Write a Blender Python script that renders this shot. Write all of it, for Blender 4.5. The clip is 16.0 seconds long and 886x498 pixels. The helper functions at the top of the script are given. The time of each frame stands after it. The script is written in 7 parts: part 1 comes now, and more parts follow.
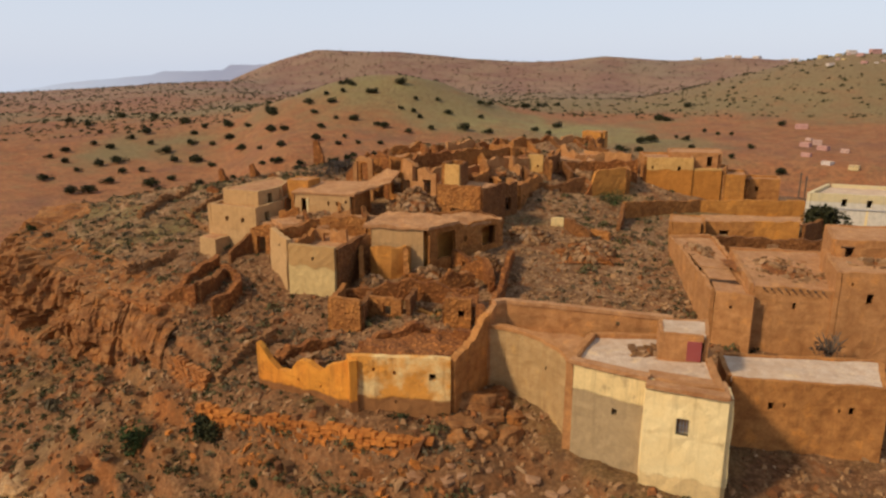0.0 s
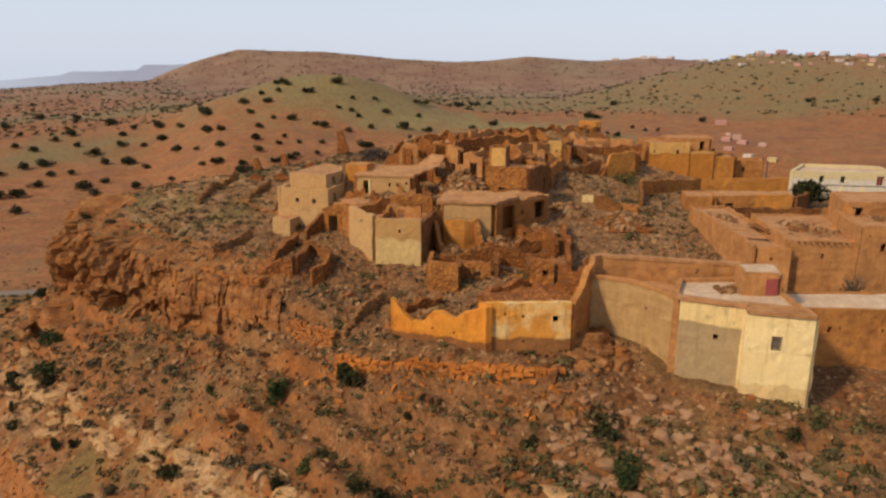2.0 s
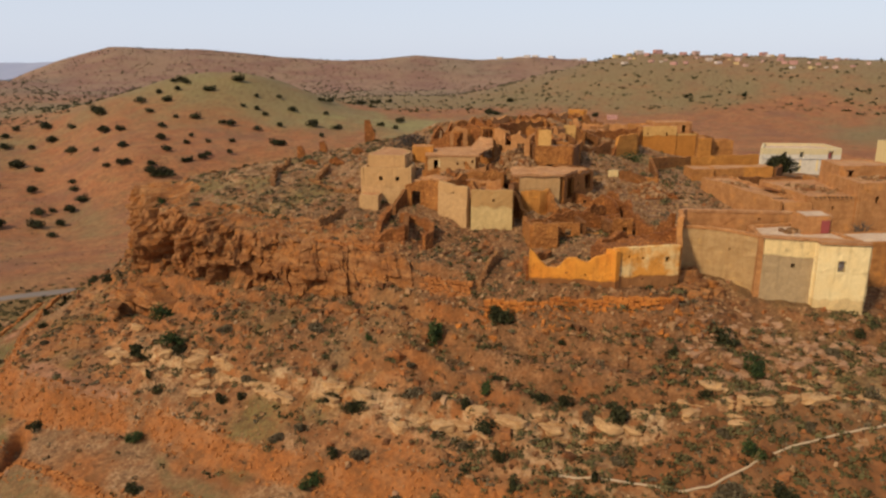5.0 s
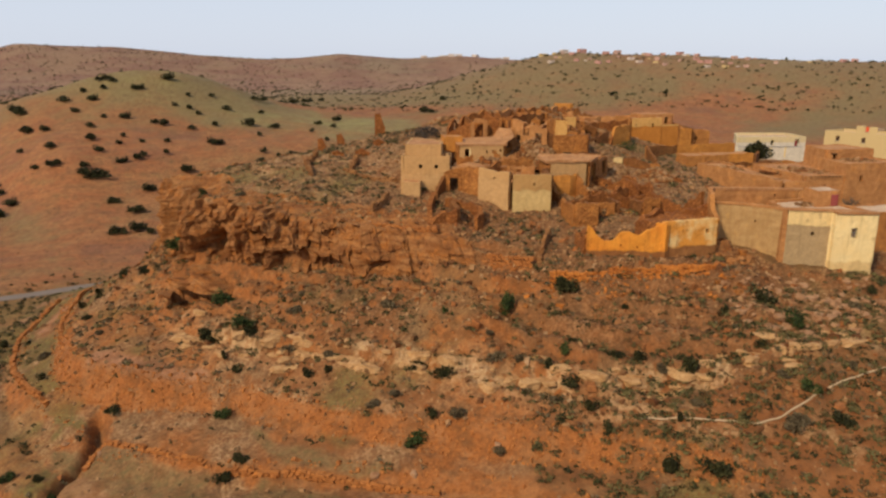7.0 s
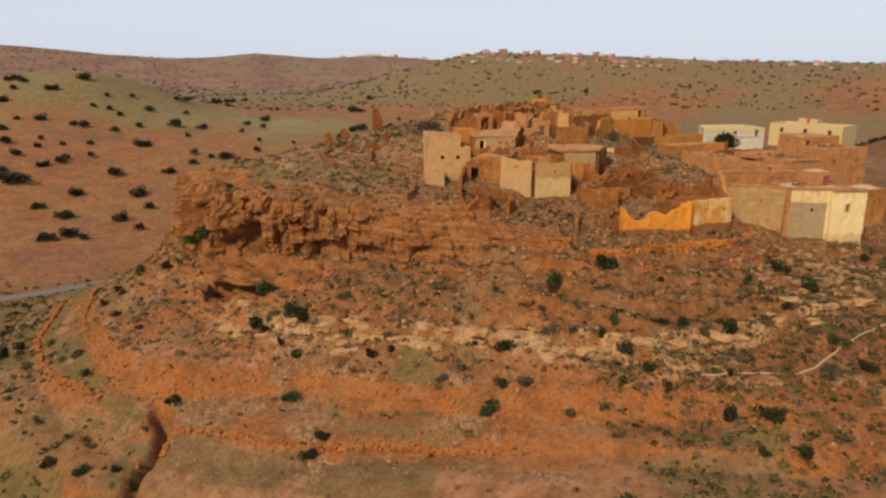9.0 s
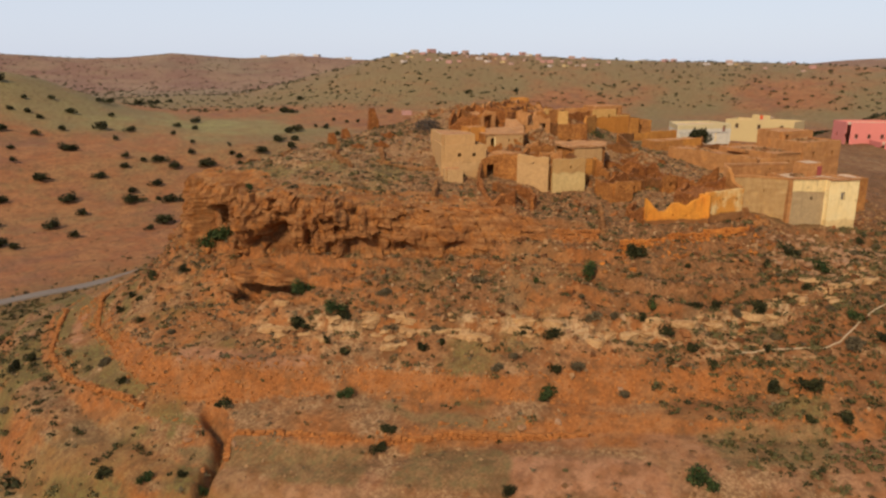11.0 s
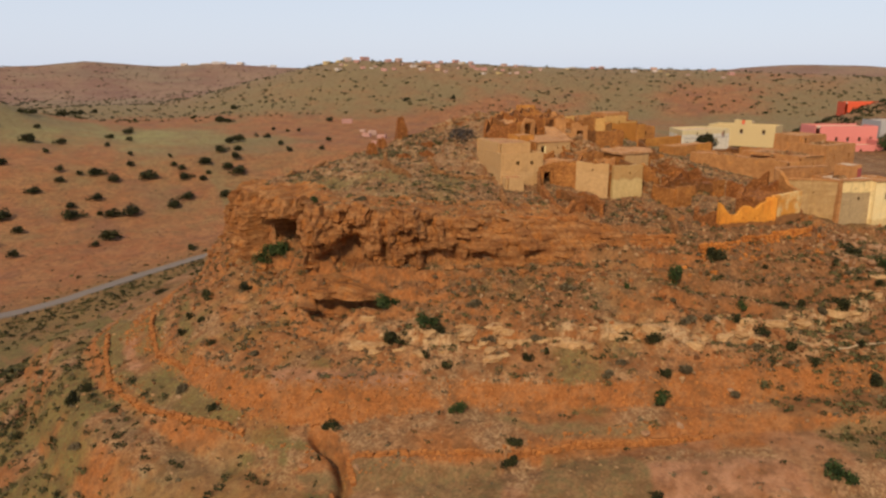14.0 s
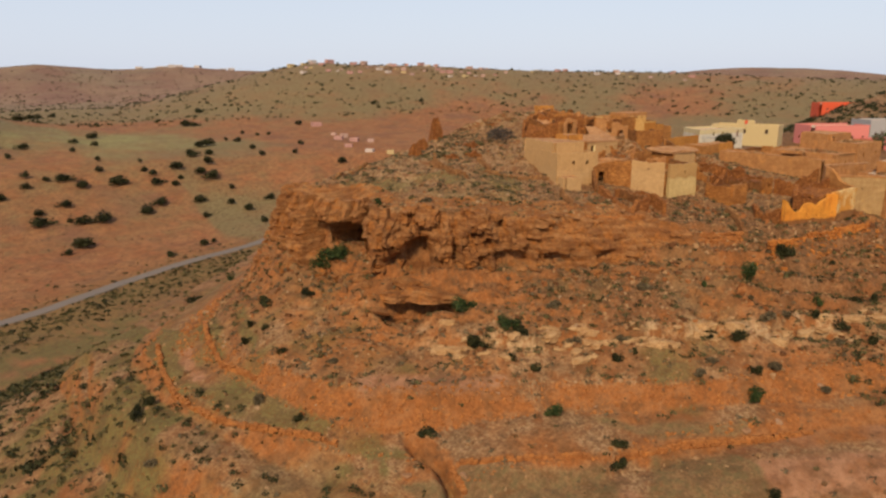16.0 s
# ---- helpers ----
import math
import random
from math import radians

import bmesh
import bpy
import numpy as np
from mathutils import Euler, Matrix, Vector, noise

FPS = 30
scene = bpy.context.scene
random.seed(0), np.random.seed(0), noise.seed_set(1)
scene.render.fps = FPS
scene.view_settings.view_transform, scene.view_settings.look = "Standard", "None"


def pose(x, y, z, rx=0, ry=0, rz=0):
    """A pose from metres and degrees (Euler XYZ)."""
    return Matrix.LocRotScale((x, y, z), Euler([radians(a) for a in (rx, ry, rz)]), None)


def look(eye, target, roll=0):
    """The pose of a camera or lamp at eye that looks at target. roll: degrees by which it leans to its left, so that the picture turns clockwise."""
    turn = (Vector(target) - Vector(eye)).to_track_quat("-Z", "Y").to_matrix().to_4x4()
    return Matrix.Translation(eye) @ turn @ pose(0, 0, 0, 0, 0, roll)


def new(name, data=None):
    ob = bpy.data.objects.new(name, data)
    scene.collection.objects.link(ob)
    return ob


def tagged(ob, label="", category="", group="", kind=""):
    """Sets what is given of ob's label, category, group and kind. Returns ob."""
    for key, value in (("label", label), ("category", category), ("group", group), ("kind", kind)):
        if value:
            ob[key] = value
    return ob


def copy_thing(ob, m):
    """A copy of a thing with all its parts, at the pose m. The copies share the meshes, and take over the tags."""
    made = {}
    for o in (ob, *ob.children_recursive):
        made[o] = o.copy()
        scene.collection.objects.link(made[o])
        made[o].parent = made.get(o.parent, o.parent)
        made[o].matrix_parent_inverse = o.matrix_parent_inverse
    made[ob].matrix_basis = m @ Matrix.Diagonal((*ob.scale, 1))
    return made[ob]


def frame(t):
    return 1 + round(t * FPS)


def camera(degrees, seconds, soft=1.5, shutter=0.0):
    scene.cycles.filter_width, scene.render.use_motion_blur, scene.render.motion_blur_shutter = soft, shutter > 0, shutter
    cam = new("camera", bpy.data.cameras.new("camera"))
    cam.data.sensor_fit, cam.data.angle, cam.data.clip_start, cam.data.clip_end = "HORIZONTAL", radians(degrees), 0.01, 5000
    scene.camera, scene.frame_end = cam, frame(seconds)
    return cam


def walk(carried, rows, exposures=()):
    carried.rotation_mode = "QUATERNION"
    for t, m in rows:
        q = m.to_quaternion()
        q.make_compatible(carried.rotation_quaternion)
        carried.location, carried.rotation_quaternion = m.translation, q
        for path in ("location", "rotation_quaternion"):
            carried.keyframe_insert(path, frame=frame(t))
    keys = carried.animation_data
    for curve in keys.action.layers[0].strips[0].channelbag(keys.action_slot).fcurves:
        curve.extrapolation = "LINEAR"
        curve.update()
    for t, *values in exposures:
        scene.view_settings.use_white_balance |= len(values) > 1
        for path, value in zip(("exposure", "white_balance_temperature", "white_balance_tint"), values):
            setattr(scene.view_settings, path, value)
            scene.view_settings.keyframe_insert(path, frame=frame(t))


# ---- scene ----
cam = camera(64.7, 16.0, soft=2.5)
METRES, EYE, TILT, LEAN, TURN = 140.0, 60.0, -14.5, 0.0, 0.0
ROWS = [
    (0.0, 0.0, 0.0, 0.0, 0.0, 0.0, -0.0),
    (0.5, -0.0295, -0.0162, -0.0056, -1.53, 0.01, 0.39),
    (1.0, -0.0603, -0.0316, -0.0117, -3.06, -0.01, 0.78),
    (1.5, -0.0918, -0.0458, -0.0173, -4.55, -0.01, 1.18),
    (2.0, -0.1239, -0.0589, -0.0225, -6.06, -0.06, 1.57),
    (2.5, -0.157, -0.071, -0.0272, -7.56, -0.11, 1.96),
    (3.0, -0.1899, -0.0821, -0.0318, -9.07, -0.17, 2.34),
    (3.5, -0.2232, -0.0917, -0.0358, -10.61, -0.25, 2.72),
    (4.0, -0.2565, -0.0998, -0.0391, -12.15, -0.34, 3.09),
    (6.5, -0.4253, -0.1215, -0.05, -19.78, -1.0, 4.89),
    (7.0, -0.4583, -0.1219, -0.0517, -21.37, -1.15, 5.25),
    (7.5, -0.4907, -0.1206, -0.053, -22.98, -1.32, 5.63),
    (8.0, -0.5228, -0.1178, -0.0539, -24.65, -1.49, 6.01),
    (8.5, -0.5543, -0.1133, -0.0544, -26.34, -1.68, 6.4),
    (9.0, -0.584, -0.1068, -0.0534, -28.02, -1.85, 6.79),
    (11.5, -0.7102, -0.0507, -0.0397, -35.44, -2.79, 8.47),
    (12.0, -0.7312, -0.0354, -0.0351, -36.51, -2.86, 8.72),
    (12.5, -0.7514, -0.0188, -0.0308, -37.56, -2.9, 8.96),
    (13.0, -0.7709, -0.001, -0.0256, -38.6, -2.99, 9.23),
    (13.5, -0.7902, 0.0179, -0.0209, -39.53, -3.01, 9.43),
    (14.0, -0.8092, 0.0372, -0.0158, -40.36, -3.02, 9.61),
    (14.5, -0.8286, 0.0574, -0.0109, -41.14, -3.05, 9.82),
    (15.0, -0.8479, 0.0786, -0.0064, -41.97, -3.13, 9.98),
    (15.5, -0.8669, 0.1007, -0.0021, -42.87, -3.23, 10.17),
    (16.0, -0.8857, 0.1231, 0.0022, -43.78, -3.37, 10.33),
]
walk(cam, [(t, pose(0, 0, EYE, TILT, LEAN, TURN) @ pose(METRES * x, METRES * y, METRES * z, 90 + pitch, roll, yaw)) for t, x, y, z, yaw, pitch, roll in ROWS])

# ---------------------------------------------------------------- world, sun
world = bpy.data.worlds.new("sky")
scene.world = world
world.use_nodes = True
wn = world.node_tree.nodes
sky = wn.new("ShaderNodeTexSky")
sky.sky_type = "NISHITA"
sky.sun_disc = False
SUN_EL, SUN_AZ = 39.0, 242.0          # degrees above the horizon, clockwise from +y
sky.sun_elevation, sky.sun_rotation = radians(SUN_EL), radians(SUN_AZ)
sky.air_density, sky.dust_density, sky.ozone_density = 1.2, 1.0, 1.5
wn["Background"].inputs[1].default_value = 0.1
veil = wn.new("ShaderNodeMix")           # high thin haze, thickest towards the horizon
veil.data_type = "RGBA"
veil.inputs[7].default_value = (7.0, 7.6, 9.0, 1)
coord, split, fade = wn.new("ShaderNodeTexCoord"), wn.new("ShaderNodeSeparateXYZ"), wn.new("ShaderNodeMapRange")
for k, v in enumerate((0.05, 0.9, 0.82, 0.42)):
    fade.inputs[k + 1].default_value = v
wl = world.node_tree.links
wl.new(coord.outputs["Generated"], split.inputs[0])
wl.new(split.outputs[2], fade.inputs[0])
wl.new(fade.outputs[0], veil.inputs[0])
wl.new(sky.outputs[0], veil.inputs[6])
wl.new(veil.outputs[2], wn["Background"].inputs[0])
sun = new("sun", bpy.data.lights.new("sun", "SUN"))
sun.data.energy, sun.data.angle, sun.data.color = 3.8, radians(6), (1.0, 0.815, 0.565)
_a, _e = radians(SUN_AZ), radians(SUN_EL)
sun.matrix_world = look((0, 0, 300), (-math.sin(_a) * math.cos(_e), -math.cos(_a) * math.cos(_e), 300 - math.sin(_e)))
scene.view_settings.exposure = 0.0


# ---------------------------------------------------------------- noise and land
def hash2(i, j, seed):
    v = np.sin(i * 127.1 + j * 311.7 + seed * 74.7) * 43758.5453
    return v - np.floor(v)


def vnoise(x, y, seed=0.0):
    """Smooth value noise, -1 to 1."""
    i, j = np.floor(x), np.floor(y)
    u, v = x - i, y - j
    u, v = u * u * (3 - 2 * u), v * v * (3 - 2 * v)
    a, b = hash2(i, j, seed), hash2(i + 1, j, seed)
    c, d = hash2(i, j + 1, seed), hash2(i + 1, j + 1, seed)
    return 2 * ((a * (1 - u) + b * u) * (1 - v) + (c * (1 - u) + d * u) * v) - 1


def fbm(x, y, size, octaves=4, seed=0.0):
    s, amp, total = 0.0, 1.0, 0.0
    for k in range(octaves):
        s = s + amp * vnoise(x / size + 17 * k, y / size - 9 * k, seed + k)
        total += amp
        size, amp = size / 2.07, amp * 0.5
    return s / total


def sstep(a, b, v):
    t = np.clip((v - a) / (b - a), 0, 1)
    return t * t * (3 - 2 * t)


# contour lines of the village hill, from its foot to its top: x, y, height
CONTOURS = [
    [(-50, 272, -45), (-118, 258, -47), (-172, 214, -47), (-190, 120, -47), (-178, 40, -45), (-146, -40, -40), (-90, -110, -30), (0, -150, -16), (140, -160, 0), (420, -150, 5),
     (500, 120, 0), (460, 300, -20), (220, 300, -36), (100, 300, -42), (10, 286, -45)],
    [(-92.5, 142.5, 5.8), (-97.3, 113, 6.0), (-97.8, 98, 6.4), (-95, 80, 6.4), (-86, 62, 7), (-62, 38, 8), (-32, 14, 10), (10, -8, 12), (140, -30, 12),
     (400, -20, 20), (420, 130, 20), (380, 200, 10), (180, 190, 5), (90, 205, 4), (0, 196, 5), (-28, 184, 5), (-52, 170, 5), (-70, 158, 5.4), (-86, 147, 5.8)],
    [(-88, 122, 12.4), (-89.5, 106, 12.8), (-88, 90, 12.6), (-85, 78, 11.6), (-79, 64, 12.2), (-61, 51.8, 13.2), (-47, 44, 14.4), (-37, 36.5, 15.8), (-20, 21, 16.2), (10, 6, 18),
     (140, -10, 15.5), (380, 0, 28), (400, 130, 28), (350, 180, 20), (170, 170, 14), (85, 185, 14), (0, 186, 14), (-26, 176, 14), (-52, 156, 13), (-70, 143, 12.6), (-82, 133, 12.4)],
    [(-85.5, 122, 14.6), (-87.2, 106, 14.6), (-86.2, 90.5, 14.3), (-83, 81, 14.6), (-80.6, 76, 13.8), (-76, 70.2, 13.9), (-73.2, 63, 13.8), (-61.5, 55, 15.0), (-48, 46.6, 16.2), (-38, 40, 16.7), (-22, 24, 18), (8, 10, 19.5),
     (140, -3, 17), (372, 6, 30), (394, 130, 30), (347, 174, 23), (168, 166, 17), (84, 181, 17), (0, 181, 17), (-24, 172, 17), (-51, 150, 16), (-68, 139, 15.4), (-79, 130, 15)],
    [(-82.5, 117, 16), (-81.8, 98, 16.2), (-80.6, 84, 16.1), (-79.2, 79.8, 15.5), (-76.2, 76.6, 15.1), (-71.6, 71.3, 15.3), (-65.0, 67.2, 15.9), (-58.5, 61.8, 16.6), (-51.5, 53.8, 17.0), (-44, 47.4, 17.2), (-37, 42.5, 17.3), (-28, 35, 18.2),
     (-18, 25.5, 19.6), (4, 14, 21), (20, 9, 22.5), (140, 6, 19), (355, 18, 34), (383, 130, 34), (341, 167, 27), (162, 158, 21), (81, 174, 20), (0, 176, 20), (-22, 168, 20), (-50, 145, 19), (-66, 135, 17.4), (-76, 126, 16.4)],
    [(-79.6, 114, 18), (-79.5, 98, 18.4), (-78.2, 85.5, 18.8), (-77.2, 82.6, 19.2), (-74.4, 78.4, 19.4), (-70.4, 74.4, 19.5), (-64.2, 70.6, 19.0), (-57.4, 64.8, 19.0), (-50.4, 55.6, 19.4), (-43, 49.2, 19.5), (-36, 44.6, 19.8), (-27, 37.2, 20.8),
     (-16.5, 28, 21.2), (4, 18, 23), (20, 14, 24), (140, 12, 21), (345, 25, 36), (375, 130, 36), (337, 160, 30), (157, 151, 24), (80, 168, 23), (1, 171, 23), (-20, 163, 23), (-50, 139.5, 22), (-64, 131, 20), (-73, 122, 18.6)],
    [(-70, 114, 23), (-71.8, 102, 22.9), (-69, 92, 22.4), (-65.5, 82, 21.4), (-60, 74.5, 21.9), (-50, 65, 22.9), (-38, 54, 23.2), (-25, 43, 23.8), (-14, 36, 25),
     (0, 32, 28.4), (10, 28.6, 28.2), (20, 26, 28), (60, 24, 28.5), (140, 24, 24), (330, 35, 40), (360, 130, 40), (330, 150, 34), (150, 142, 24), (78, 160, 27),
     (5, 164, 28), (-18, 156, 28), (-46, 135, 27), (-60, 129.5, 23.5), (-67, 122, 22.5)],
    [(-60, 125.6, 27.6), (-63.8, 121.5, 27.8), (-65.4, 114.5, 28.2), (-65, 107.5, 28), (-63.4, 103.6, 27.8), (-61.8, 100.6, 27.6), (-62.9, 93, 27.2), (-58, 84.2, 27.2), (-48.2, 75.8, 28.4), (-38.4, 67.8, 28.8), (-27, 57, 29), (-20, 50.5, 30.0),
     (-10, 45.5, 30.6), (1, 41, 30.6), (10, 39, 30.4), (22, 35, 30.2), (60, 34, 31), (140, 40, 26.5), (320, 50, 44), (340, 125, 44),
     (310, 140, 39), (140, 130, 27), (74, 148, 31), (8, 156, 33), (-16, 148, 33), (-42, 133, 31.5), (-54, 129, 28.6)],
    [(-57.5, 122.8, 36.2), (-60.6, 119.5, 36.6), (-61.6, 114, 37.2), (-61.2, 108, 37.8), (-59.2, 104.2, 37.6), (-58.2, 101.2, 37.2), (-59.5, 94.4, 37.3), (-54, 87.2, 37.2), (-45, 80, 36.6), (-35, 72.5, 35.2), (-27, 66, 34.6), (-18, 57, 34.0),
     (-15.8, 53, 33.6), (-7, 48.4, 33.8), (1, 47.4, 34.2), (6.5, 47.5, 33.2), (9, 44.5, 32.4), (13, 41, 32.1), (19, 40, 31.5), (32, 44, 32.4), (60, 50, 33), (130, 62, 29),
     (300, 62, 48), (320, 120, 48), (290, 130, 43), (130, 118, 30), (70, 136, 34.5), (10, 146, 38), (-14, 140, 38.5), (-36, 129, 38.4), (-50, 125.4, 37)],
    [(-31, 85, 38.4), (-20, 79, 37.8), (-6, 79, 38.2), (6, 86, 39.6), (20, 95, 40.0), (38, 103, 39.5), (52, 110, 39), (58, 122, 38.5),
     (40, 136, 40), (14, 137, 42), (-8, 133, 42.6), (-18, 126, 42.8), (-29, 117, 42.6), (-46, 108.5, 41.1), (-42, 95, 40)],
    [(-8, 100, 43), (2, 98, 43.4), (14, 106, 44.6), (26, 116, 45.2), (32, 126, 45.4), (22, 132, 46.2), (6, 130.5, 46.4), (-7, 127, 45.4), (-10, 118, 45.8), (-12, 107, 44.4)],
]


HOLLOWS = [(-58.2, 103.4, 3.7, 30.6), (-56.6, 90.2, 2.4, 28.2), (-47.2, 83.4, 1.7, 29.4), (-62.8, 87.6, 2.4, 22.3), (-60.4, 85.2, 2.6, 22.3), (-58.2, 83.0, 2.2, 22.6)]     # x, y, radius, floor


def to_line(x, y, line):
    """Inside or not, distance, and the line's height near each point, for a closed line."""
    p = np.array(line, float)
    q = np.roll(p, -1, axis=0)
    if x.size < 300:                         # few points: all sides at once
        ax, ay, az = p.T[:, :, None]
        bx, by, bz = q.T[:, :, None]
        dx, dy = bx - ax, by - ay
        X, Y = x.ravel()[None], y.ravel()[None]
        t = np.clip(((X - ax) * dx + (Y - ay) * dy) / (dx * dx + dy * dy), 0, 1)
        d = np.sqrt((X - ax - t * dx) ** 2 + (Y - ay - t * dy) ** 2)
        k = 1 / (d + 0.4) ** 4
        cross = ((ay > Y) != (by > Y)) & (X < ax + (Y - ay) / np.where(dy == 0, 1, dy) * dx)
        return (cross.sum(0) % 2 == 1).reshape(x.shape), d.min(0).reshape(x.shape), ((k * (az + t * (bz - az))).sum(0) / k.sum(0)).reshape(x.shape)
    inside = np.zeros(x.shape, bool)
    best = np.full(x.shape, 1e9)
    wz, w = np.zeros(x.shape), np.zeros(x.shape)
    for a, b in zip(p, q):
        dx, dy = b[0] - a[0], b[1] - a[1]
        length = dx * dx + dy * dy
        px, py = x - a[0], y - a[1]
        t = px * (dx / length) + py * (dy / length)
        np.clip(t, 0, 1, out=t)
        px -= t * dx
        py -= t * dy
        d = np.sqrt(px * px + py * py)
        np.minimum(best, d, out=best)
        d += 0.4
        d *= d
        k = 1 / (d * d)
        w += k
        wz += k * (a[2] + t * (b[2] - a[2]))
        if dy:
            inside ^= ((a[1] > y) != (b[1] > y)) & (x < a[0] + (y - a[1]) / dy * dx)
    return inside, best, wz / w


# crest of the far hills: bearing in degrees from +y, height; and of the nearer ridge with a small town on it
FAR_CREST = [(-60, -60), (-18, -40), (-16.4, 20), (-15, 48), (-13.4, 78), (-12, 98), (-9.9, 126), (-3.7, 119), (2.1, 92),
             (7, 84), (9.6, 88), (12.6, 104), (16, 90), (18, 84), (21.9, 94), (27, 84), (35, 70), (60, 40), (90, 30)]
NEAR_CREST = [(12, -10), (18, 20), (23, 52), (26, 70), (29.3, 81), (33, 79), (37.2, 76), (45, 70), (52.6, 67), (61.5, 60), (72, 50), (95, 40)]


# the plain's height by distance, straight ahead and down the valley
PLAIN = (([0, 430, 500, 532, 575, 612, 700, 800, 950, 2100], [-50, -50, -46, -39.5, -27, -13, -7, -4, 0, 4]), ([0, 528, 677, 760, 875, 1050, 2100], [-50, -50, -39, -32, -18, -8, 4]))


def base_land(x, y):
    """The valley, the plain and the hills beyond it."""
    r, az = np.hypot(x, y), np.degrees(np.arctan2(x, y))
    side = sstep(-12, -19, az)                                             # a valley runs off on this side
    h = np.interp(r, *PLAIN[0]) * (1 - side) + np.interp(r, *PLAIN[1]) * side
    h = h + 4 * fbm(x, y, 420, 3, 3) * sstep(500, 900, r) + 1.6 * fbm(x, y, 60, 3, 5)
    # down the valley the red plain ends in a low crest and falls away behind it
    down = sstep(-13, -17, az)
    h = h + down * ((np.interp(az, [-60, -31, -26, -21, -16], [-4, 1, 8.5, 21.6, 26]) - 3) * sstep(1150, 1900, r) - 150 * sstep(2000, 3600, r))
    far = np.interp(az, [a for a, b in FAR_CREST], [b for a, b in FAR_CREST]) + 5 * fbm(x, y, 300, 3, 8)
    near = np.interp(az, [a for a, b in NEAR_CREST], [b for a, b in NEAR_CREST]) + 3 * fbm(x, y, 160, 3, 9)
    k = np.where(r < 2650, sstep(1500, 2650, r), 1 - 0.4 * sstep(2650, 3300, r))
    h = h + np.maximum(far - h, 0) * k ** 2.2
    k = np.where(r < 1260, sstep(760, 1260, r), 1 - 0.5 * sstep(1260, 1700, r))
    h = h + np.maximum(near - h, 0) * k ** 1.4 * sstep(4, 20, az)
    # hazy mountains at the end of the view
    h = h + (64 + 30 * fbm(x, y, 700, 3, 12)) * np.exp(-((az - 68) / 9) ** 2) * sstep(3500, 4300, r)
    # rounded grassy hill and a low swell beside it
    u, v = x + 62, y - 880
    u, v = u + 22 * fbm(x, y, 130, 3, 71), v + 30 * fbm(x, y, 150, 3, 72)
    h = h + 54 * np.exp(-((u / 122) ** 2 + (v / 138) ** 2)) + 12 * np.exp(-(((u + 190) / 150) ** 2 + ((v - 60) / 200) ** 2))
    h = h + 12 * np.exp(-(((x - 230) / 170) ** 2 + ((y - 1120) / 150) ** 2))
    return h + 0.5 * fbm(x, y, 14, 3, 6)


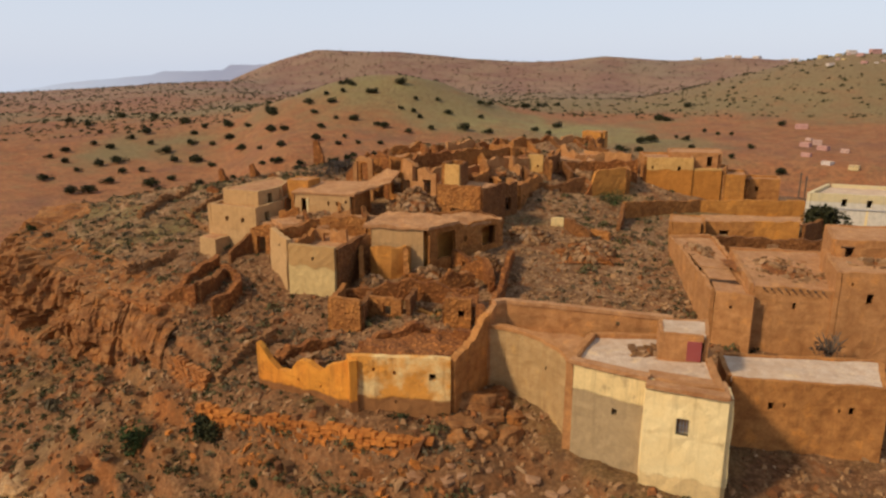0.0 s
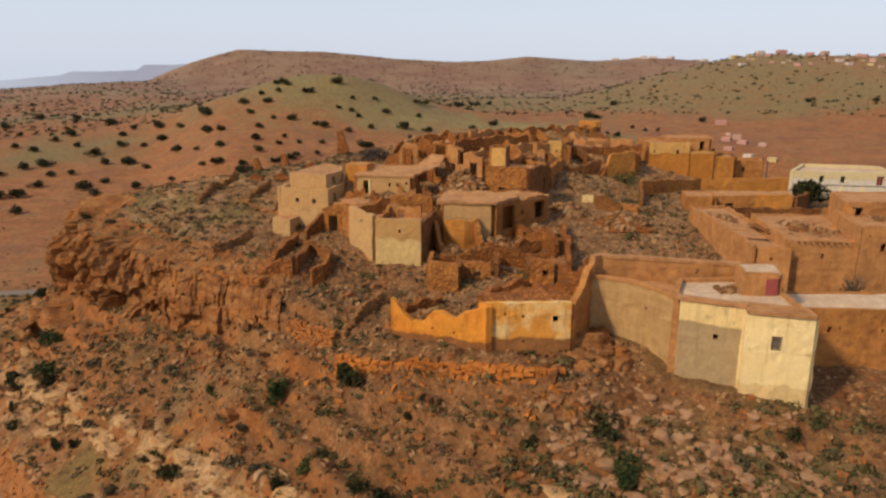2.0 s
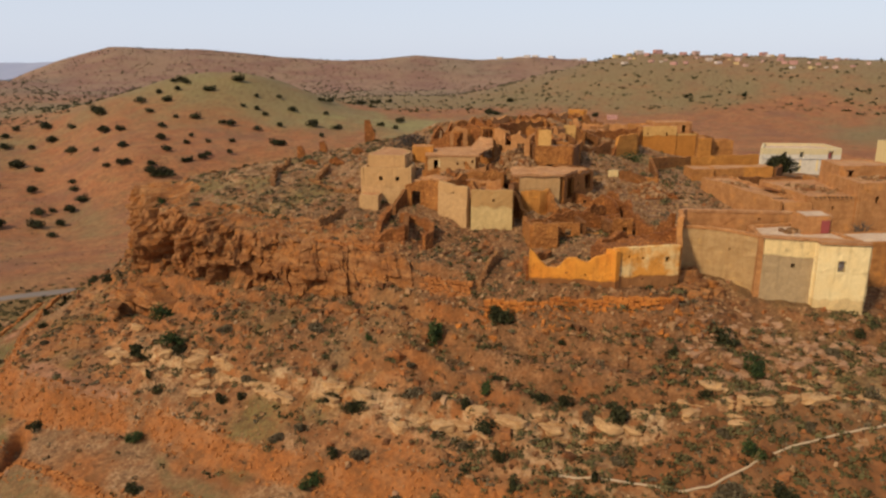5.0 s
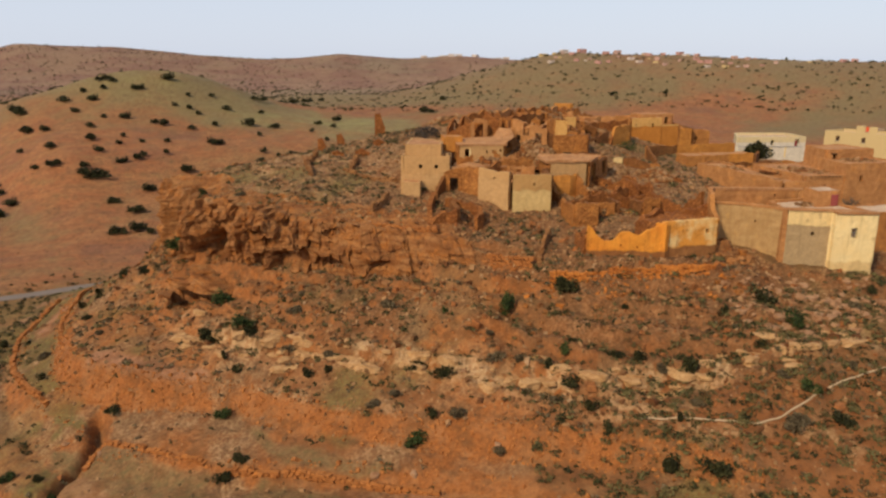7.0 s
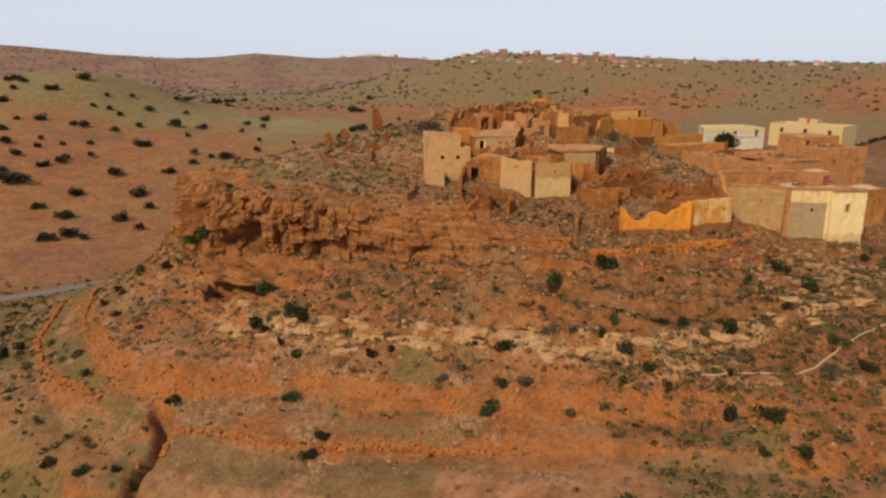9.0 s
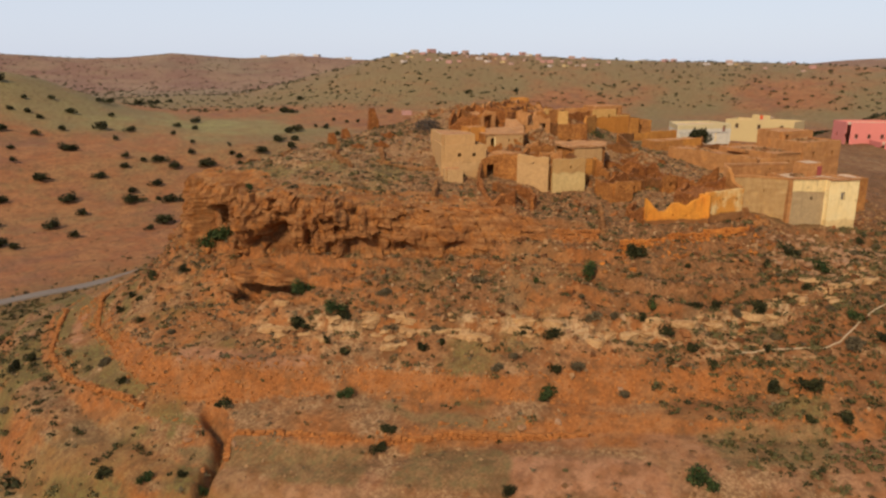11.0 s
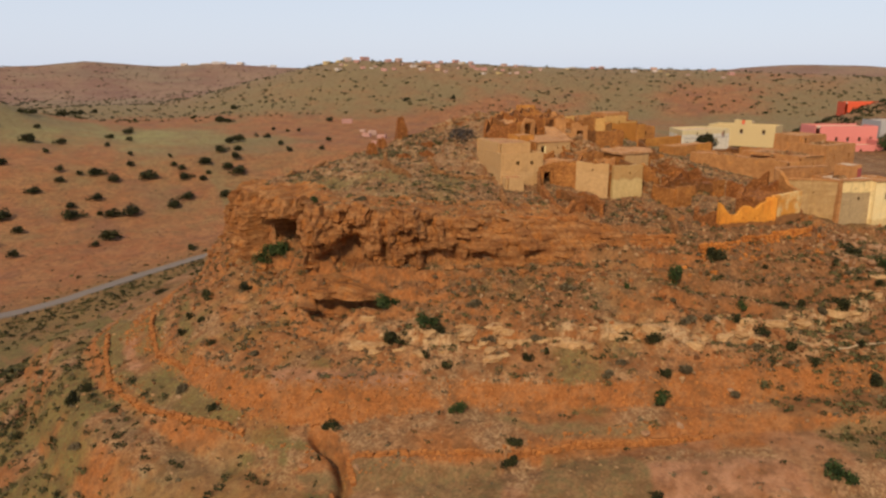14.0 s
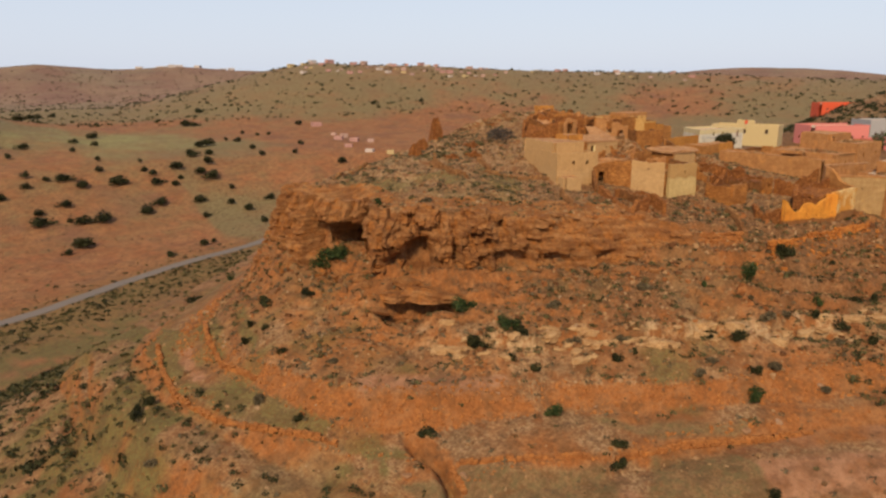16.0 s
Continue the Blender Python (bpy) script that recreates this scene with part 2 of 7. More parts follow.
def land(x, y, rough=True, carve=True):
    """The ground's height; carve takes out the hollows that the rim's rock overhangs."""
    x, y = np.atleast_1d(np.asarray(x, float)), np.atleast_1d(np.asarray(y, float))
    h = base_land(x, y)
    near = (x > -290) & (x < 600) & (y > -240) & (y < 390)
    if not near.any():
        return h
    X, Y = x[near], y[near]
    ins6, d6, _ = to_line(X, Y, CONTOURS[6])
    farm = np.where(ins6, 0.0, sstep(0.5, 3, d6)) * (X < 20)        # farmed ground: tidier edges
    tidy = rough * (1 - 0.72 * farm)
    wx = X + tidy * (1.1 * fbm(X, Y, 7, 3, 21) + 0.5 * fbm(X, Y, 1.9, 2, 22))
    wy = Y + tidy * (1.1 * fbm(X, Y, 7, 3, 23) + 0.5 * fbm(X, Y, 1.9, 2, 24))
    rings = [to_line(wx, wy, line) for line in CONTOURS]
    out = h[near]
    ins, d, z = rings[0]
    out = out + (z - out) * np.exp(-(d / 38) ** 2)
    g = out.copy()
    cliff = np.zeros(X.shape)
    for k in range(len(rings)):
        ins, d, z = rings[k]
        if k + 1 < len(rings):
            ins2, d2, z2 = rings[k + 1]
            t = d / (d + d2 + 1e-6)
            if k == 7:                       # talus below, sheer rock above
                sheer = sstep(-30, -44, X) * (Y < 128)
                t = t + sheer * (0.36 * t + 0.64 * sstep(0.84, 1.0, t) - t)
            if k == 1:                       # level fields behind the lowest bank
                t = np.where(X < 20, 1 - (1 - t) ** 3, t)
            g = np.where(ins, z + (z2 - z) * t, g)
            if k == 7:
                cliff = np.where(ins & ~ins2, 1.0, 0.0) * (X < -22)
        else:
            g = np.where(ins, z + 0.25 * np.minimum(d, 4), g)
    if rough:
        # farmed terraces on the lower slope, broken ledges on the rock
        zone = (1 - 0.85 * farm * sstep(10, 12, g)) * sstep(2, 8, g) * (1 - sstep(30, 33, g)) * (X < 25) * (Y < 150)
        for size_, p_, seed_ in ((30, 2.3, 31), (13, 1.1, 36)):
            f = (g + 1.1 * p_ * fbm(X, Y, size_, 4, seed_) + 0.05 * X) / p_
            patchy = sstep(-0.05, 0.4, fbm(X, Y, size_ * 0.8, 3, seed_ + 4))
            g = g + 0.8 * zone * patchy * p_ * (np.floor(f) + sstep(0.6, 0.92, f - np.floor(f)) - f)
        # a gully through the lower fields
        gx = -74 - 0.32 * (72 - Y) + 1.2 * np.sin(Y * 0.4)
        g = g - 2.3 * np.exp(-((X - gx - 0.5 * fbm(X, Y, 2.5, 2, 48)) / 0.9) ** 2) * sstep(55, 60, Y) * (1 - sstep(71, 74, Y))
        f = (g + 0.9 * fbm(X, Y, 6, 2, 33)) / 2.1
        g = g + 0.8 * cliff * 2.1 * (np.floor(f) + sstep(0.45, 0.9, f - np.floor(f)) - f)
        # hollows under the cliff
        for cx_, cy_, rx_, ry_, dz_ in ((-61.8, 85.0, 2.4, 1.7, 2.6), (-57.2, 81.4, 1.8, 1.3, 1.8), (-62.6, 101.5, 2.2, 2.6, 1.6), (-50.4, 77.4, 1.8, 1.0, 1.6), (-43.0, 73.2, 1.5, 1.0, 1.4)):
            g = g - dz_ * np.exp(-((X - cx_) / rx_) ** 2 - ((Y - cy_) / ry_) ** 2)
        # the broken pale ledge
        step6 = np.where(ins6, np.exp(-d6 / 5.0), -0.35 * np.exp(-d6 / 1.2)) * sstep(-68, -60, X) * sstep(4, -8, X)
        g = g + 1.1 * step6 * (0.55 + 0.9 * fbm(X, Y, 9, 3, 46))
        g = g + 0.9 * (1 - 0.7 * farm) * (1 - sstep(36, 38, g)) * (X < 20) * fbm(X, Y, 11, 3, 44)
        wild = (1 - 0.6 * farm) * (1 - 0.75 * sstep(4, -6, np.hypot((X - 35) / 45, (Y - 80) / 40) * 10 - 10))
        g = g + wild * (0.6 * fbm(X, Y, 4.5, 3, 41) + 0.3 * fbm(X, Y, 1.1, 2, 42)) + cliff * 0.5 * fbm(X, Y, 1.5, 2, 43)
    if carve and rough:
        for cx_, cy_, r_, z_ in HOLLOWS:
            g = np.where((X - cx_) ** 2 + (Y - cy_) ** 2 < r_ * r_, np.minimum(g, z_ + 0.3 * fbm(X, Y, 2, 2, 47)), g)
    h[near] = g
    return h


def ground(x, y):
    return float(land(x, y)[0])


# ---------------------------------------------------------------- materials
class Nodes:
    """A material's nodes, with short ways to link them."""

    def __init__(self, name):
        self.mat = bpy.data.materials.new(name)
        self.mat.use_nodes = True
        self.t = self.mat.node_tree
        self.bsdf = self.t.nodes["Principled BSDF"]
        self.geo = self.t.nodes.new("ShaderNodeNewGeometry")

    def put(self, socket, value):
        if isinstance(value, bpy.types.NodeSocket):
            self.t.links.new(value, socket)
        elif isinstance(value, (tuple, list)) and len(value) == 3 and socket.type == "RGBA":
            socket.default_value = (*value, 1)
        else:
            socket.default_value = value

    def noise(self, scale, detail=4, rough=0.55, vec=None):
        n = self.t.nodes.new("ShaderNodeTexNoise")
        self.put(n.inputs["Scale"], scale)
        self.put(n.inputs["Detail"], detail)
        self.put(n.inputs["Roughness"], rough)
        self.put(n.inputs["Vector"], vec or self.geo.outputs["Position"])
        return n.outputs["Fac"]

    def mix(self, fac, a, b, blend="MIX"):
        n = self.t.nodes.new("ShaderNodeMix")
        n.data_type, n.blend_type = "RGBA", blend
        self.put(n.inputs[0], fac)
        self.put(n.inputs[6], a)
        self.put(n.inputs[7], b)
        return n.outputs[2]

    def calc(self, op, a, b=0.0, c=0.0):
        n = self.t.nodes.new("ShaderNodeMath")
        n.operation = op
        for k, v in enumerate((a, b, c)):
            self.put(n.inputs[k], v)
        return n.outputs[0]

    def ramp(self, v, a, b, lo=0.0, hi=1.0):
        n = self.t.nodes.new("ShaderNodeMapRange")
        n.interpolation_type = "SMOOTHSTEP"
        for k, q in enumerate((v, a, b, lo, hi)):
            self.put(n.inputs[k], q)
        return n.outputs[0]

    def attr(self, name):
        n = self.t.nodes.new("ShaderNodeAttribute")
        n.attribute_name = name
        return n.outputs["Fac"]

    def stretched(self, sx, sy, sz):
        n = self.t.nodes.new("ShaderNodeMapping")
        n.inputs["Scale"].default_value = (sx, sy, sz)
        self.put(n.inputs["Vector"], self.geo.outputs["Position"])
        return n.outputs[0]

    def height(self):
        n = self.t.nodes.new("ShaderNodeSeparateXYZ")
        self.put(n.inputs[0], self.geo.outputs["Position"])
        return n.outputs[2]

    def own(self):
        return self.t.nodes.new("ShaderNodeObjectInfo").outputs["Random"]

    def done(self, color, rough=0.9, bump=None, strength=0.5, dist=0.05):
        self.put(self.bsdf.inputs["Base Color"], color)
        self.put(self.bsdf.inputs["Roughness"], rough)
        self.put(self.bsdf.inputs["Specular IOR Level"], 0.15)
        if bump is not None:
            n = self.t.nodes.new("ShaderNodeBump")
            self.put(n.inputs["Strength"], strength)
            self.put(n.inputs["Distance"], dist)
            self.put(n.inputs["Height"], bump)
            self.put(self.bsdf.inputs["Normal"], n.outputs[0])
        return self.mat


def mud(name, light, dark, stain=(0.2, 0.09, 0.035), stones=0.0, wet=0.48):
    """Rammed earth or mud plaster: lifts of earth, blotches, lost plaster, rain streaks, grain; stones in it where it is bare."""
    n = Nodes(name)
    big, mid, fine = n.noise(0.35, 4, 0.6), n.noise(1.3, 6, 0.65), n.noise(9, 5, 0.7)
    streak = n.noise(1.0, 5, 0.65, n.stretched(2.2, 2.2, 0.2))
    lifts = n.noise(1.0, 4, 0.6, n.stretched(0.3, 0.3, 1.7))
    c = n.mix(n.ramp(n.calc("MULTIPLY_ADD", mid, 0.7, n.calc("MULTIPLY", big, 0.4)), 0.36, 0.72), dark, light)
    c = n.mix(n.calc("MULTIPLY", n.ramp(lifts, 0.45, 0.75), 0.38), c, tuple(0.66 * v for v in dark))
    c = n.mix(n.calc("MULTIPLY", n.ramp(n.noise(0.7, 6, 0.7), 0.55, 0.66), 0.55), c, (min(1.25 * light[0], 0.8), 1.12 * light[1], 0.8 * light[2]))
    c = n.mix(n.calc("MULTIPLY", n.ramp(streak, 0.52, 0.8), wet), c, tuple(0.6 * v for v in stain))
    c = n.mix(n.calc("MULTIPLY", n.ramp(fine, 0.4, 0.72), 0.5), c, tuple(0.5 * v for v in dark))
    bump = n.calc("MULTIPLY_ADD", fine, 0.5, n.calc("ADD", mid, n.calc("MULTIPLY", lifts, 0.5)))
    if stones:
        v = n.t.nodes.new("ShaderNodeTexVoronoi")
        n.put(v.inputs["Scale"], 2.6)
        n.put(v.inputs["Vector"], n.geo.outputs["Position"])
        gap = n.ramp(v.outputs["Distance"], 0.25, 0.6)
        c = n.mix(n.calc("MULTIPLY", gap, stones), c, tuple(0.45 * q for q in dark))
        bump = n.calc("MULTIPLY_ADD", gap, -1.2, bump)
    return n.done(c, 0.92, bump, 0.8, 0.09)


def two_coat(name, upper, lower, z, rag=1.2, patches=0.0, third=None):
    """A wall whose plaster ends at about the height z, with a worn edge."""
    n = Nodes(name)
    big, mid, fine = n.noise(0.55, 4, 0.6), n.noise(2.0, 5, 0.6), n.noise(12, 4, 0.65)
    edge = n.calc("MULTIPLY_ADD", n.calc("SUBTRACT", big, 0.5), rag * 2.4, n.height())
    up = n.ramp(edge, z - 0.12, z + 0.12)
    a = n.mix(n.ramp(mid, 0.25, 0.8), tuple(0.84 * v for v in upper), upper)
    if third:
        a = n.mix(n.ramp(n.noise(0.42, 6, 0.65), 0.42, 0.66), a, third)
    b = n.mix(n.ramp(mid, 0.25, 0.8), tuple(0.76 * v for v in lower), lower)
    if patches:
        up = n.calc("MULTIPLY", up, n.ramp(n.noise(0.8, 5, 0.6), patches - 0.06, patches + 0.04))
    c = n.mix(up, b, a)
    streak = n.noise(1.0, 5, 0.65, n.stretched(2.4, 2.4, 0.18))
    c = n.mix(n.calc("MULTIPLY", n.ramp(streak, 0.5, 0.74), 0.5), c, tuple(0.55 * v for v in lower))
    c = n.mix(n.calc("MULTIPLY", n.ramp(n.noise(1.1, 7, 0.72), 0.56, 0.66), 0.5), c, tuple(0.62 * v for v in lower))
    c = n.mix(n.calc("MULTIPLY", n.ramp(fine, 0.4, 0.75), 0.25), c, tuple(0.6 * v for v in lower))
    return n.done(c, 0.9, n.calc("MULTIPLY_ADD", up, 0.9, n.calc("MULTIPLY_ADD", fine, 0.35, mid)), 0.6, 0.05)


def paint(name, color, worn=(0.4, 0.3, 0.2), rough=0.6, amount=0.3):
    n = Nodes(name)
    c = n.mix(n.calc("MULTIPLY", n.ramp(n.noise(1.4, 5, 0.65), 0.45, 0.75), amount), color, worn)
    c = n.mix(n.calc("MULTIPLY", n.noise(9, 3), 0.25), c, tuple(0.6 * v for v in color))
    return n.done(c, rough, n.noise(20, 3), 0.2, 0.02)


def leafy(name, dark, light):
    n = Nodes(name)
    c = n.mix(n.ramp(n.noise(1.3, 3), 0.35, 0.65), dark, light)
    c = n.mix(n.calc("MULTIPLY", n.own(), 0.5), c, tuple(0.55 * v for v in dark))
    return n.done(c, 0.75)


MUD = mud("mud_brown", (0.469, 0.207, 0.06), (0.273, 0.107, 0.0294))
MUD_RUIN = mud("ruined_earth", (0.49, 0.205, 0.055), (0.26, 0.095, 0.025), stones=0.3)
MUD_RED = mud("mud_red_stony", (0.414, 0.161, 0.0436), (0.229, 0.0763, 0.0218), stones=0.6)
MUD_TAN = mud("mud_tan", (0.475, 0.228, 0.085), (0.325, 0.14, 0.047))
MUD_DARK = mud("mud_dark", (0.294, 0.122, 0.0392), (0.153, 0.06, 0.0196), stones=0.35)
ORANGE = two_coat("orange_plaster", (0.66, 0.265, 0.036), (0.26, 0.105, 0.034), 34.95, 0.5, third=(0.56, 0.2, 0.026))
ORANGE_CREAM = two_coat("cream_on_orange_plaster", (0.66, 0.28, 0.048), (0.30, 0.13, 0.044), 35.4, 0.45, third=(0.68, 0.48, 0.21))
OCHRE = mud("ochre_plaster", (0.54, 0.235, 0.052), (0.38, 0.15, 0.032))
OCHRE_CREAM = two_coat("ochre_cream_plaster", (0.58, 0.33, 0.105), (0.46, 0.18, 0.034), 44.6, 0.5)
CREAM = two_coat("cream_limewash", (0.78, 0.60, 0.30), (0.68, 0.47, 0.21), 33.4, 0.8, third=(0.73, 0.54, 0.255))
CREAM_GREY = two_coat("cream_over_grey_render", (0.72, 0.52, 0.235), (0.38, 0.262, 0.135), 37.75, 0.35)
GREY = mud("grey_tan_render", (0.45, 0.285, 0.125), (0.36, 0.21, 0.085))
BASTION = two_coat("bastion_plaster", (0.42, 0.235, 0.085), (0.55, 0.375, 0.155), 39.6, 0.6)
PALE = two_coat("pale_plaster", (0.47, 0.272, 0.112), (0.49, 0.29, 0.125), 41.0, 1.0)
ROOF = mud("earth_roof", (0.48, 0.255, 0.115), (0.34, 0.152, 0.058))
ROOF_PALE = mud("pale_screed_roof", (0.583, 0.438, 0.309), (0.475, 0.313, 0.191))
WHITE = two_coat("white_and_cream_limewash", (0.60, 0.47, 0.25), (0.64, 0.56, 0.44), 41.3, 0.1)
YELLOW = paint("yellow_wash", (0.52, 0.385, 0.185), (0.45, 0.3, 0.15))
PINK = paint("pink_wash", (0.62, 0.201, 0.168), (0.436, 0.154, 0.114))
CORAL = paint("coral_wash", (0.638, 0.0982, 0.0413), (0.478, 0.0911, 0.0427))
# washes of the distant houses, softened so that haze is in the colour
WHITE_HAZED = paint("hazed_white_wash", (0.55, 0.46, 0.40), (0.4, 0.3, 0.22))
CORAL_HAZED = paint("hazed_coral_wash", (0.46, 0.30, 0.24), (0.4, 0.22, 0.16))
PINK_HAZED = paint("hazed_pink_wash", (0.44, 0.24, 0.20), (0.4, 0.2, 0.15))
DOOR_RED = paint("faded_red_metal", (0.271, 0.061, 0.0529), (0.356, 0.171, 0.155))
DARK_WOOD = paint("dark_wood", (0.0712, 0.039, 0.0229), (0.126, 0.0702, 0.038), 0.8)
IRON = paint("grey_iron", (0.126, 0.134, 0.149), (0.237, 0.157, 0.116), 0.5)
GREY_WALL = paint("grey_concrete", (0.353, 0.329, 0.314), (0.236, 0.204, 0.172), 0.85)
BLUE = paint("blue_plastic", (0.0359, 0.173, 0.439), (0.155, 0.236, 0.396), 0.4)
PIPE = paint("pale_pipe", (0.42, 0.30, 0.18), (0.395, 0.282, 0.169), 0.7)
ASPHALT = paint("asphalt", (0.185, 0.148, 0.122), (0.15, 0.108, 0.08), 0.95)
LEAF = leafy("bush_leaf", (0.02, 0.021, 0.007), (0.056, 0.052, 0.017))
LEAF_GREEN = leafy("green_leaf", (0.02, 0.033, 0.010), (0.06, 0.078, 0.02))
LEAF_OLIVE = leafy("olive_scrub", (0.075, 0.063, 0.022), (0.145, 0.115, 0.043))
LEAF_DRY = leafy("dry_scrub", (0.085, 0.062, 0.032), (0.16, 0.118, 0.062))
TWIG = leafy("bare_twig", (0.055, 0.04, 0.03), (0.11, 0.082, 0.062))
BARK = paint("bark", (0.13, 0.09, 0.06), (0.2, 0.15, 0.1), 0.9)


def stone_material():
    n = Nodes("rubble_stone")
    r = n.geo.outputs["Random Per Island"]
    c = n.mix(n.ramp(r, 0.0, 0.75), (0.135, 0.066, 0.027), (0.36, 0.2, 0.09))
    c = n.mix(n.ramp(r, 0.78, 0.86), c, (0.38, 0.235, 0.122))
    c = n.mix(n.ramp(r, 0.9, 0.94), c, (0.27, 0.1, 0.032))
    c = n.mix(n.calc("MULTIPLY", n.noise(4, 5, 0.65), 0.45), c, (0.13, 0.066, 0.028))
    return n.done(c, 0.92, n.noise(7, 4), 0.6, 0.06)


STONE = stone_material()
def scree_material():
    n = Nodes("scree_rock")
    r = n.geo.outputs["Random Per Island"]
    c = n.mix(n.ramp(r, 0.0, 1.0), (0.12, 0.046, 0.016), (0.30, 0.142, 0.056))
    c = n.mix(n.ramp(r, 0.7, 0.75), c, (0.3, 0.11, 0.034))
    c = n.mix(n.calc("MULTIPLY", n.ramp(n.noise(2.4, 6, 0.7), 0.42, 0.7), 0.7), c, (0.075, 0.036, 0.017))
    return n.done(c, 0.93, n.noise(4, 5, 0.7), 0.8, 0.1)


SCREE = scree_material()
STONE_WALL = mud("brown_dry_stone", (0.34, 0.165, 0.064), (0.19, 0.083, 0.03))
BANK_STONE = mud("orange_dry_stone", (0.54, 0.2, 0.042), (0.25, 0.075, 0.016))
STONE_RED = mud("red_dry_stone", (0.42, 0.165, 0.047), (0.26, 0.09, 0.024))


def boulder_material():
    n = Nodes("boulder_stone")
    c = n.mix(n.own(), (0.33, 0.178, 0.088), (0.41, 0.24, 0.132))
    c = n.mix(n.ramp(n.noise(0.9, 5, 0.6), 0.4, 0.7), c, (0.272, 0.122, 0.0501))
    c = n.mix(n.calc("MULTIPLY", n.noise(6, 5, 0.65), 0.5), c, (0.119, 0.0667, 0.0379))
    return n.done(c, 0.92, n.noise(5, 5, 0.65), 0.8, 0.08)


BOULDER = boulder_material()


def crag_material():
    """Layered red-brown rock."""
    n = Nodes("crag_rock")
    bands = n.noise(1.0, 5, 0.6, n.stretched(0.25, 0.25, 1.6))
    c = n.mix(n.ramp(bands, 0.35, 0.65), (0.19, 0.07, 0.021), (0.335, 0.155, 0.056))
    c = n.mix(n.ramp(n.noise(0.6, 5, 0.65), 0.45, 0.7), c, (0.33, 0.118, 0.026))
    c = n.mix(n.calc("MULTIPLY", n.ramp(n.noise(1.0, 5, 0.65, n.stretched(1.6, 1.6, 0.3)), 0.5, 0.72), 0.6), c, (0.085, 0.034, 0.012))
    c = n.mix(n.calc("MULTIPLY", n.ramp(n.noise(3.2, 6, 0.7), 0.45, 0.75), 0.7), c, (0.06, 0.027, 0.011))
    return n.done(c, 0.93, n.calc("ADD", n.noise(2.2, 6, 0.7), bands), 1.0, 0.25)


CRAG = crag_material()
LEDGE = mud("pale_limestone", (0.50, 0.31, 0.145), (0.33, 0.17, 0.066), (0.2, 0.09, 0.035))


def land_material():
    n = Nodes("dry_land")
    big, mid, fine, grit = n.noise(0.06, 4), n.noise(0.45, 6, 0.65), n.noise(2.6, 5, 0.7), n.noise(9, 4, 0.7)
    soil = n.mix(n.ramp(mid, 0.38, 0.66), (0.19, 0.07, 0.022), (0.278, 0.115, 0.04))
    stony = n.mix(n.ramp(fine, 0.40, 0.62), (0.175, 0.088, 0.037), (0.37, 0.22, 0.108))
    soil = n.mix(n.calc("MULTIPLY", n.attr("stony"), n.ramp(mid, 0.3, 0.55)), soil, stony)
    soil = n.mix(n.calc("MULTIPLY", n.attr("scree"), n.ramp(mid, 0.32, 0.6)), soil, n.mix(n.ramp(fine, 0.4, 0.65), (0.1, 0.041, 0.014), (0.215, 0.098, 0.038)))
    red = n.mix(n.ramp(fine, 0.3, 0.7), (0.215, 0.07, 0.018), (0.34, 0.124, 0.033))
    red = n.mix(n.calc("MULTIPLY", n.ramp(n.noise(0.5, 5, 0.65), 0.45, 0.62), 0.45), red, (0.33, 0.155, 0.062))
    soil = n.mix(n.attr("red"), soil, red)
    pale = n.mix(n.ramp(fine, 0.35, 0.65), (0.36, 0.205, 0.09), (0.52, 0.345, 0.18))
    soil = n.mix(n.calc("MULTIPLY", n.attr("pale"), n.ramp(mid, 0.42, 0.58)), soil, pale)
    plain = n.mix(n.ramp(big, 0.35, 0.65), (0.295, 0.108, 0.04), (0.335, 0.146, 0.058))
    plain = n.mix(n.calc("MULTIPLY", n.ramp(mid, 0.5, 0.75), 0.35), plain, (0.212, 0.0972, 0.0458))
    plain = n.mix(n.calc("MULTIPLY", n.ramp(n.noise(0.02, 6, 0.6), 0.5, 0.66), 0.7), plain, (0.2, 0.085, 0.05))
    tracks = n.noise(1.0, 5, 0.65, n.stretched(0.03, 0.22, 0.1))
    plain = n.mix(n.calc("MULTIPLY", n.ramp(tracks, 0.5, 0.66), 0.6), plain, (0.19, 0.078, 0.036))
    plain = n.mix(n.calc("MULTIPLY", n.ramp(n.noise(0.25, 6, 0.7), 0.55, 0.7), 0.5), plain, (0.4, 0.2, 0.09))
    plain = n.mix(n.calc("MULTIPLY", n.ramp(n.noise(0.11, 8, 0.72), 0.5, 0.62), 0.5), plain, (0.165, 0.085, 0.04))
    plain = n.mix(n.calc("MULTIPLY", n.ramp(n.noise(0.05, 8, 0.72), 0.52, 0.66), 0.5), plain, (0.2, 0.135, 0.055))
    soil = n.mix(n.attr("plain"), soil, plain)
    grass = n.mix(n.ramp(mid, 0.35, 0.7), (0.165, 0.12, 0.05), (0.25, 0.185, 0.085))
    grass = n.mix(n.calc("MULTIPLY", n.attr("green"), n.ramp(n.noise(0.03, 7, 0.7), 0.35, 0.6)), grass, (0.27, 0.238, 0.088))
    cover = n.calc("MULTIPLY_ADD", n.calc("SUBTRACT", n.noise(0.022, 9, 0.7), 0.5), 1.8, n.attr("grass"))
    soil = n.mix(n.calc("MULTIPLY", n.ramp(cover, 0.05, 1.0), n.ramp(n.attr("grass"), 0.0, 0.25)), soil, grass)
    # distant ground pales to pinkish grey: aerial haze put into the colour
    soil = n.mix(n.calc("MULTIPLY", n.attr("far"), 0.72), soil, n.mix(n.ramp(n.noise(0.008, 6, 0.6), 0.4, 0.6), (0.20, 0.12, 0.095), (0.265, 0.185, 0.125)))
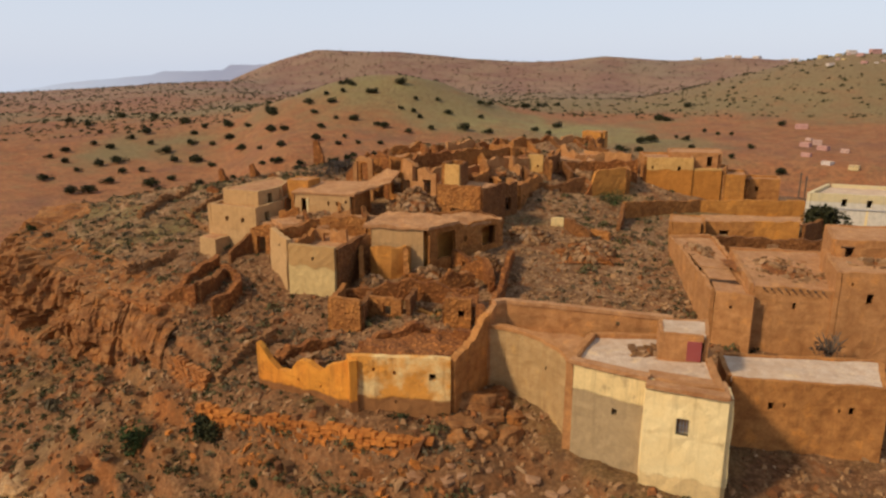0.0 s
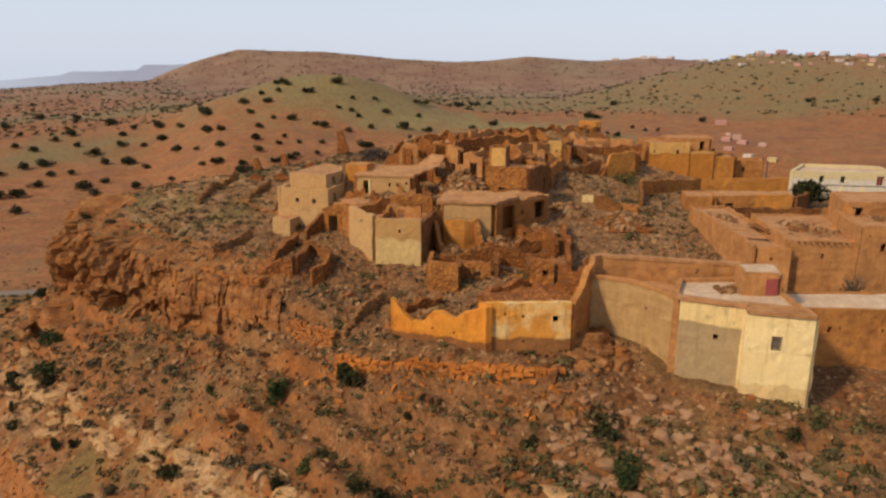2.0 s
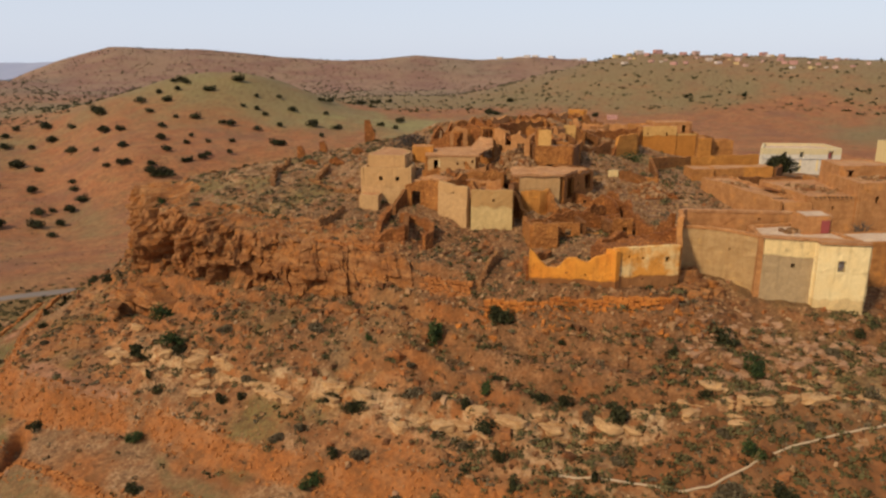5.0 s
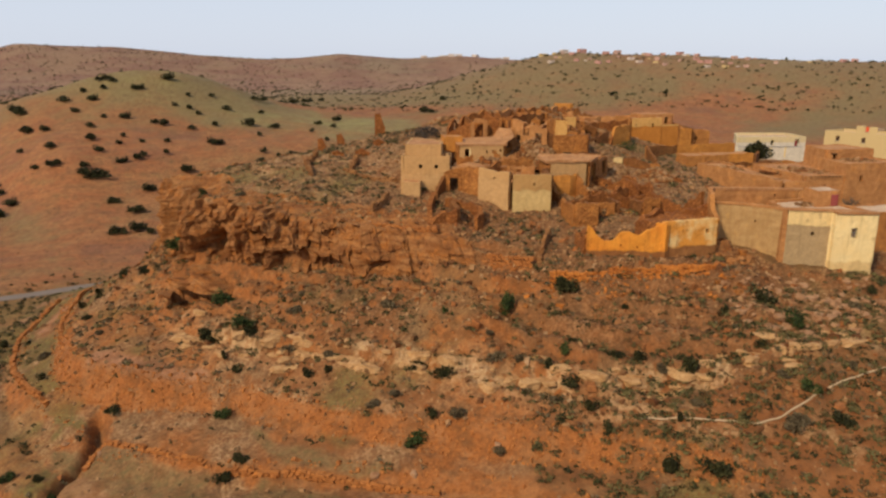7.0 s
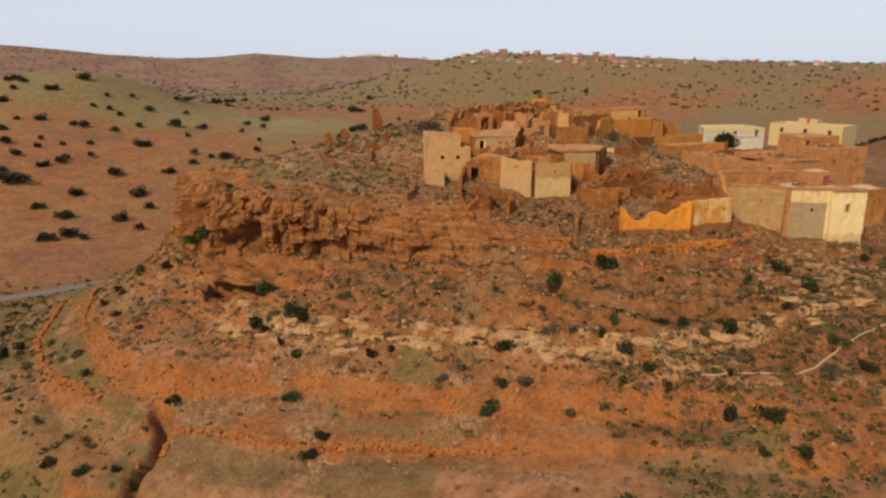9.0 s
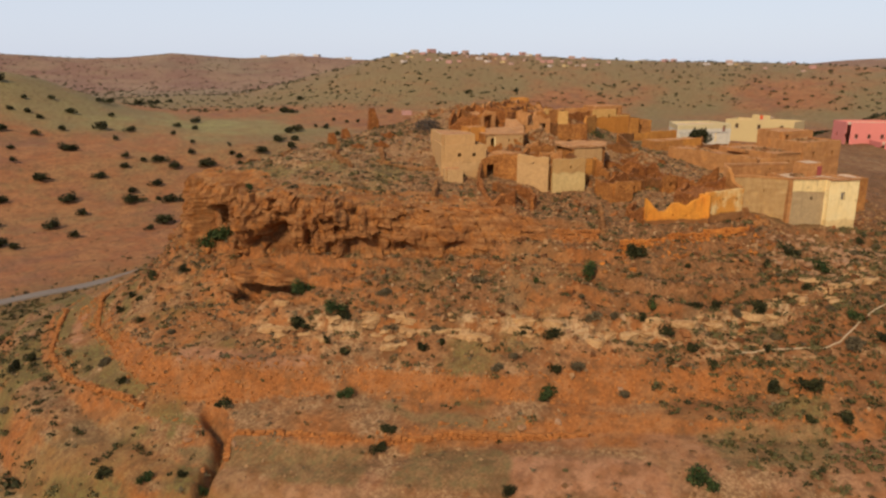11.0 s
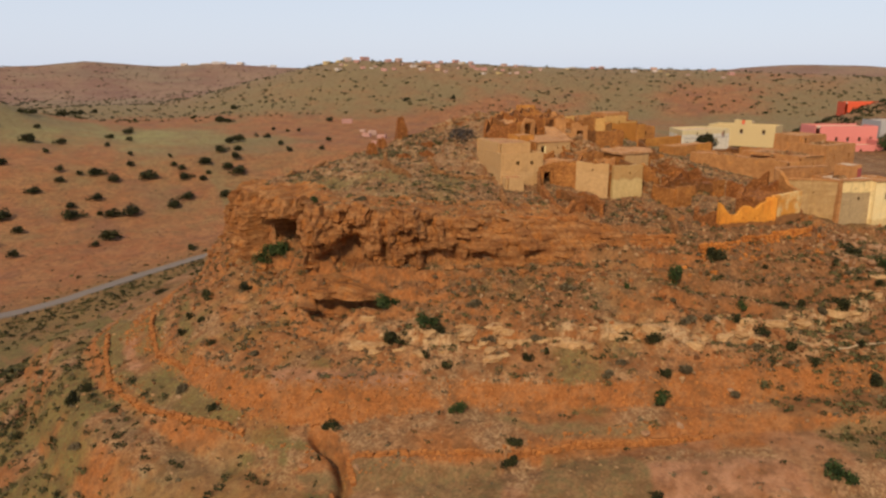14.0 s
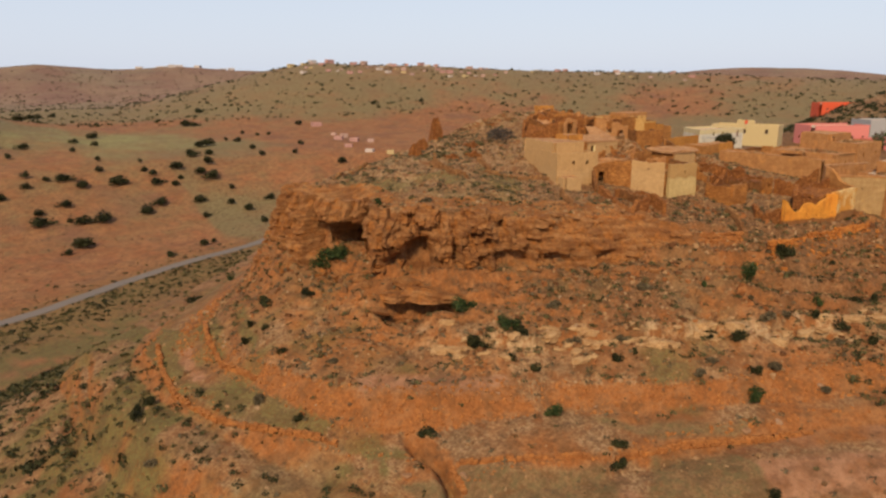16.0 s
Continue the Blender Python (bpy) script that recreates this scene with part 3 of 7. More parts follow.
    lush = n.mix(n.ramp(fine, 0.3, 0.7), (0.088, 0.072, 0.02), (0.178, 0.138, 0.046))
    soil = n.mix(n.calc("MULTIPLY", n.attr("lush"), n.ramp(fine, 0.3, 0.5)), soil, lush)
    tilled = n.mix(n.ramp(n.calc("MULTIPLY_ADD", fine, 0.6, n.calc("MULTIPLY", mid, 0.4)), 0.38, 0.62), (0.155, 0.082, 0.03), (0.285, 0.158, 0.07))
    tilled = n.mix(n.calc("MULTIPLY", n.ramp(n.noise(0.9, 5, 0.65), 0.4, 0.65), 0.7), tilled, (0.12, 0.094, 0.036))
    soil = n.mix(n.calc("MULTIPLY", n.attr("tilled"), n.ramp(mid, 0.2, 0.4)), soil, tilled)
    dust = n.mix(n.ramp(mid, 0.35, 0.65), (0.26, 0.11, 0.048), (0.35, 0.17, 0.088))
    soil = n.mix(n.calc("MULTIPLY", n.attr("dust"), n.ramp(mid, 0.2, 0.45)), soil, dust)
    soil = n.mix(n.calc("MULTIPLY", n.ramp(n.noise(1.1, 6, 0.7), 0.46, 0.68), n.calc("MULTIPLY_ADD", n.attr("worked"), -0.2, 0.66)), soil, (0.085, 0.042, 0.02))
    soil = n.mix(n.calc("MULTIPLY", n.ramp(n.noise(0.28, 6, 0.7), 0.47, 0.64), 0.46), soil, (0.085, 0.044, 0.018))
    soil = n.mix(n.calc("MULTIPLY", n.ramp(grit, 0.45, 0.75), 0.4), soil, (0.0947, 0.0516, 0.0286))
    return n.done(soil, 0.95, n.calc("MULTIPLY_ADD", grit, 0.35, fine), 0.9, 0.14)


LAND = land_material()


# ---------------------------------------------------------------- building blocks
def link_mesh(name, verts, faces, material, parent=None, label="", smooth=False):
    """Links verts, given in the world, as one mesh; under parent they move with it."""
    o = Vector((0, 0, 0))
    p = parent
    while p is not None:
        o += p.location
        p = p.parent
    v = np.asarray(verts, float) - np.array(o)
    me = bpy.data.meshes.new(name)
    me.from_pydata(v.tolist(), [], [list(f) for f in faces])
    me.materials.append(material)
    if smooth:
        me.polygons.foreach_set("use_smooth", [True] * len(me.polygons))
    ob = new(name, me)
    if parent is not None:
        ob.parent = parent
    if label:
        tagged(ob, label)
    return ob


def part(name, bm, material, parent, label="", smooth=False):
    """Links a bmesh, shaped in the world, as one mesh under a thing or a part."""
    ob = link_mesh(name, [v.co[:] for v in bm.verts], [[v.index for v in f.verts] for f in bm.faces], material, parent, label, smooth)
    bm.free()
    return ob


def thing(name, at, label, category, group="", kind=""):
    ob = new(name)
    ob.location = at
    ob.empty_display_size = 0.3
    return tagged(ob, label, category, group, kind)


def wall_geo(pts, top, base=None, th=0.5, holes=(), rag=0.12, batter=0.0, step=0.55, seed=0, lump=0.05):
    """A wall along pts (x, y): its top is a height or pairs of (share of the length, height), its foot goes into the ground,
    holes are (from, to, low, high): metres along it and heights."""
    p = np.array(pts, float)
    seg = np.hypot(*np.diff(p, axis=0).T)
    S = np.concatenate([[0], np.cumsum(seg)])
    L = S[-1]
    us = set(np.round(np.linspace(0, L, max(2, int(L / step) + 1)), 3)) | set(np.round(S, 3))
    edges = set()
    for h in holes:
        edges |= {round(h[0], 3), round(h[1], 3)}
    us = sorted({u for u in us if all(abs(u - e) > 0.12 for e in edges)} | edges)
    us = np.array([u for u in us if -1e-6 <= u <= L + 1e-6])
    P = np.stack([np.interp(us, S, p[:, 0]), np.interp(us, S, p[:, 1])], 1)
    a = np.stack([np.interp(us - 0.08, S, p[:, 0]), np.interp(us - 0.08, S, p[:, 1])], 1)
    b = np.stack([np.interp(us + 0.08, S, p[:, 0]), np.interp(us + 0.08, S, p[:, 1])], 1)
    T = b - a
    T /= np.maximum(np.hypot(T[:, 0], T[:, 1]), 1e-6)[:, None]
    N = np.stack([T[:, 1], -T[:, 0]], 1)
    if isinstance(top, (int, float)):
        tops = np.full(len(us), float(top))
    else:
        tops = np.interp(us / L, [q[0] for q in top], [q[1] for q in top])
    tops = tops + rag * (vnoise(us / 1.1, 0 * us + seed * 3.7, 5) + 0.6 * vnoise(us / 0.4, 0 * us + seed, 6))
    if base is None:
        bases = land(P[:, 0], P[:, 1]) - 0.9
    elif isinstance(base, (int, float)):
        bases = np.full(len(us), float(base))
    else:
        bases = np.interp(us / L, [q[0] for q in base], [q[1] for q in base])
    tops = np.maximum(tops, bases + 0.3)
    zs = list(np.arange(bases.min(), tops.max() + 0.7, 0.7))
    for h in holes:
        zs = [z for z in zs if abs(z - h[2]) > 0.1 and abs(z - h[3]) > 0.1] + [h[2], h[3]]
    zs = sorted(zs)
    index, verts, sides = {}, [], []

    def at(i, j):
        z = round(float(min(max(zs[j], bases[i]), tops[i])), 4)
        if (i, z) not in index:
            index[i, z] = len(verts)
            verts.append((i, z))
        return index[i, z]

    faces = []
    for i in range(len(us) - 1):
        um = (us[i] + us[i + 1]) / 2
        for j in range(len(zs) - 1):
            zm = (zs[j] + zs[j + 1]) / 2
            if any(h[0] < um < h[1] and h[2] < zm < h[3] for h in holes):
                continue
            f = []
            for k in (at(i, j), at(i + 1, j), at(i + 1, j + 1), at(i, j + 1)):
                if k not in f:
                    f.append(k)
            if len(f) > 2:
                faces.append(f)
    n = len(verts)
    co = np.zeros((2 * n, 3))
    for k, (i, z) in enumerate(verts):
        t = (z - bases[i]) / max(tops[i] - bases[i], 0.1)
        w = th / 2 * (1 - batter * t)
        q = Vector((P[i, 0], P[i, 1], z))
        jit = 2.2 * lump * noise.noise(q * 0.55) + 1.3 * lump * noise.noise(q * 1.9)
        for s, off in ((0, w + jit), (n, -w + jit)):
            co[k + s] = (P[i, 0] + N[i, 0] * off, P[i, 1] + N[i, 1] * off, z)
    count = {}
    for f in faces:
        for q, r in zip(f, f[1:] + f[:1]):
            count[q, r] = 1
    out = [list(f) for f in faces] + [[k + n for k in reversed(f)] for f in faces]
    for q, r in count:
        if (r, q) not in count:
            out.append([r, q, q + n, r + n])
    return co, out


def wall(parent, pts, top, material, name="wall", label="", **kw):
    co, faces = wall_geo(pts, top, **kw)
    return link_mesh(name, co, faces, material, parent, label)


def slab(parent, poly, z, material, name="roof", th=0.3, label="", rough=0.06, cell=0.7, sag=0.0, seed=0):
    """A flat earth roof or floor over a polygon, a little uneven."""
    bm = bmesh.new()
    zz = z if isinstance(z, (list, tuple)) else [z] * len(poly)
    low = [bm.verts.new((x, y, h - th)) for (x, y), h in zip(poly, zz)]
    high = [bm.verts.new((x, y, h)) for (x, y), h in zip(poly, zz)]
    bm.faces.new(high)
    bm.faces.new(low[::-1])
    for k in range(len(poly)):
        m = (k + 1) % len(poly)
        bm.faces.new((low[k], low[m], high[m], high[k]))
    bmesh.ops.triangulate(bm, faces=bm.faces[:])
    for _ in range(3):
        long = [e for e in bm.edges if e.calc_length() > cell * 1.6]
        if not long:
            break
        bmesh.ops.subdivide_edges(bm, edges=long, cuts=1)
        bmesh.ops.triangulate(bm, faces=bm.faces[:])
    for v in bm.verts:
        q = noise.noise(v.co * 0.6 + Vector((seed, 0, 0)))
        v.co.z += rough * 1.5 * q + rough * noise.noise(v.co * 2.3)
        v.co.x += 0.04 * noise.noise(v.co * 1.7 + Vector((9, 0, seed)))
        v.co.y += 0.04 * noise.noise(v.co * 1.7 + Vector((0, 9, seed)))
    bm.verts.index_update()
    return part(name, bm, material, parent, label)


def box_bm(bm, m, sx, sy, sz, bevel=0.0):
    geo = bmesh.ops.create_cube(bm, size=1, matrix=m @ Matrix.Diagonal((sx, sy, sz, 1)))
    if bevel:
        es = list({e for v in geo["verts"] for e in v.link_edges})
        bmesh.ops.bevel(bm, geom=es, offset=bevel, segments=1, affect="EDGES")
    bm.verts.index_update()
    return geo


def board(parent, name, at, size, turn, material, label="", bevel=0.015):
    """A beam, board or bar at a place, turned about z by degrees."""
    bm = bmesh.new()
    box_bm(bm, pose(*at, 0, 0, turn), *size, bevel)
    bm.verts.index_update()
    return part(name, bm, material, parent, label)


def house(name, label, corners, top, materials, holes=None, roof=None, roof_material=None, parapet=0.35, th=0.5, batter=0.25,
          category="house", rag=0.06, group="", tops=None, lump=0.04, base=None):
    """Four or more walls round a flat roof. holes: side -> list; tops: side -> profile."""
    cx, cy = np.mean([c[0] for c in corners]), np.mean([c[1] for c in corners])
    t = thing(name, (cx, cy, ground(cx, cy)), label, category, group)
    n = len(corners)
    for k in range(n):
        a, b = Vector(corners[k]), Vector(corners[(k + 1) % n])
        d = (b - a).normalized() * (th * 0.5 - 0.02)
        m = materials[k % len(materials)] if isinstance(materials, (list, tuple)) else materials
        wall(t, [tuple(a + d), tuple(b + d)], (tops or {}).get(k, top), m, th=th, holes=(holes or {}).get(k, ()), batter=batter, rag=rag, seed=k + cx, lump=lump, base=base)
    if roof is not False:
        z = roof if roof is not None else top - parapet
        c = Vector((cx, cy))
        slab(t, [tuple(Vector(q) + (c - Vector(q)).normalized() * th * 0.35) for q in corners], z, roof_material or ROOF, seed=cx)
    return t


def axis(lo, a, b, hi, fine, growth=1.05):
    mid = list(np.arange(a, b, fine))
    left, right, s, x = [], [], fine, a
    while x > lo:
        s *= growth
        x -= s
        left.append(x)
    s, x = fine, mid[-1]
    while x < hi:
        s *= growth
        x += s
        right.append(x)
    return np.array(left[::-1] + mid + right)


# worked ground on the lower slope
ZONES = {
    "field_west": [(-74.3, 65.5), (-73.2, 64.7), (-67.6, 58.8), (-62.4, 54.3), (-62.6, 51.9), (-65.9, 49.6), (-72.2, 56), (-75.4, 61.9)],
    "field_east": [(-57.7, 50.8), (-49.8, 43.8), (-50.8, 40.4), (-53.8, 38.5), (-63.8, 47.9)],
    "strip": [(-57.4, 59.1), (-53.6, 53.4), (-46.8, 46.2), (-44.5, 45.7), (-46.7, 44.6), (-54.4, 50.6), (-57.4, 57.2)],
    "strip_low": [(-79, 69), (-76, 66.4), (-75.6, 63), (-79.6, 65.4)],
    "field_right": [(-31.5, 31.6), (-27.5, 29.1), (-20, 22.3), (-25.8, 19.9), (-33.6, 25.9)],
    "mound": [(-45.3, 43.5), (-37.3, 41.4), (-32.3, 34.8), (-34.9, 29.7), (-38.5, 33.1), (-44.9, 39.7)],
    "dust": [(-50.6, 42.2), (-44.6, 37.6), (-38.4, 30.3), (-41.2, 27.3), (-52.8, 37.8)],
    "dust_strip": [(-82.7, 116.4), (-81.8, 113.7), (-84.6, 103.5), (-85.5, 105.4)],
    "shelf": [(-74.5, 82.6), (-68.7, 76.4), (-60.8, 69.6), (-61.4, 68.4), (-70.9, 74.6), (-75.8, 80.3)],
    "scarp": [(-93.9, 83.8), (-89.8, 78.6), (-83.2, 74.3), (-79.3, 66.8), (-81.2, 62.2), (-94.2, 80)],
    "slope_left": [(-46, 58), (-34, 62), (-24, 55), (-16, 47), (-22, 41), (-36, 50)],
    "bank_left": [(-28.5, 62.6), (-25, 59.4), (-20.4, 54.6), (-21, 52.4), (-24, 55.4), (-29, 59.6)],
    "cave_foot": [(-71.2, 92.7), (-63.9, 89.1), (-65.6, 82.3), (-73.5, 83.1)],
    "green_a": [(-74, 122), (-78, 110.1), (-80.9, 103.7), (-81.8, 110.9), (-77, 121)],
    "green_b": [(-83.5, 117.2), (-85.8, 108.2), (-85, 98.2), (-86.2, 97.2), (-87.8, 105.5), (-85.5, 114.9)],
    "green_c": [(-71.8, 119.2), (-73.5, 111.7), (-77, 101.9), (-79.8, 99.3), (-77.9, 105.3)],
    "green_d": [(-82.4, 76.6), (-77, 74.4), (-75.6, 71.6), (-78.4, 69.4), (-83, 74.8)],
}
ROAD = [(-420, 330), (-250, 344), (-140, 350), (-57, 365), (-32, 372), (1, 390), (41, 404), (71, 411), (120, 426), (200, 452)]


def build_land():
    xs, ys = axis(-4300, -104, 38, 4700, 0.4), axis(-900, 18, 126, 4700, 0.4)
    X, Y = np.meshgrid(xs, ys)
    x, y = X.ravel(), Y.ravel()
    z = land(x, y)
    nx, ny = len(xs), len(ys)
    k = (np.arange(ny - 1)[:, None] * nx + np.arange(nx - 1)[None, :]).ravel()
    faces = np.stack([k, k + 1, k + 1 + nx, k + nx], 1)
    me = bpy.data.meshes.new("ground")
    me.vertices.add(len(x))
    me.vertices.foreach_set("co", np.stack([x, y, z], 1).ravel())
    me.loops.add(len(faces) * 4)
    me.loops.foreach_set("vertex_index", faces.ravel())
    me.polygons.add(len(faces))
    me.polygons.foreach_set("loop_start", np.arange(0, len(faces) * 4, 4))
    me.polygons.foreach_set("use_smooth", [True] * len(faces))
    me.update()
    Z = z.reshape(X.shape)
    gy, gx = np.gradient(Z, ys, xs)
    steep = np.hypot(gx, gy).ravel()
    r, az = np.hypot(x, y), np.degrees(np.arctan2(x, y))
    hill = sstep(-46, -38, z) * (np.hypot((x - 40) / 290, (y - 70) / 215) < 1)
    n1, n2 = fbm(x, y, 22, 4, 51), fbm(x, y, 6, 3, 52)
    low = 1 - sstep(24, 29, z)
    bank = sstep(0.55, 1.1, steep)
    rings = [to_line(x, y, line) for line in CONTOURS[1:7]]
    between = [rings[k][0] & ~rings[k + 1][0] for k in range(5)]          # 0: under the lowest bank ... 4: above the great bank
    west = x < -12
    great = between[3] * west * sstep(-0.35, 0.15, n2 + 0.6 * n1 + 0.2 * (x < -52))
    low_bank = between[1] * west * sstep(-0.25, 0.25, n2 + 0.6 * n1 + 0.25 * (x > -50) - 0.1)
    red = np.clip(sstep(0.15, 0.6, 0.34 * low - 0.18 + 0.5 * n1 + 0.6 * n2 + 0.7 * bank * (z < 36.5)), 0, 1) * (0.3 + 0.7 * (z < 38))
    red = red * (1 - 0.7 * sstep(-34, -20, x) * sstep(20, 25, z))
    red = hill * np.maximum(red, 0.85 * np.maximum(great, low_bank) * (1 - 0.5 * (x < -79)))
    n3 = fbm(x, y, 2.6, 3, 54)
    shelf = between[4] * np.exp(-rings[4][1] / 2.5) * (x < -42) * sstep(-0.5, 0.1, n2)
    ledge6 = np.exp(-(rings[5][1] / 1.5) ** 2) * sstep(-68, -60, x) * sstep(2, -10, x) * sstep(-0.35, 0.0, n2)
    pale = hill * np.exp(-((z - 23.0 - 1.2 * n1) / 1.1) ** 2) * sstep(-75, -62, x) * sstep(6, -12, x) * sstep(-0.1, 0.3, n2 + 0.15)
    pale = np.maximum(0.6 * pale, np.maximum(ledge6, 0.55 * shelf))
    pale = np.maximum(pale, hill * np.exp(-((z - 28.2 - n1) / 0.8) ** 2) * sstep(-14, -4, x) * sstep(0.0, 0.35, n2) * 0.6)
    pale = np.maximum(pale, hill * 0.5 * sstep(0.05, 0.5, n2 + 0.3 * n1) * sstep(33, 36, z))
    stony = hill * sstep(-0.3, 0.2, n1 + 0.5 * sstep(24, 30, z)) * (1 - 0.6 * sstep(-18, -8, x) * (z < 29))
    plain = 1 - hill
    scree = hill * np.maximum(sstep(22, 27, z), 0.8 * sstep(-16, -6, x) * sstep(14, 18, z)) * (1 - sstep(36, 40, z)) * sstep(-0.35, 0.25, n1 + 0.35 * n2 + 0.15)
    scree = np.maximum(scree, 0.95 * hill * sstep(24, 27, z) * sstep(34.5, 32.5, z) * (x < -12) * (y < 78) * sstep(-0.6, -0.1, n2 + 0.3 * n1))
    scree = np.maximum(scree, 0.85 * hill * sstep(-30, -18, x) * (x < 40) * sstep(50, 44, y) * sstep(-0.4, 0.1, n2 + 0.4 * n1))
    valley = np.exp(-((y - np.interp(x, [q[0] for q in ROAD], [q[1] for q in ROAD]) + 22) / 30) ** 2) * (x < 110) * (x > -400)
    foot = (1 - sstep(8.5, 14, z + 2.5 * n1 - 3.5 * sstep(82, 95, y))) * (r < 330) * (x < 40)
    def zone(*names):
        best = np.full(x.shape, -9.0)
        box_ = (x > -105) & (x < 10) & (y > 15) & (y < 135)
        wx, wy = x[box_] + 0.9 * n2[box_] + 0.5 * fbm(x[box_], y[box_], 2.2, 2, 58), y[box_] + 0.9 * n1[box_]
        for name in names:
            ins, d, _ = to_line(wx, wy, [(*q, 0) for q in ZONES[name]])
            best[box_] = np.maximum(best[box_], np.where(ins, d, -d))
        return sstep(-0.35, 0.45, best)

    field = zone("field_west", "field_east", "strip", "field_right", "strip_low")
    dusty = np.maximum(zone("dust", "dust_strip", "shelf"), 0.6 * between[0] * west * (x > -78) * (1 - field) * sstep(-0.3, 0.1, n2 + 0.5 * n1))
    earth = np.maximum(np.maximum(zone("mound", "bank_left", "cave_foot"), 0.75 * zone("scarp") * sstep(-0.3, 0.1, n2 + 0.2)), 0.4 * zone("slope_left") * sstep(-0.1, 0.4, n2 + 0.3 * n1))
    strips = zone("green_a", "green_b", "green_c", "green_d")
    curb = between[2] * (x < -79) * (y > 80) + 0.7 * between[3] * (x < -79) * (y > 96)          # grassy terrace strips on the flank
    patch = sstep(0.02, 0.4, fbm(x, y, 9, 3, 55) + 0.12 * (x < -24) * (z > 36)) * (z < 43) * (steep < 0.9)
    lush = np.clip(0.95 * foot * sstep(-0.3, 0.3, n2 + 0.15) + 0.8 * valley + hill * 0.8 * patch * sstep(-0.2, 0.2, n2) * (1 - 0.6 * sstep(22, 26, z) * (z < 36)), 0, 1)
    g = fbm(x, y, 170, 4, 61)
    hillock = np.exp(-(((x + 62) / 190) ** 2 + ((y - 900) / 230) ** 2))
    meadow = np.exp(-(((x - 130 + 45 * n1) / 125) ** 2 + ((y - 745 + 60 * fbm(x, y, 90, 4, 62)) / 95) ** 2))
    back = sstep(700, 1100, r) * sstep(-22, -6, az) * (1 - 0.85 * sstep(1300, 1900, r))
    grass = plain * np.clip(sstep(-0.1, 0.5, g + 0.8 * back - 0.1) * 0.85 + 0.85 * hillock * sstep(-0.7, 0.1, g - 0.001 * (x + 60)), 0, 0.9)
    grass = np.maximum(grass, (0.3 + 0.25 * (z > 36)) * hill * sstep(-0.05, 0.35, fbm(x, y, 15, 4, 57)) * ((z < 30) | (x < -26)) * (1 - great) * (1 - low_bank))
    grass = grass * (1 - 0.75 * plain * (1 - sstep(430, 760, r + 90 * n1)) * (az < 12) * (1 - 0.8 * meadow) * (1 - hillock))
    lush = np.maximum(lush * (1 - great) * (1 - low_bank), 0.85 * curb * sstep(-0.3, 0.1, n2 + 0.1))
    lush = np.maximum(lush * (1 - 0.8 * dusty) * (1 - 0.7 * earth), 0.9 * strips * sstep(-0.4, 0.0, n3))
    red = np.maximum(red * (1 - 0.85 * dusty) * (1 - 0.9 * field) * (1 - 0.8 * strips), 0.95 * earth * sstep(-0.5, 0.0, n3 + 0.2))
    grass = np.maximum(grass, meadow * sstep(-0.6, 0.1, g + 0.2) * plain)
    green = plain * np.maximum(meadow * sstep(-0.5, 0.2, g + 0.2), 0.5 * hillock * sstep(-0.2, 0.5, g + 0.5 * fbm(x, y, 70, 3, 64)) * sstep(40, -60, x))
    # "far" is how much of the painted haze tint the ground takes
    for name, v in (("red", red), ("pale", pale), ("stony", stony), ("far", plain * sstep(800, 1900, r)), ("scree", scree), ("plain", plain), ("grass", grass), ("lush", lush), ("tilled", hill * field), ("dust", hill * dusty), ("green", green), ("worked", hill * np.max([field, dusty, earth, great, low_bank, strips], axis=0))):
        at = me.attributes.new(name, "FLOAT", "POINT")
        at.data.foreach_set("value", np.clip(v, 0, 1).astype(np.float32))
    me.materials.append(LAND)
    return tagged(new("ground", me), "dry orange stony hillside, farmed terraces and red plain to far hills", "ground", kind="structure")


build_land()
# hills at the end of the valley, painted in haze blue: bearing, height of the crest
HAZY_HILLS = [(-60, -110), (-39.3, -78), (-31.7, -64.6), (-30, -51.6), (-28.3, -28.9), (-26.5, -8.6), (-24.6, 3), (-22, 21.1), (-21.2, 43.5), (-18.8, 43.2), (-17, 49.7), (-16.4, 82.6), (-14.6, 79.5), (-12.9, 86.4), (-10.8, 89.9)]


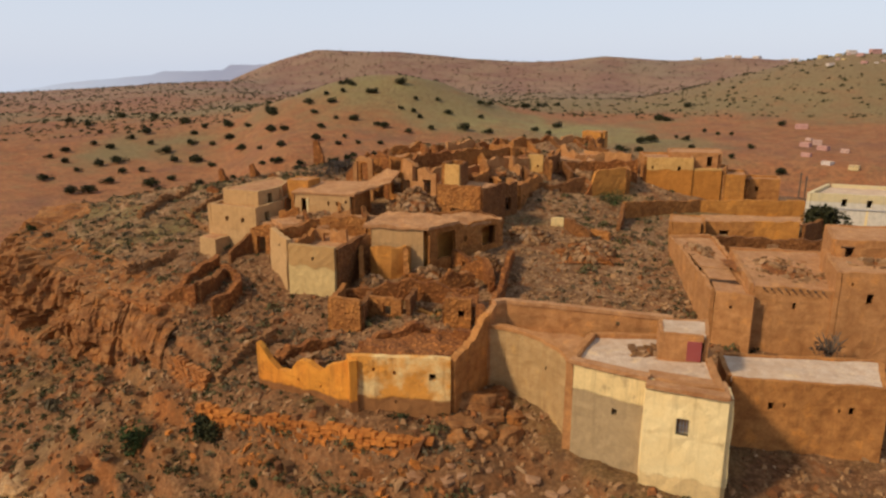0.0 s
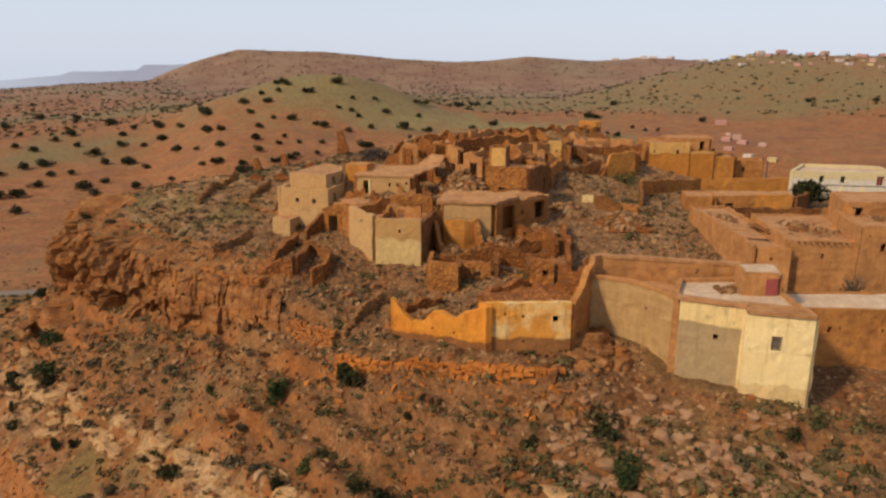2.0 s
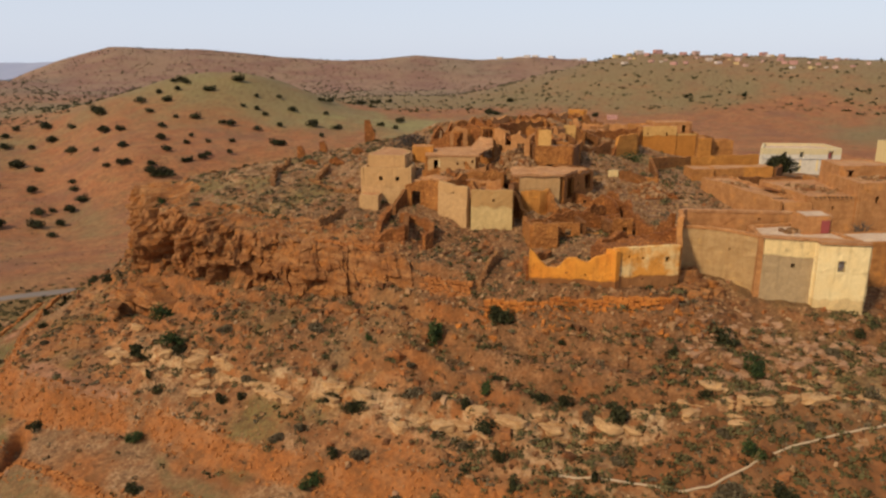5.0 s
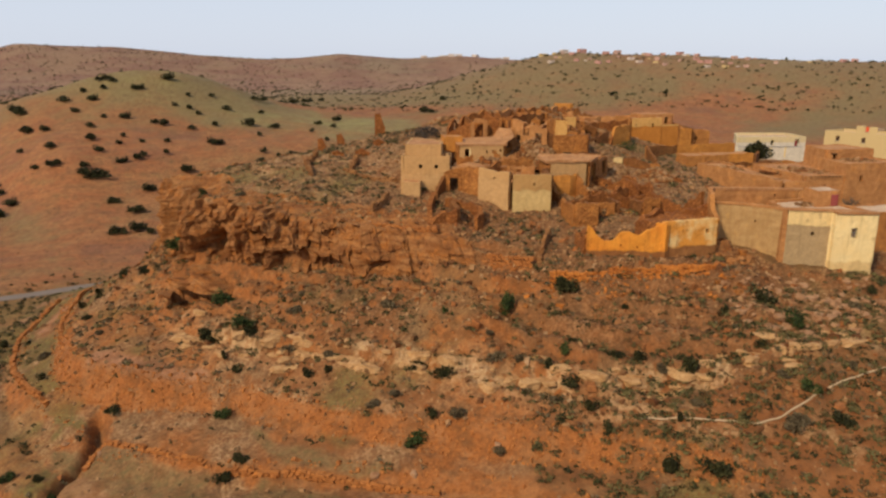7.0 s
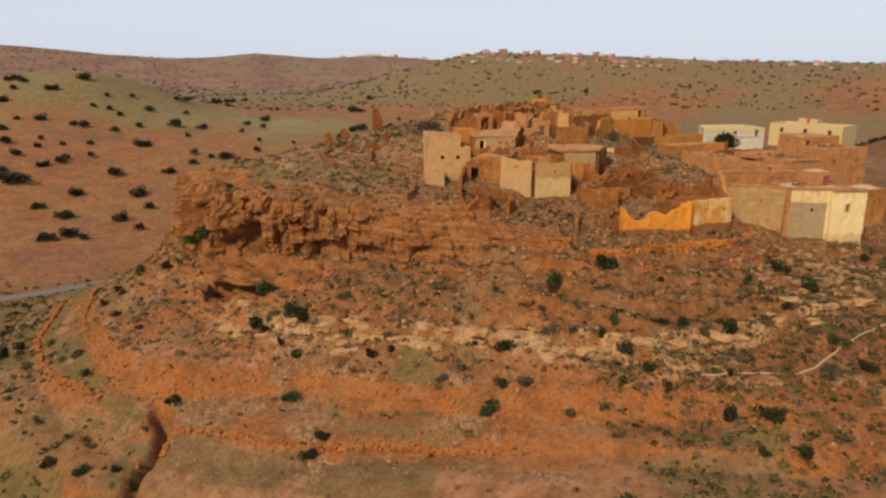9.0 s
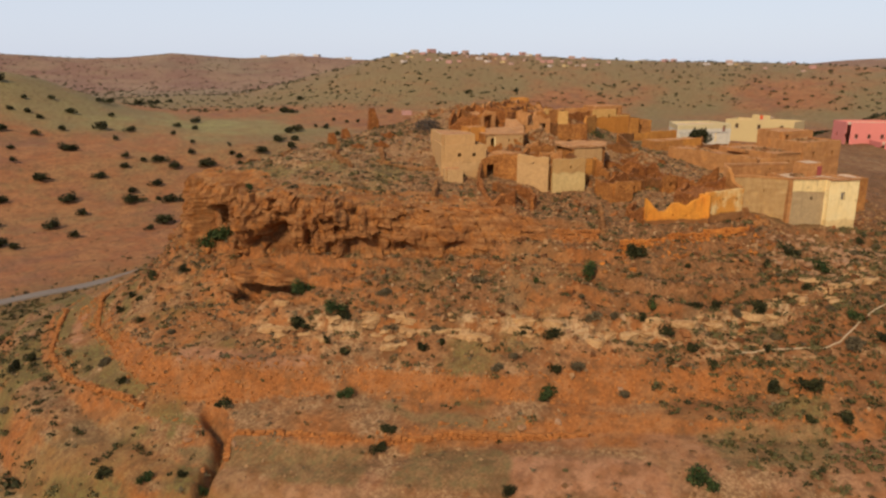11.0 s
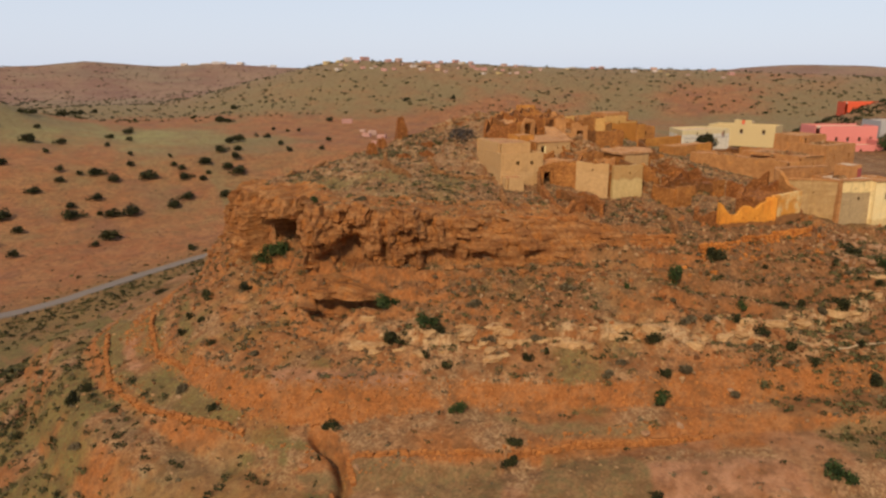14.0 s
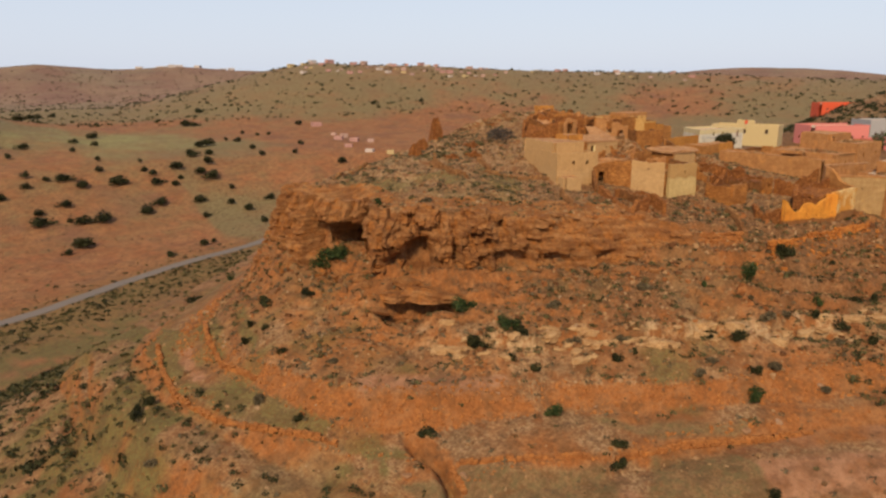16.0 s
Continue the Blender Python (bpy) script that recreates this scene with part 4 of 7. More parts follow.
def hazy_hills():
    n = Nodes("painted_haze_glow")
    split_ = n.t.nodes.new("ShaderNodeSeparateXYZ")
    n.put(split_.inputs[0], n.geo.outputs["Position"])
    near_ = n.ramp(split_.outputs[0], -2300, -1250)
    # distance haze painted as an emitted colour, paler towards -x
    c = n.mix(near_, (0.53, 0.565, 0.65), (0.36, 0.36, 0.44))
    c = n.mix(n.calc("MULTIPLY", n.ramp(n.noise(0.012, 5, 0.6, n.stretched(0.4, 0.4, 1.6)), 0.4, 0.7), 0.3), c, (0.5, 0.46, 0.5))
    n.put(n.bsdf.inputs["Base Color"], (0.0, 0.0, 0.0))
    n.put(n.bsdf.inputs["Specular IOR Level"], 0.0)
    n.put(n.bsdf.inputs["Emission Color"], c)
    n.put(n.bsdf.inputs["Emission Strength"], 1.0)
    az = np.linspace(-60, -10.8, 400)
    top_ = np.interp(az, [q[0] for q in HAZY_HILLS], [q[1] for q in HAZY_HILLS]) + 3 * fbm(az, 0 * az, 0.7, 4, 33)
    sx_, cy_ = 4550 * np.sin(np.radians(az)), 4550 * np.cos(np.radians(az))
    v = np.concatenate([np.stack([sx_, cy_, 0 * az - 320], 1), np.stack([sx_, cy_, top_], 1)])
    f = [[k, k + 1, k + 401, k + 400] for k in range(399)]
    tagged(link_mesh("backdrop", v, f, n.mat), "backdrop of horizon hills, pale blue haze painted on as glow", "backdrop", kind="structure")


hazy_hills()


def ribbon(pts, width, lift, material, name, label, category):
    p = np.array(pts, float)
    s = np.concatenate([[0], np.cumsum(np.hypot(*np.diff(p, axis=0).T))])
    u = np.arange(0, s[-1], 4.0)
    x, y = np.interp(u, s, p[:, 0]), np.interp(u, s, p[:, 1])
    for _ in range(6):
        x[1:-1], y[1:-1] = (x[:-2] + 2 * x[1:-1] + x[2:]) / 4, (y[:-2] + 2 * y[1:-1] + y[2:]) / 4
    tx, ty = np.gradient(x), np.gradient(y)
    q = np.hypot(tx, ty)
    nx, ny = ty / q, -tx / q
    z = np.max([land(x + nx * w, y + ny * w) for w in (-width / 2, 0, width / 2)], axis=0) + lift
    for _ in range(4):
        z[1:-1] = (z[:-2] + 2 * z[1:-1] + z[2:]) / 4
    v, f = [], []
    for k in range(len(u)):
        for w, dz in ((-width / 2 - 0.8, -1.2), (-width / 2, 0), (0, 0.08), (width / 2, 0), (width / 2 + 0.8, -1.2)):
            v.append((x[k] + nx[k] * w, y[k] + ny[k] * w, z[k] + dz))
        if k:
            for m in range(4):
                f.append((5 * k - 5 + m, 5 * k - 4 + m, 5 * k + 1 + m, 5 * k + m))
    ob = link_mesh(name, v, f, material)
    return tagged(ob, label, category, kind="structure")


ribbon(ROAD, 7.0, 0.25, ASPHALT, "road", "narrow grey asphalt road across the valley", "road")


# ---------------------------------------------------------------- the tower house and its yard
def window(parent, at, w, h, turn, bars=3):
    """A small barred window in a wall's opening; turn: degrees of the wall's line."""
    c, s = math.cos(radians(turn)), math.sin(radians(turn))
    win = board(parent, "window", (at[0], at[1], at[2] - h / 2 - 0.04), (w + 0.2, 0.3, 0.08), turn, IRON)
    for k in (-1, 1):
        board(win, "frame", (at[0] + c * k * w / 2, at[1] + s * k * w / 2, at[2]), (0.07, 0.12, h), turn, IRON)
    board(win, "frame", (at[0], at[1], at[2] + h / 2), (w + 0.14, 0.12, 0.07), turn, IRON)
    board(win, "frame", (at[0], at[1], at[2]), (w, 0.06, 0.05), turn, IRON)
    for k in range(bars):
        q = (k + 1) / (bars + 1) - 0.5
        board(win, "bar", (at[0] + c * q * w, at[1] + s * q * w, at[2]), (0.05, 0.05, h), turn, GREY_WALL)
    return win


def lintel(parent, a, b, u, z, w=1.0, d=0.5):
    """A wooden lintel at u metres along the wall from a to b."""
    t = math.degrees(math.atan2(b[1] - a[1], b[0] - a[0]))
    L = math.hypot(b[0] - a[0], b[1] - a[1])
    x, y = a[0] + (b[0] - a[0]) * u / L, a[1] + (b[1] - a[1]) * u / L
    return board(parent, "lintel", (x, y, z), (w, d + 0.06, 0.12), t, DARK_WOOD)


th_c = [(9.2, 46.5), (13.9, 43.4), (18.1, 42.0), (20.3, 51.4), (11.8, 51.9)]
tower_house = house("tower_house", "earthen house with a tall cream limewashed front tower", th_c, 39.75, [CREAM_GREY, MUD_TAN, MUD_TAN, MUD_TAN, MUD_TAN],
                    holes={0: [(2.9, 3.3, 36.5, 37.0)]}, roof_material=ROOF_PALE, batter=0.3, th=0.7)
wall(tower_house, [(13.75, 44.4), (13.75, 42.95)], 39.6, CREAM, th=0.5, batter=0.3, rag=0.03, name="tower_wall")
wall(tower_house, [(13.5, 42.75), (18.3, 40.75)], 39.6, CREAM, th=0.7, batter=0.35, rag=0.03, holes=[(2.1, 2.9, 36.55, 37.75)], name="tower_wall")
wall(tower_house, [(18.35, 40.75), (19.0, 43.2)], 39.6, CREAM, th=0.6, batter=0.35, rag=0.03, name="tower_wall")
slab(tower_house, [(13.6, 42.6), (18.4, 40.6), (19.0, 43.2), (14.4, 45.2)], 39.62, ROOF, name="tower_roof", th=0.16)
window(tower_house, (15.85, 41.72, 37.15), 0.8, 1.2, -22.6)
turret_c = [(15.9, 47.6), (18.9, 46.8), (20.0, 49.9), (16.6, 50.4)]
turret = house("stair_turret", "small earthen stair turret on the roof", turret_c, 41.5, MUD_TAN, roof_material=ROOF_PALE,
               parapet=0.05, base=39.2, th=0.35, category="turret", holes={0: [(1.7, 2.7, 39.5, 41.0)]})
board(turret, "door", (18.05, 46.85, 40.25), (1.0, 0.08, 1.5), -14.9, DOOR_RED, "faded dark red metal door")

yard = thing("yard_wall", (6, 52, ground(6, 52)), "curved tan earthen yard walls beside the tower house", "wall")
wall(yard, [(3.9, 53.6), (5.2, 53.2), (6.6, 52.2), (7.9, 50.6), (8.9, 48.6), (9.3, 46.8)], 39.6, GREY, th=0.45, rag=0.05, holes=[(5.6, 5.8, 37.4, 37.7)])
wall(yard, [(3.6, 53.4), (4.2, 54.6), (5.2, 55.2), (11, 53.9), (18.2, 52.2)], [(0, 41.0), (0.12, 41.4), (1, 40.8)], MUD_TAN, th=0.5, rag=0.08, holes=[(11.5, 11.8, 39.9, 40.3)])
slab(yard, [(5.2, 53.3), (6.6, 52.2), (9, 48.8), (12, 51.8), (11, 53.6), (6, 54.8)], 38.9, ROOF, name="roof")
wall(yard, [(3.9, 53.6), (5.2, 53.2), (6.6, 52.2), (7.9, 50.6), (8.9, 48.6), (9.3, 46.8)], 39.78, MUD_TAN, th=0.66, base=39.52, rag=0.03, name="coping")
wall(yard, [(4.2, 54.6), (5.2, 55.2), (11, 53.9), (18.2, 52.2)], [(0, 41.45), (0.1, 41.5), (1, 40.95)], ROOF, th=0.66, base=[(0, 41.2), (1, 40.7)], rag=0.03, name="coping")
wall(tower_house, [(9.2, 46.5), (13.9, 43.4)], 39.92, ROOF, th=0.8, base=39.68, rag=0.03, name="coping")
wall(tower_house, [(13.5, 42.75), (18.3, 40.75)], 39.82, ROOF, th=0.84, base=39.55, rag=0.03, name="coping")
wall(yard, [(9.4, 47.0), (11.8, 51.6)], 39.9, MUD_TAN, th=0.4, rag=0.08)

# ---------------------------------------------------------------- the roofless orange house
orange = thing("ruined_orange_house", (-5, 52, ground(-5, 52)), "roofless ruined house with peeling bright orange plaster", "ruin")
wall(orange, [(-15.3, 54.2), (-7.0, 50.1)], [(0, 38.2), (0.05, 37.9), (0.13, 36.9), (0.24, 36.1), (0.36, 36.3), (0.44, 37.2), (0.56, 37.4), (0.64, 37.0), (0.7, 36.7), (0.78, 37.5), (0.9, 37.9), (1, 38.4)],
     ORANGE, th=0.55, rag=0.1, step=0.3, holes=[(4.1, 4.3, 35.5, 35.75), (6.2, 6.4, 35.3, 35.55)], base=[(0, 32.4), (1, 32.9)])
wall(orange, [(-7.0, 50.0), (0.6, 49.15)], 38.75, ORANGE_CREAM, th=0.55, rag=0.06, holes=[(6.0, 6.5, 36.9, 37.5), (3.2, 3.45, 37.3, 37.6), (1.6, 1.8, 37.5, 37.8), (3.3, 3.5, 34.9, 35.15)], base=[(0, 32.9), (1, 33.4)])
wall(orange, [(-7.25, 50.9), (-6.85, 49.3)], 38.5, ORANGE, th=0.6, rag=0.08, name="buttress", base=32.6)
wall(orange, [(0.65, 49.2), (3.5, 53.6)], [(0, 38.8), (0.5, 39.4), (1, 40.9)], MUD, th=0.6, rag=0.25, step=0.3)
wall(orange, [(-7, 50.3), (-6.6, 55.5), (-1, 57.5), (3.4, 54)], [(0, 38.5), (0.3, 37.6), (0.6, 38.6), (0.8, 38.0), (1, 39.6)], MUD_RED, th=0.7, rag=0.45, step=0.3)
slab(orange, [(-6.7, 50.4), (0.4, 49.6), (3.1, 53.6), (-1, 57), (-6.4, 55.2)], 37.9, MUD_RED, name="fallen_roof", rough=0.35, th=0.5)
wall(orange, [(-15.2, 54.4), (-14, 58.5), (-10, 60.5)], [(0, 37.2), (0.3, 35.8), (1, 35.9)], MUD_RED, th=0.7, rag=0.4, step=0.3)

# ---------------------------------------------------------------- long annex and the large tan house
ax = [(21.0, 47.3), (31.3, 45.3), (33.8, 50.2), (22.0, 51.6)]
house("annex", "long low earthen annex with a pale flat roof", ax, 38.1, MUD, holes={0: [(2.6, 3.0, 35.8, 36.4), (8.0, 8.4, 35.9, 36.5), (7.3, 7.5, 36.0, 36.3), (3.6, 3.75, 36.1, 36.4)]}, roof_material=ROOF_PALE, parapet=0.12)
tb1 = [(25.0, 61.6), (27.7, 59.6), (31.2, 73.8), (33, 83.5), (28.0, 83.5)]
wing = house("courtyard_wing", "tan earthen house wing with a broken flat roof", tb1, 40.2, MUD_TAN, holes={0: [(1.3, 1.6, 38.7, 39.0)]}, roof=False, rag=0.14)
slab(wing, [(25.3, 61.8), (27.6, 60.0), (28.6, 64.0), (26.2, 65.2)], 39.9, ROOF, th=0.2, seed=3)
slab(wing, [(26.4, 66.6), (28.9, 65.8), (29.6, 69.2), (27.0, 70.2)], 39.85, ROOF, th=0.2, seed=4)
slab(wing, [(27.1, 70.5), (29.7, 69.6), (31, 73.8), (32.7, 83.2), (28.3, 83.2)], 39.9, ROOF, th=0.2, seed=5)
for k in range(5):
    board(wing, "roof_beam", (27.4, 65.0 + 0.35 * k, 39.7), (2.9, 0.13, 0.13), -18 + 3 * k, DARK_WOOD)
tb2 = [(28.1, 60.6), (34.4, 58.9), (40.5, 72.6), (31.6, 74.0)]
big = house("large_tan_house", "large tan earthen house with a flat earth roof", tb2, 41.0, MUD_TAN, holes={0: [(3.2, 3.5, 39.0, 39.6)]}, parapet=0.15, rag=0.1)
for k in range(9):
    board(big, "roof_beam", (28.9 + 0.58 * k, 60.1 - 0.157 * k, 40.85), (0.14, 0.7, 0.12), -15.1, DARK_WOOD)
tb3 = [(34.6, 58.6), (44.5, 57.0), (46.5, 65.5), (37.5, 66.5)]
house("tall_tan_house", "tall tan earthen house block with small windows", tb3, 42.8, MUD_TAN, holes={0: [(2.2, 2.8, 40.0, 40.9), (7.5, 8.1, 40.0, 40.9), (0.8, 1.0, 41.6, 41.9)]}, parapet=0.2)
rr = [(37.2, 64.6), (46, 63.4), (47, 70), (40, 71)]
roof_room = house("roof_room", "earthen roof room with a dark doorway", rr, 44.2, MUD_TAN, base=40.2, holes={0: [(0.8, 1.6, 41.5, 43.5)]}, parapet=0.1)
lintel(roof_room, rr[0], rr[1], 1.2, 43.55, 1.2)
court = thing("courtyard_wall", (36, 78, ground(36, 78)), "broken earthen courtyard walls with a dark arched opening", "wall")
wall(court, [(30, 84), (36.5, 84.8), (47, 82)], [(0, 40.2), (0.4, 39.6), (1, 39.8)], MUD_DARK, rag=0.2, holes=[(10.2, 11.6, 37.0, 39.0)])
wall(court, [(47, 82), (46, 70)], 40.2, MUD, rag=0.2)
house("byre", "small earthen byre with a flat roof", [(29.5, 88.5), (33.5, 87.8), (35, 92), (31, 93)], 40.8, MUD, holes={0: [(1.5, 1.9, 38.6, 39.1)]}, parapet=0.1)
shed = thing("orange_shed_wall", (40, 90, ground(40, 90)), "low orange earthen walls with a dark doorway", "wall")
wall(shed, [(34.5, 91), (41, 90)], 40.4, MUD, holes=[(2.2, 3.4, 37.2, 39.2)])
wall(shed, [(41, 90), (47, 89)], 40.6, OCHRE)
wall(shed, [(47, 89), (51.5, 92.5)], 40.4, MUD_DARK, rag=0.2)
slab(shed, [(34.6, 91.2), (47, 89.2), (49, 94), (36, 96)], 40.2, ROOF)

# ---------------------------------------------------------------- bastion, two-storey house and their neighbours
bastion = thing("bastion_house", (-14, 75, ground(-14, 75)), "battered earthen house with rounded pale plastered walls", "ruin")
wall(bastion, [(-19.4, 77.6), (-18.0, 75.6), (-16.8, 73.4), (-16.3, 72.5)], [(0, 42.6), (0.5, 42.2), (1, 42.2)], PALE, th=0.9, batter=0.4, rag=0.12, holes=[(2.6, 2.85, 40.9, 41.2)])
wall(bastion, [(-16.4, 72.4), (-11.2, 70.3)], 42.0, BASTION, th=0.9, batter=0.35, rag=0.1, holes=[(2.9, 3.2, 40.4, 40.8)], base=34.4)
# right return in darker mud: this side's shade is put into its colour
wall(bastion, [(-11.2, 70.4), (-9.4, 75.8), (-8.2, 76.2)], 41.9, MUD_DARK, th=0.6, rag=0.15)
wall(bastion, [(-19.4, 77.6), (-14.5, 80.4), (-9, 80)], [(0, 42.3), (0.5, 43), (1, 43.2)], MUD_RUIN, th=0.5, rag=0.3)
wall(bastion, [(-15.8, 73.0), (-14.6, 77.8)], 42.3, MUD_RUIN, th=0.4, rag=0.35)
wall(bastion, [(-14.6, 77.6), (-10.2, 76.0)], 42.6, MUD_TAN, th=0.4, rag=0.3, holes=[(1.2, 2.0, 40.5, 42.0)])
slab(bastion, [(-19, 77.4), (-16.2, 72.9), (-11.5, 70.8), (-9.5, 75.6), (-10, 79.6), (-14.4, 80)], 41.0, ROOF, name="floor")
mid_c = [(-8.2, 76.2), (-1.8, 75.0), (7.0, 82.8), (4.4, 85.2), (-6.5, 81.8)]
middle = house("middle_house", "ruined house with an overhanging flat roof and gaping side rooms", mid_c, 43.0, [PALE, MUD_RUIN, MUD_DARK, MUD_RUIN, MUD_RUIN],
               holes={0: [(0.8, 2.2, 38.5, 40.8)], 1: [(1.2, 3.9, 39.2, 42.2), (5.2, 5.7, 40.6, 41.2), (8.2, 10.4, 39.6, 41.9)]},
               tops={1: [(0, 43.0), (0.35, 43.0), (0.5, 42.4), (0.62, 42.7), (1, 42.5)], 2: [(0, 42.5), (1, 43)]}, roof=False, rag=0.14)
slab(middle, [(-8.9, 76.0), (-1.6, 74.5), (1.9, 77.6), (-0.6, 80.6), (-6.6, 82.2), (-7.4, 81.4)], [43.1, 43.05, 43.2, 43.4, 43.4, 43.2], ROOF, th=0.3, seed=2, rough=0.16)
slab(middle, [(2.6, 78.6), (7.2, 82.7), (4.4, 85.4), (-0.2, 83.8), (0.2, 80.6)], [42.5, 42.6, 42.7, 42.9, 42.7], ROOF, th=0.28, seed=3, rough=0.2)
wall(middle, [(-2.6, 77.2), (6.0, 84.4)], 42.4, OCHRE, name="inner_wall", th=0.4, rag=0.1)
wall(middle, [(-7.9, 75.4), (-7.1, 74.5), (-5.7, 74.1), (-4.5, 74.4), (-3.7, 75.1)], [(0, 41.0), (0.5, 41.3), (1, 40.9)], OCHRE, th=0.45, name="round_wall", rag=0.2)
wall(middle, [(-4.2, 75.0), (-3.8, 71.4)], [(0, 41.2), (0.5, 40.6), (0.55, 39.8), (1, 39.0)], MUD_RUIN, name="fin_wall", th=0.5, rag=0.25, step=0.3)
wall(middle, [(-9.2, 75.6), (-8.6, 71.4)], [(0, 41.2), (0.5, 40.4), (0.6, 39.4), (1, 38.6)], MUD_RUIN, name="fin_wall", th=0.5, rag=0.25, step=0.3)
wall(middle, [(1.2, 77.2), (4.6, 73.6), (5.2, 71.0)], [(0, 40.4), (0.4, 39.6), (0.7, 40.0), (1, 38.6)], MUD_RED, name="fin_wall", th=0.6, rag=0.4, step=0.3, holes=[(1.6, 2.1, 38.4, 39.0)])
wall(middle, [(-3.6, 70.9), (0.4, 70.4), (3.6, 71.6)], [(0, 39.3), (0.4, 38.7), (0.6, 39.5), (1, 38.4)], MUD_RED, name="front_wall", th=0.6, rag=0.35, step=0.3)

h_c = [(-29.0, 85.7), (-22.6, 82.5), (-20.5, 88.4), (-20.6, 93.2), (-23.1, 97.4)]
two = house("two_storey_house", "square two-storey earthen house with small square windows", h_c, 43.75, PALE,
            holes={0: [(2.3, 2.85, 41.8, 42.4), (4.8, 5.35, 41.8, 42.4)], 1: [(1.6, 2.5, 41.6, 42.9)]}, th=0.55, batter=0.3)
house("roof_box", "low earthen roof room", [(-27.8, 87.3), (-22.9, 85.2), (-21.0, 89.0), (-21.0, 93.0), (-23.3, 97.0)], 45.3, PALE, base=43, parapet=0.05, holes={1: [(1.4, 2.3, 43.6, 44.8)]})
house("lean_to", "small earthen lean-to block with a pale front", [(-29.9, 83.4), (-27.6, 82.2), (-26.4, 84.6), (-28.6, 86)], 40.0, PALE, parapet=0.02)
side = thing("side_house", (-19, 82, ground(-19, 82)), "brown earthen house wall with a dark doorway", "ruin")
wall(side, [(-23.2, 82.6), (-20.6, 81.4), (-19.2, 77.9)], [(0, 41.4), (0.4, 42.2), (1, 42.3)], MUD_RUIN, rag=0.15, holes=[(0.9, 2.2, 38.0, 40.4)])
slab(side, [(-22.9, 83.2), (-20.3, 81.8), (-19, 78.2), (-15, 80.6), (-18, 85.6)], 41.9, ROOF, rough=0.12)
wall(side, [(-25.4, 80.4), (-23.2, 82.6)], [(0, 39.0), (1, 41.0)], MUD_DARK, rag=0.2)
w1 = [(-18.9, 87.2), (-11.2, 85.4), (-10.0, 92.4), (-17.0, 94.0)]
white_wall = house("long_roof_house", "ochre plastered house with a long sagging roof", w1, 44.9, [PALE, MUD_RUIN, MUD_RUIN, MUD_RUIN], roof=False,
                   holes={0: [(0.9, 1.9, 42.2, 44.2), (4.4, 4.7, 43.4, 43.9), (5.5, 5.8, 43.4, 43.9), (6.7, 7.0, 43.7, 44.1)]}, base=40.6)
slab(white_wall, [(-19.1, 86.9), (-11.0, 85.1), (-9.8, 92.4), (-17.2, 94.2)], [45.0, 44.9, 45.5, 45.2], ROOF, th=0.25)
slab(white_wall, [(-11.2, 85.6), (-7.0, 90.2), (-5.8, 93.8), (-7.6, 95.0), (-10.0, 92.4)], [45.0, 45.6, 46.6, 46.8, 45.5], ROOF, name="sagging_roof", th=0.25, rough=0.18)
slab(white_wall, [(-21.2, 83.6), (-18.8, 79.8), (-10.2, 80.2), (-7.4, 84.4), (-11, 85.2), (-18.8, 87)], 42.35, ROOF, name="terrace_floor", rough=0.16, th=0.5)
board(white_wall, "door_post", (-17.0, 86.6, 43.2), (0.25, 0.3, 2.0), -12, CREAM)
house("roof_store", "small orange earthen store on the roofs", [(-20.2, 90), (-17.5, 89.2), (-16.6, 92), (-19.4, 93)], 46.0, OCHRE, base=43.5, parapet=0.05)

# ---------------------------------------------------------------- collapsed top of the village
top = thing("ruined_tower", (-4, 92, ground(-4, 92)), "collapsed earthen tower with gaping storeys", "ruin")
wall(top, [(-7.3, 95.6), (-5.3, 94.2)], 48.4, MUD_RUIN, holes=[(0.4, 2.1, 46.0, 48.0), (0.4, 2.1, 43.2, 45.6)], base=41.5, rag=0.08)
wall(top, [(-12.4, 96.6), (-9.6, 95.8)], [(0, 47.2), (0.3, 48.6), (1, 48.2)], MUD_TAN, holes=[(0.6, 2.2, 44.4, 47.6)], rag=0.25, step=0.3)
wall(top, [(-7.3, 95.6), (-10.5, 99.5), (-14.5, 104)], [(0, 48.4), (0.2, 49.2), (0.5, 47.4), (1, 44.6)], MUD_RED, rag=0.4, step=0.3)
wall(top, [(-12.0, 98.0), (-8.4, 97.0)], [(0, 47.6), (1, 48.3)], MUD_RUIN, holes=[(0.6, 2.6, 44.5, 47.2)], rag=0.2)
wall(top, [(-5.3, 94.3), (-2.8, 91.6), (-0.5, 89.6)], [(0, 48.6), (0.3, 48.2), (0.6, 47.4), (1, 46.4)], MUD_TAN, holes=[(2.1, 3.2, 45.4, 47.6), (4.3, 5.5, 44.0, 45.9), (0.9, 1.6, 44.4, 45.5), (2.8, 3.7, 42.6, 43.7)], rag=0.4, step=0.3, th=0.6)
for k, (x, y, z, t, w) in enumerate(((-4.4, 93.0, 45.2, 35, 2.6), (-3.2, 91.6, 44.2, -50, 2.2), (-2.0, 90.4, 45.0, 20, 2.4), (-4.8, 92.6, 43.6, -20, 2.0))):
    bm = bmesh.new()
    box_bm(bm, pose(x, y, z, 0, 20 + 18 * k, t), w, 0.12, 0.12, 0.02)
    bm.verts.index_update()
    part("fallen_beam", bm, DARK_WOOD, top)
wall(top, [(-5.3, 94.3), (-3.6, 99), (2, 102)], 48.2, MUD_RED, rag=0.4)
block = thing("stone_block_house", (2, 88, ground(2, 88)), "squat brown stone and earth house block", "ruin")
